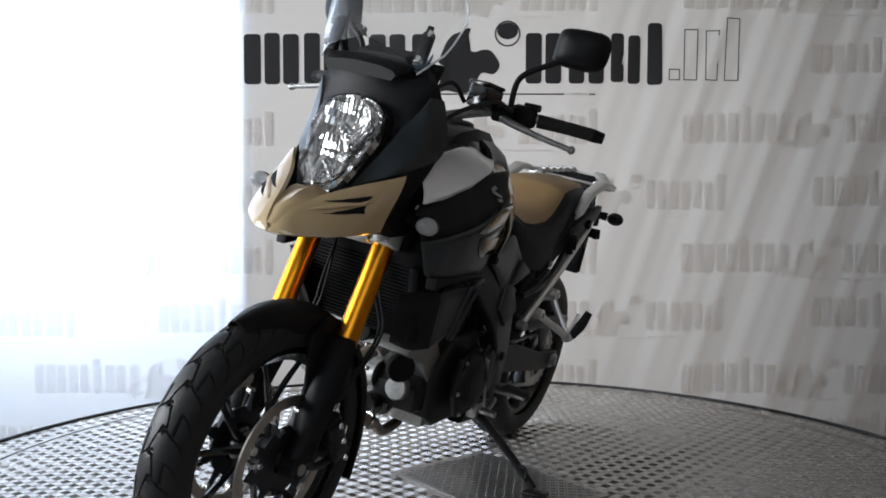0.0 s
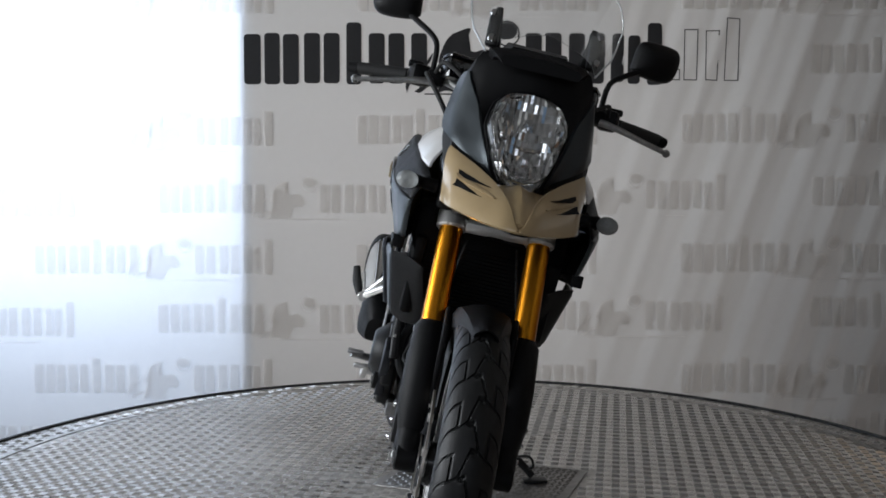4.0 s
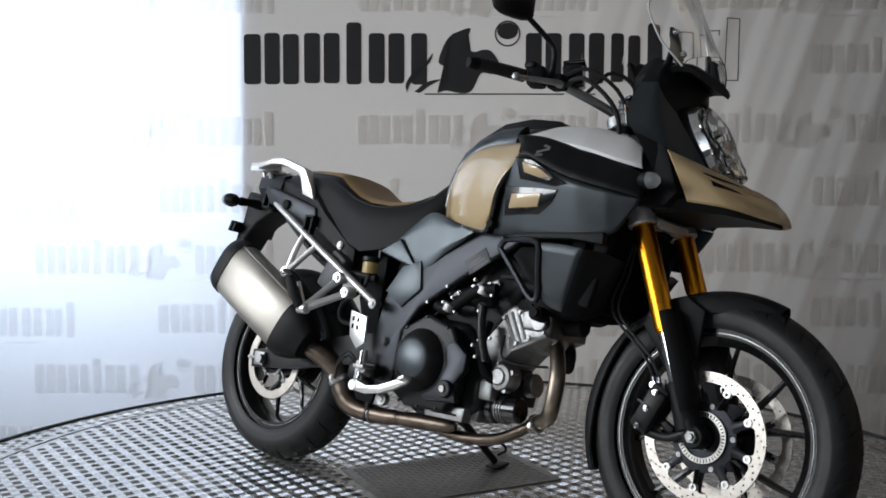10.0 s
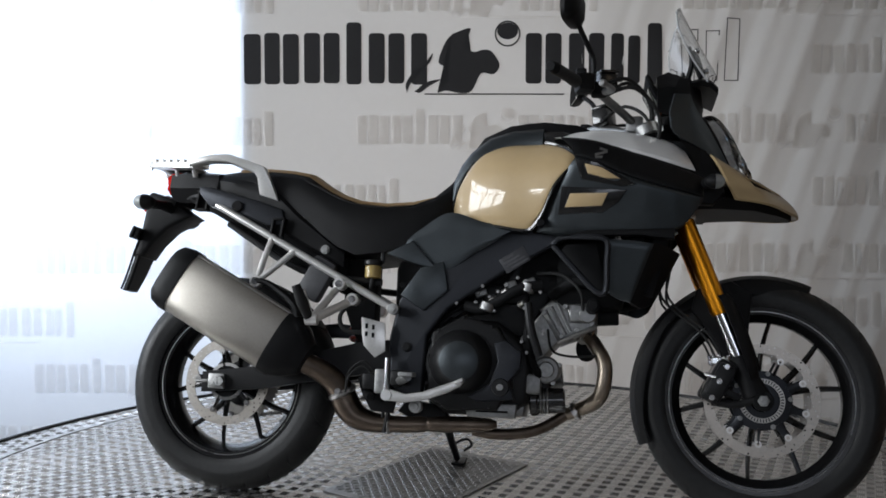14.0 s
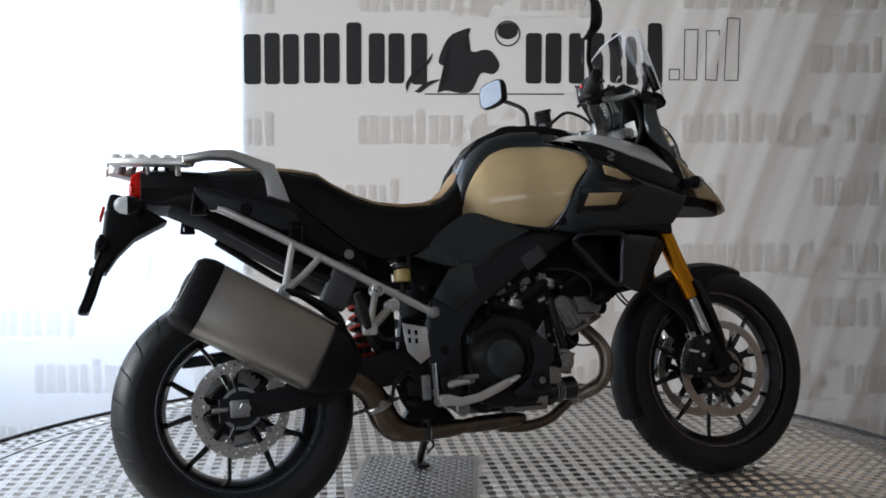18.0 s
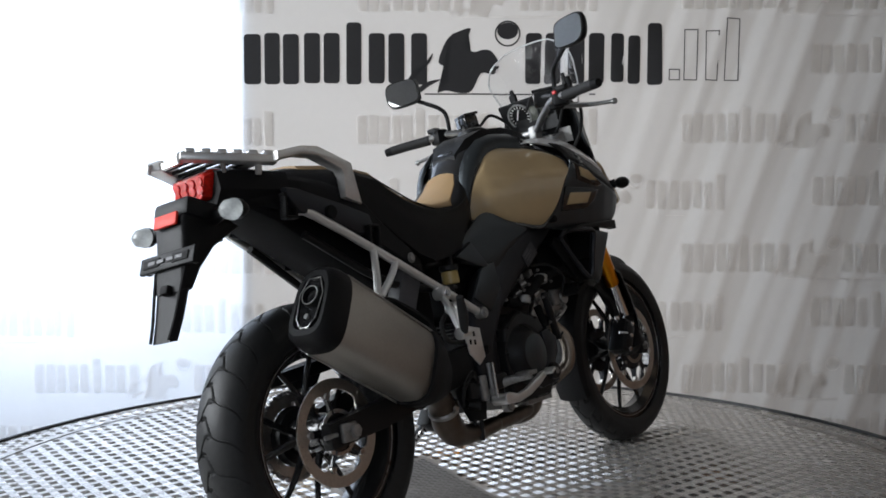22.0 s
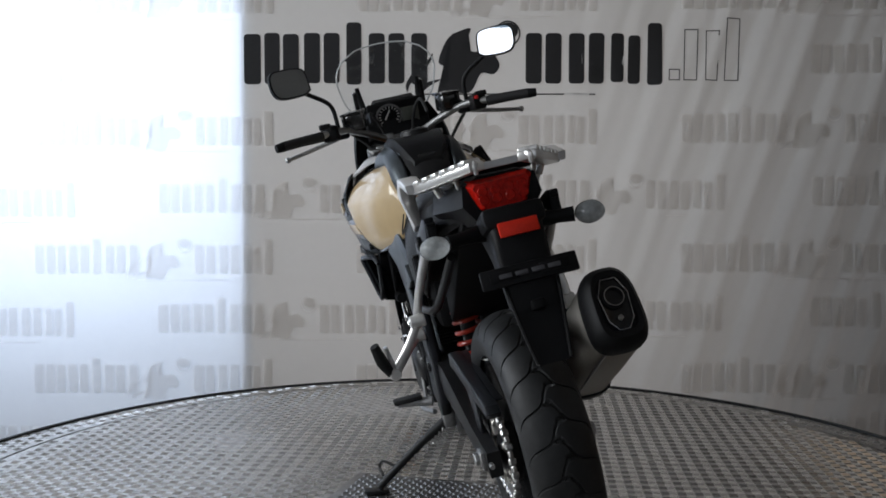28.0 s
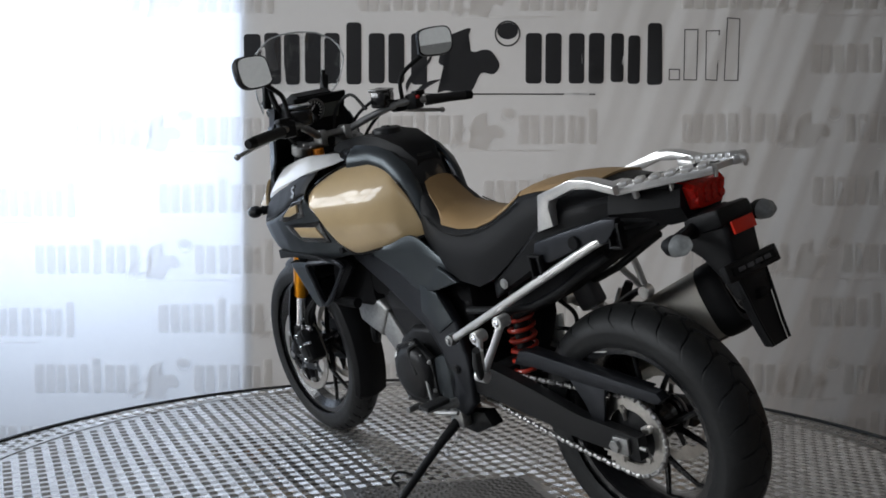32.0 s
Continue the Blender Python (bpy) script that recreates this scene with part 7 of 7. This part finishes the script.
P("clutch_hose", tube([(-0.06, 0.165, 0.50), (-0.02, 0.17, 0.47), (-0.05, 0.18, 0.40)], 0.007, 8, 4), GRIP)
ss = P("side_stand", merge(tube([(-0.155, 0.130, 0.255), (-0.148, 0.22, 0.205), (-0.138, 0.34, 0.125), (-0.133, 0.375, 0.100)], [0.017, 0.013, 0.012, 0.011], 12, 4), moved(box((0, 0, 0), (0.045, 0.075, 0.010), 0.004), pose(-0.128, 0.385, 0.090, LEAN, 0, 0))), ENGINE, label="black side stand")
part("stand_tang", tube([(-0.138, 0.31, 0.148), (-0.10, 0.345, 0.165), (-0.085, 0.36, 0.145), (-0.11, 0.355, 0.125)], 0.0045, 8, 4), ENGINE, ss)
part("stand_bracket", box((-0.16, 0.125, 0.265), (0.06, 0.04, 0.055), 0.008), ALU, ss)
part("stand_spring", tube([(-0.175 + 0.008 * math.cos(k), 0.135 + 0.0022 * k + 0.0, 0.245 - 0.0016 * k + 0.008 * math.sin(k)) for k in range(40)], 0.002, 5, 1), STEEL, ss)
P("centre_bracket", merge(slab([(-0.25, 0.29), (-0.14, 0.27), (-0.10, 0.22), (-0.20, 0.21), (-0.28, 0.25)], 0.06, 0.11, 0.01)), ENGINE)
P("drain_hoses", merge(tube([(-0.25, -0.12, 0.33), (-0.265, -0.125, 0.26), (-0.275, -0.125, 0.19)], 0.006, 8, 3), tube([(-0.26, -0.11, 0.33), (-0.28, -0.115, 0.26), (-0.29, -0.115, 0.20)], 0.005, 8, 3)), GRIP, label="black drain hoses")

fs = P("frame_sticker", box((0.09, -0.1515, 0.693), (0.080, 0.002, 0.046), 0.0005, (0, -32, 0)), LABEL, label="dark sticker with pale plain bars")
for k, (u0, u1) in enumerate(((-0.034, 0.004), (-0.034, 0.018), (-0.030, 0.030), (-0.020, 0.034))):
    m = pose(0.09, -0.1528, 0.693, 0, -32, 0)
    part("sticker_bar", moved(box(((u0 + u1) / 2, 0, 0.016 - 0.0105 * k), (u1 - u0, 0.001, 0.005), 0), m), SLATE, fs)

# bolts on the bodywork
for s in (-1, 1):
    bolts("body_bolt", [(0.085, s * 0.172, 0.79), (-0.235, s * 0.143, 0.705), (-0.135, s * 0.150, 0.668), (0.30, s * 0.213, 0.75)], (0, s, 0), 0.006, 0.005, DARK)
    P("seat_seam", tube([(-0.14, s * 0.119, 0.885), (-0.22, s * 0.139, 0.852), (-0.32, s * 0.152, 0.842), (-0.42, s * 0.154, 0.862), (-0.50, s * 0.146, 0.900), (-0.56, s * 0.140, 0.932)], 0.0022, 5, 4), SEATBLACK, label="seam of the seat cover")


# ---- what moves ----
def motions():
    rows_bike, rows_table = [], []
    for k in range(0, 129):
        t = 0.25 * k
        rows_bike.append((t, bike_pose(t)))
        rows_table.append((t, pose(0, 0, DECK, rz=table_turn(t))))
    walk(bike, rows_bike)
    walk(turntable, rows_table)


motions()
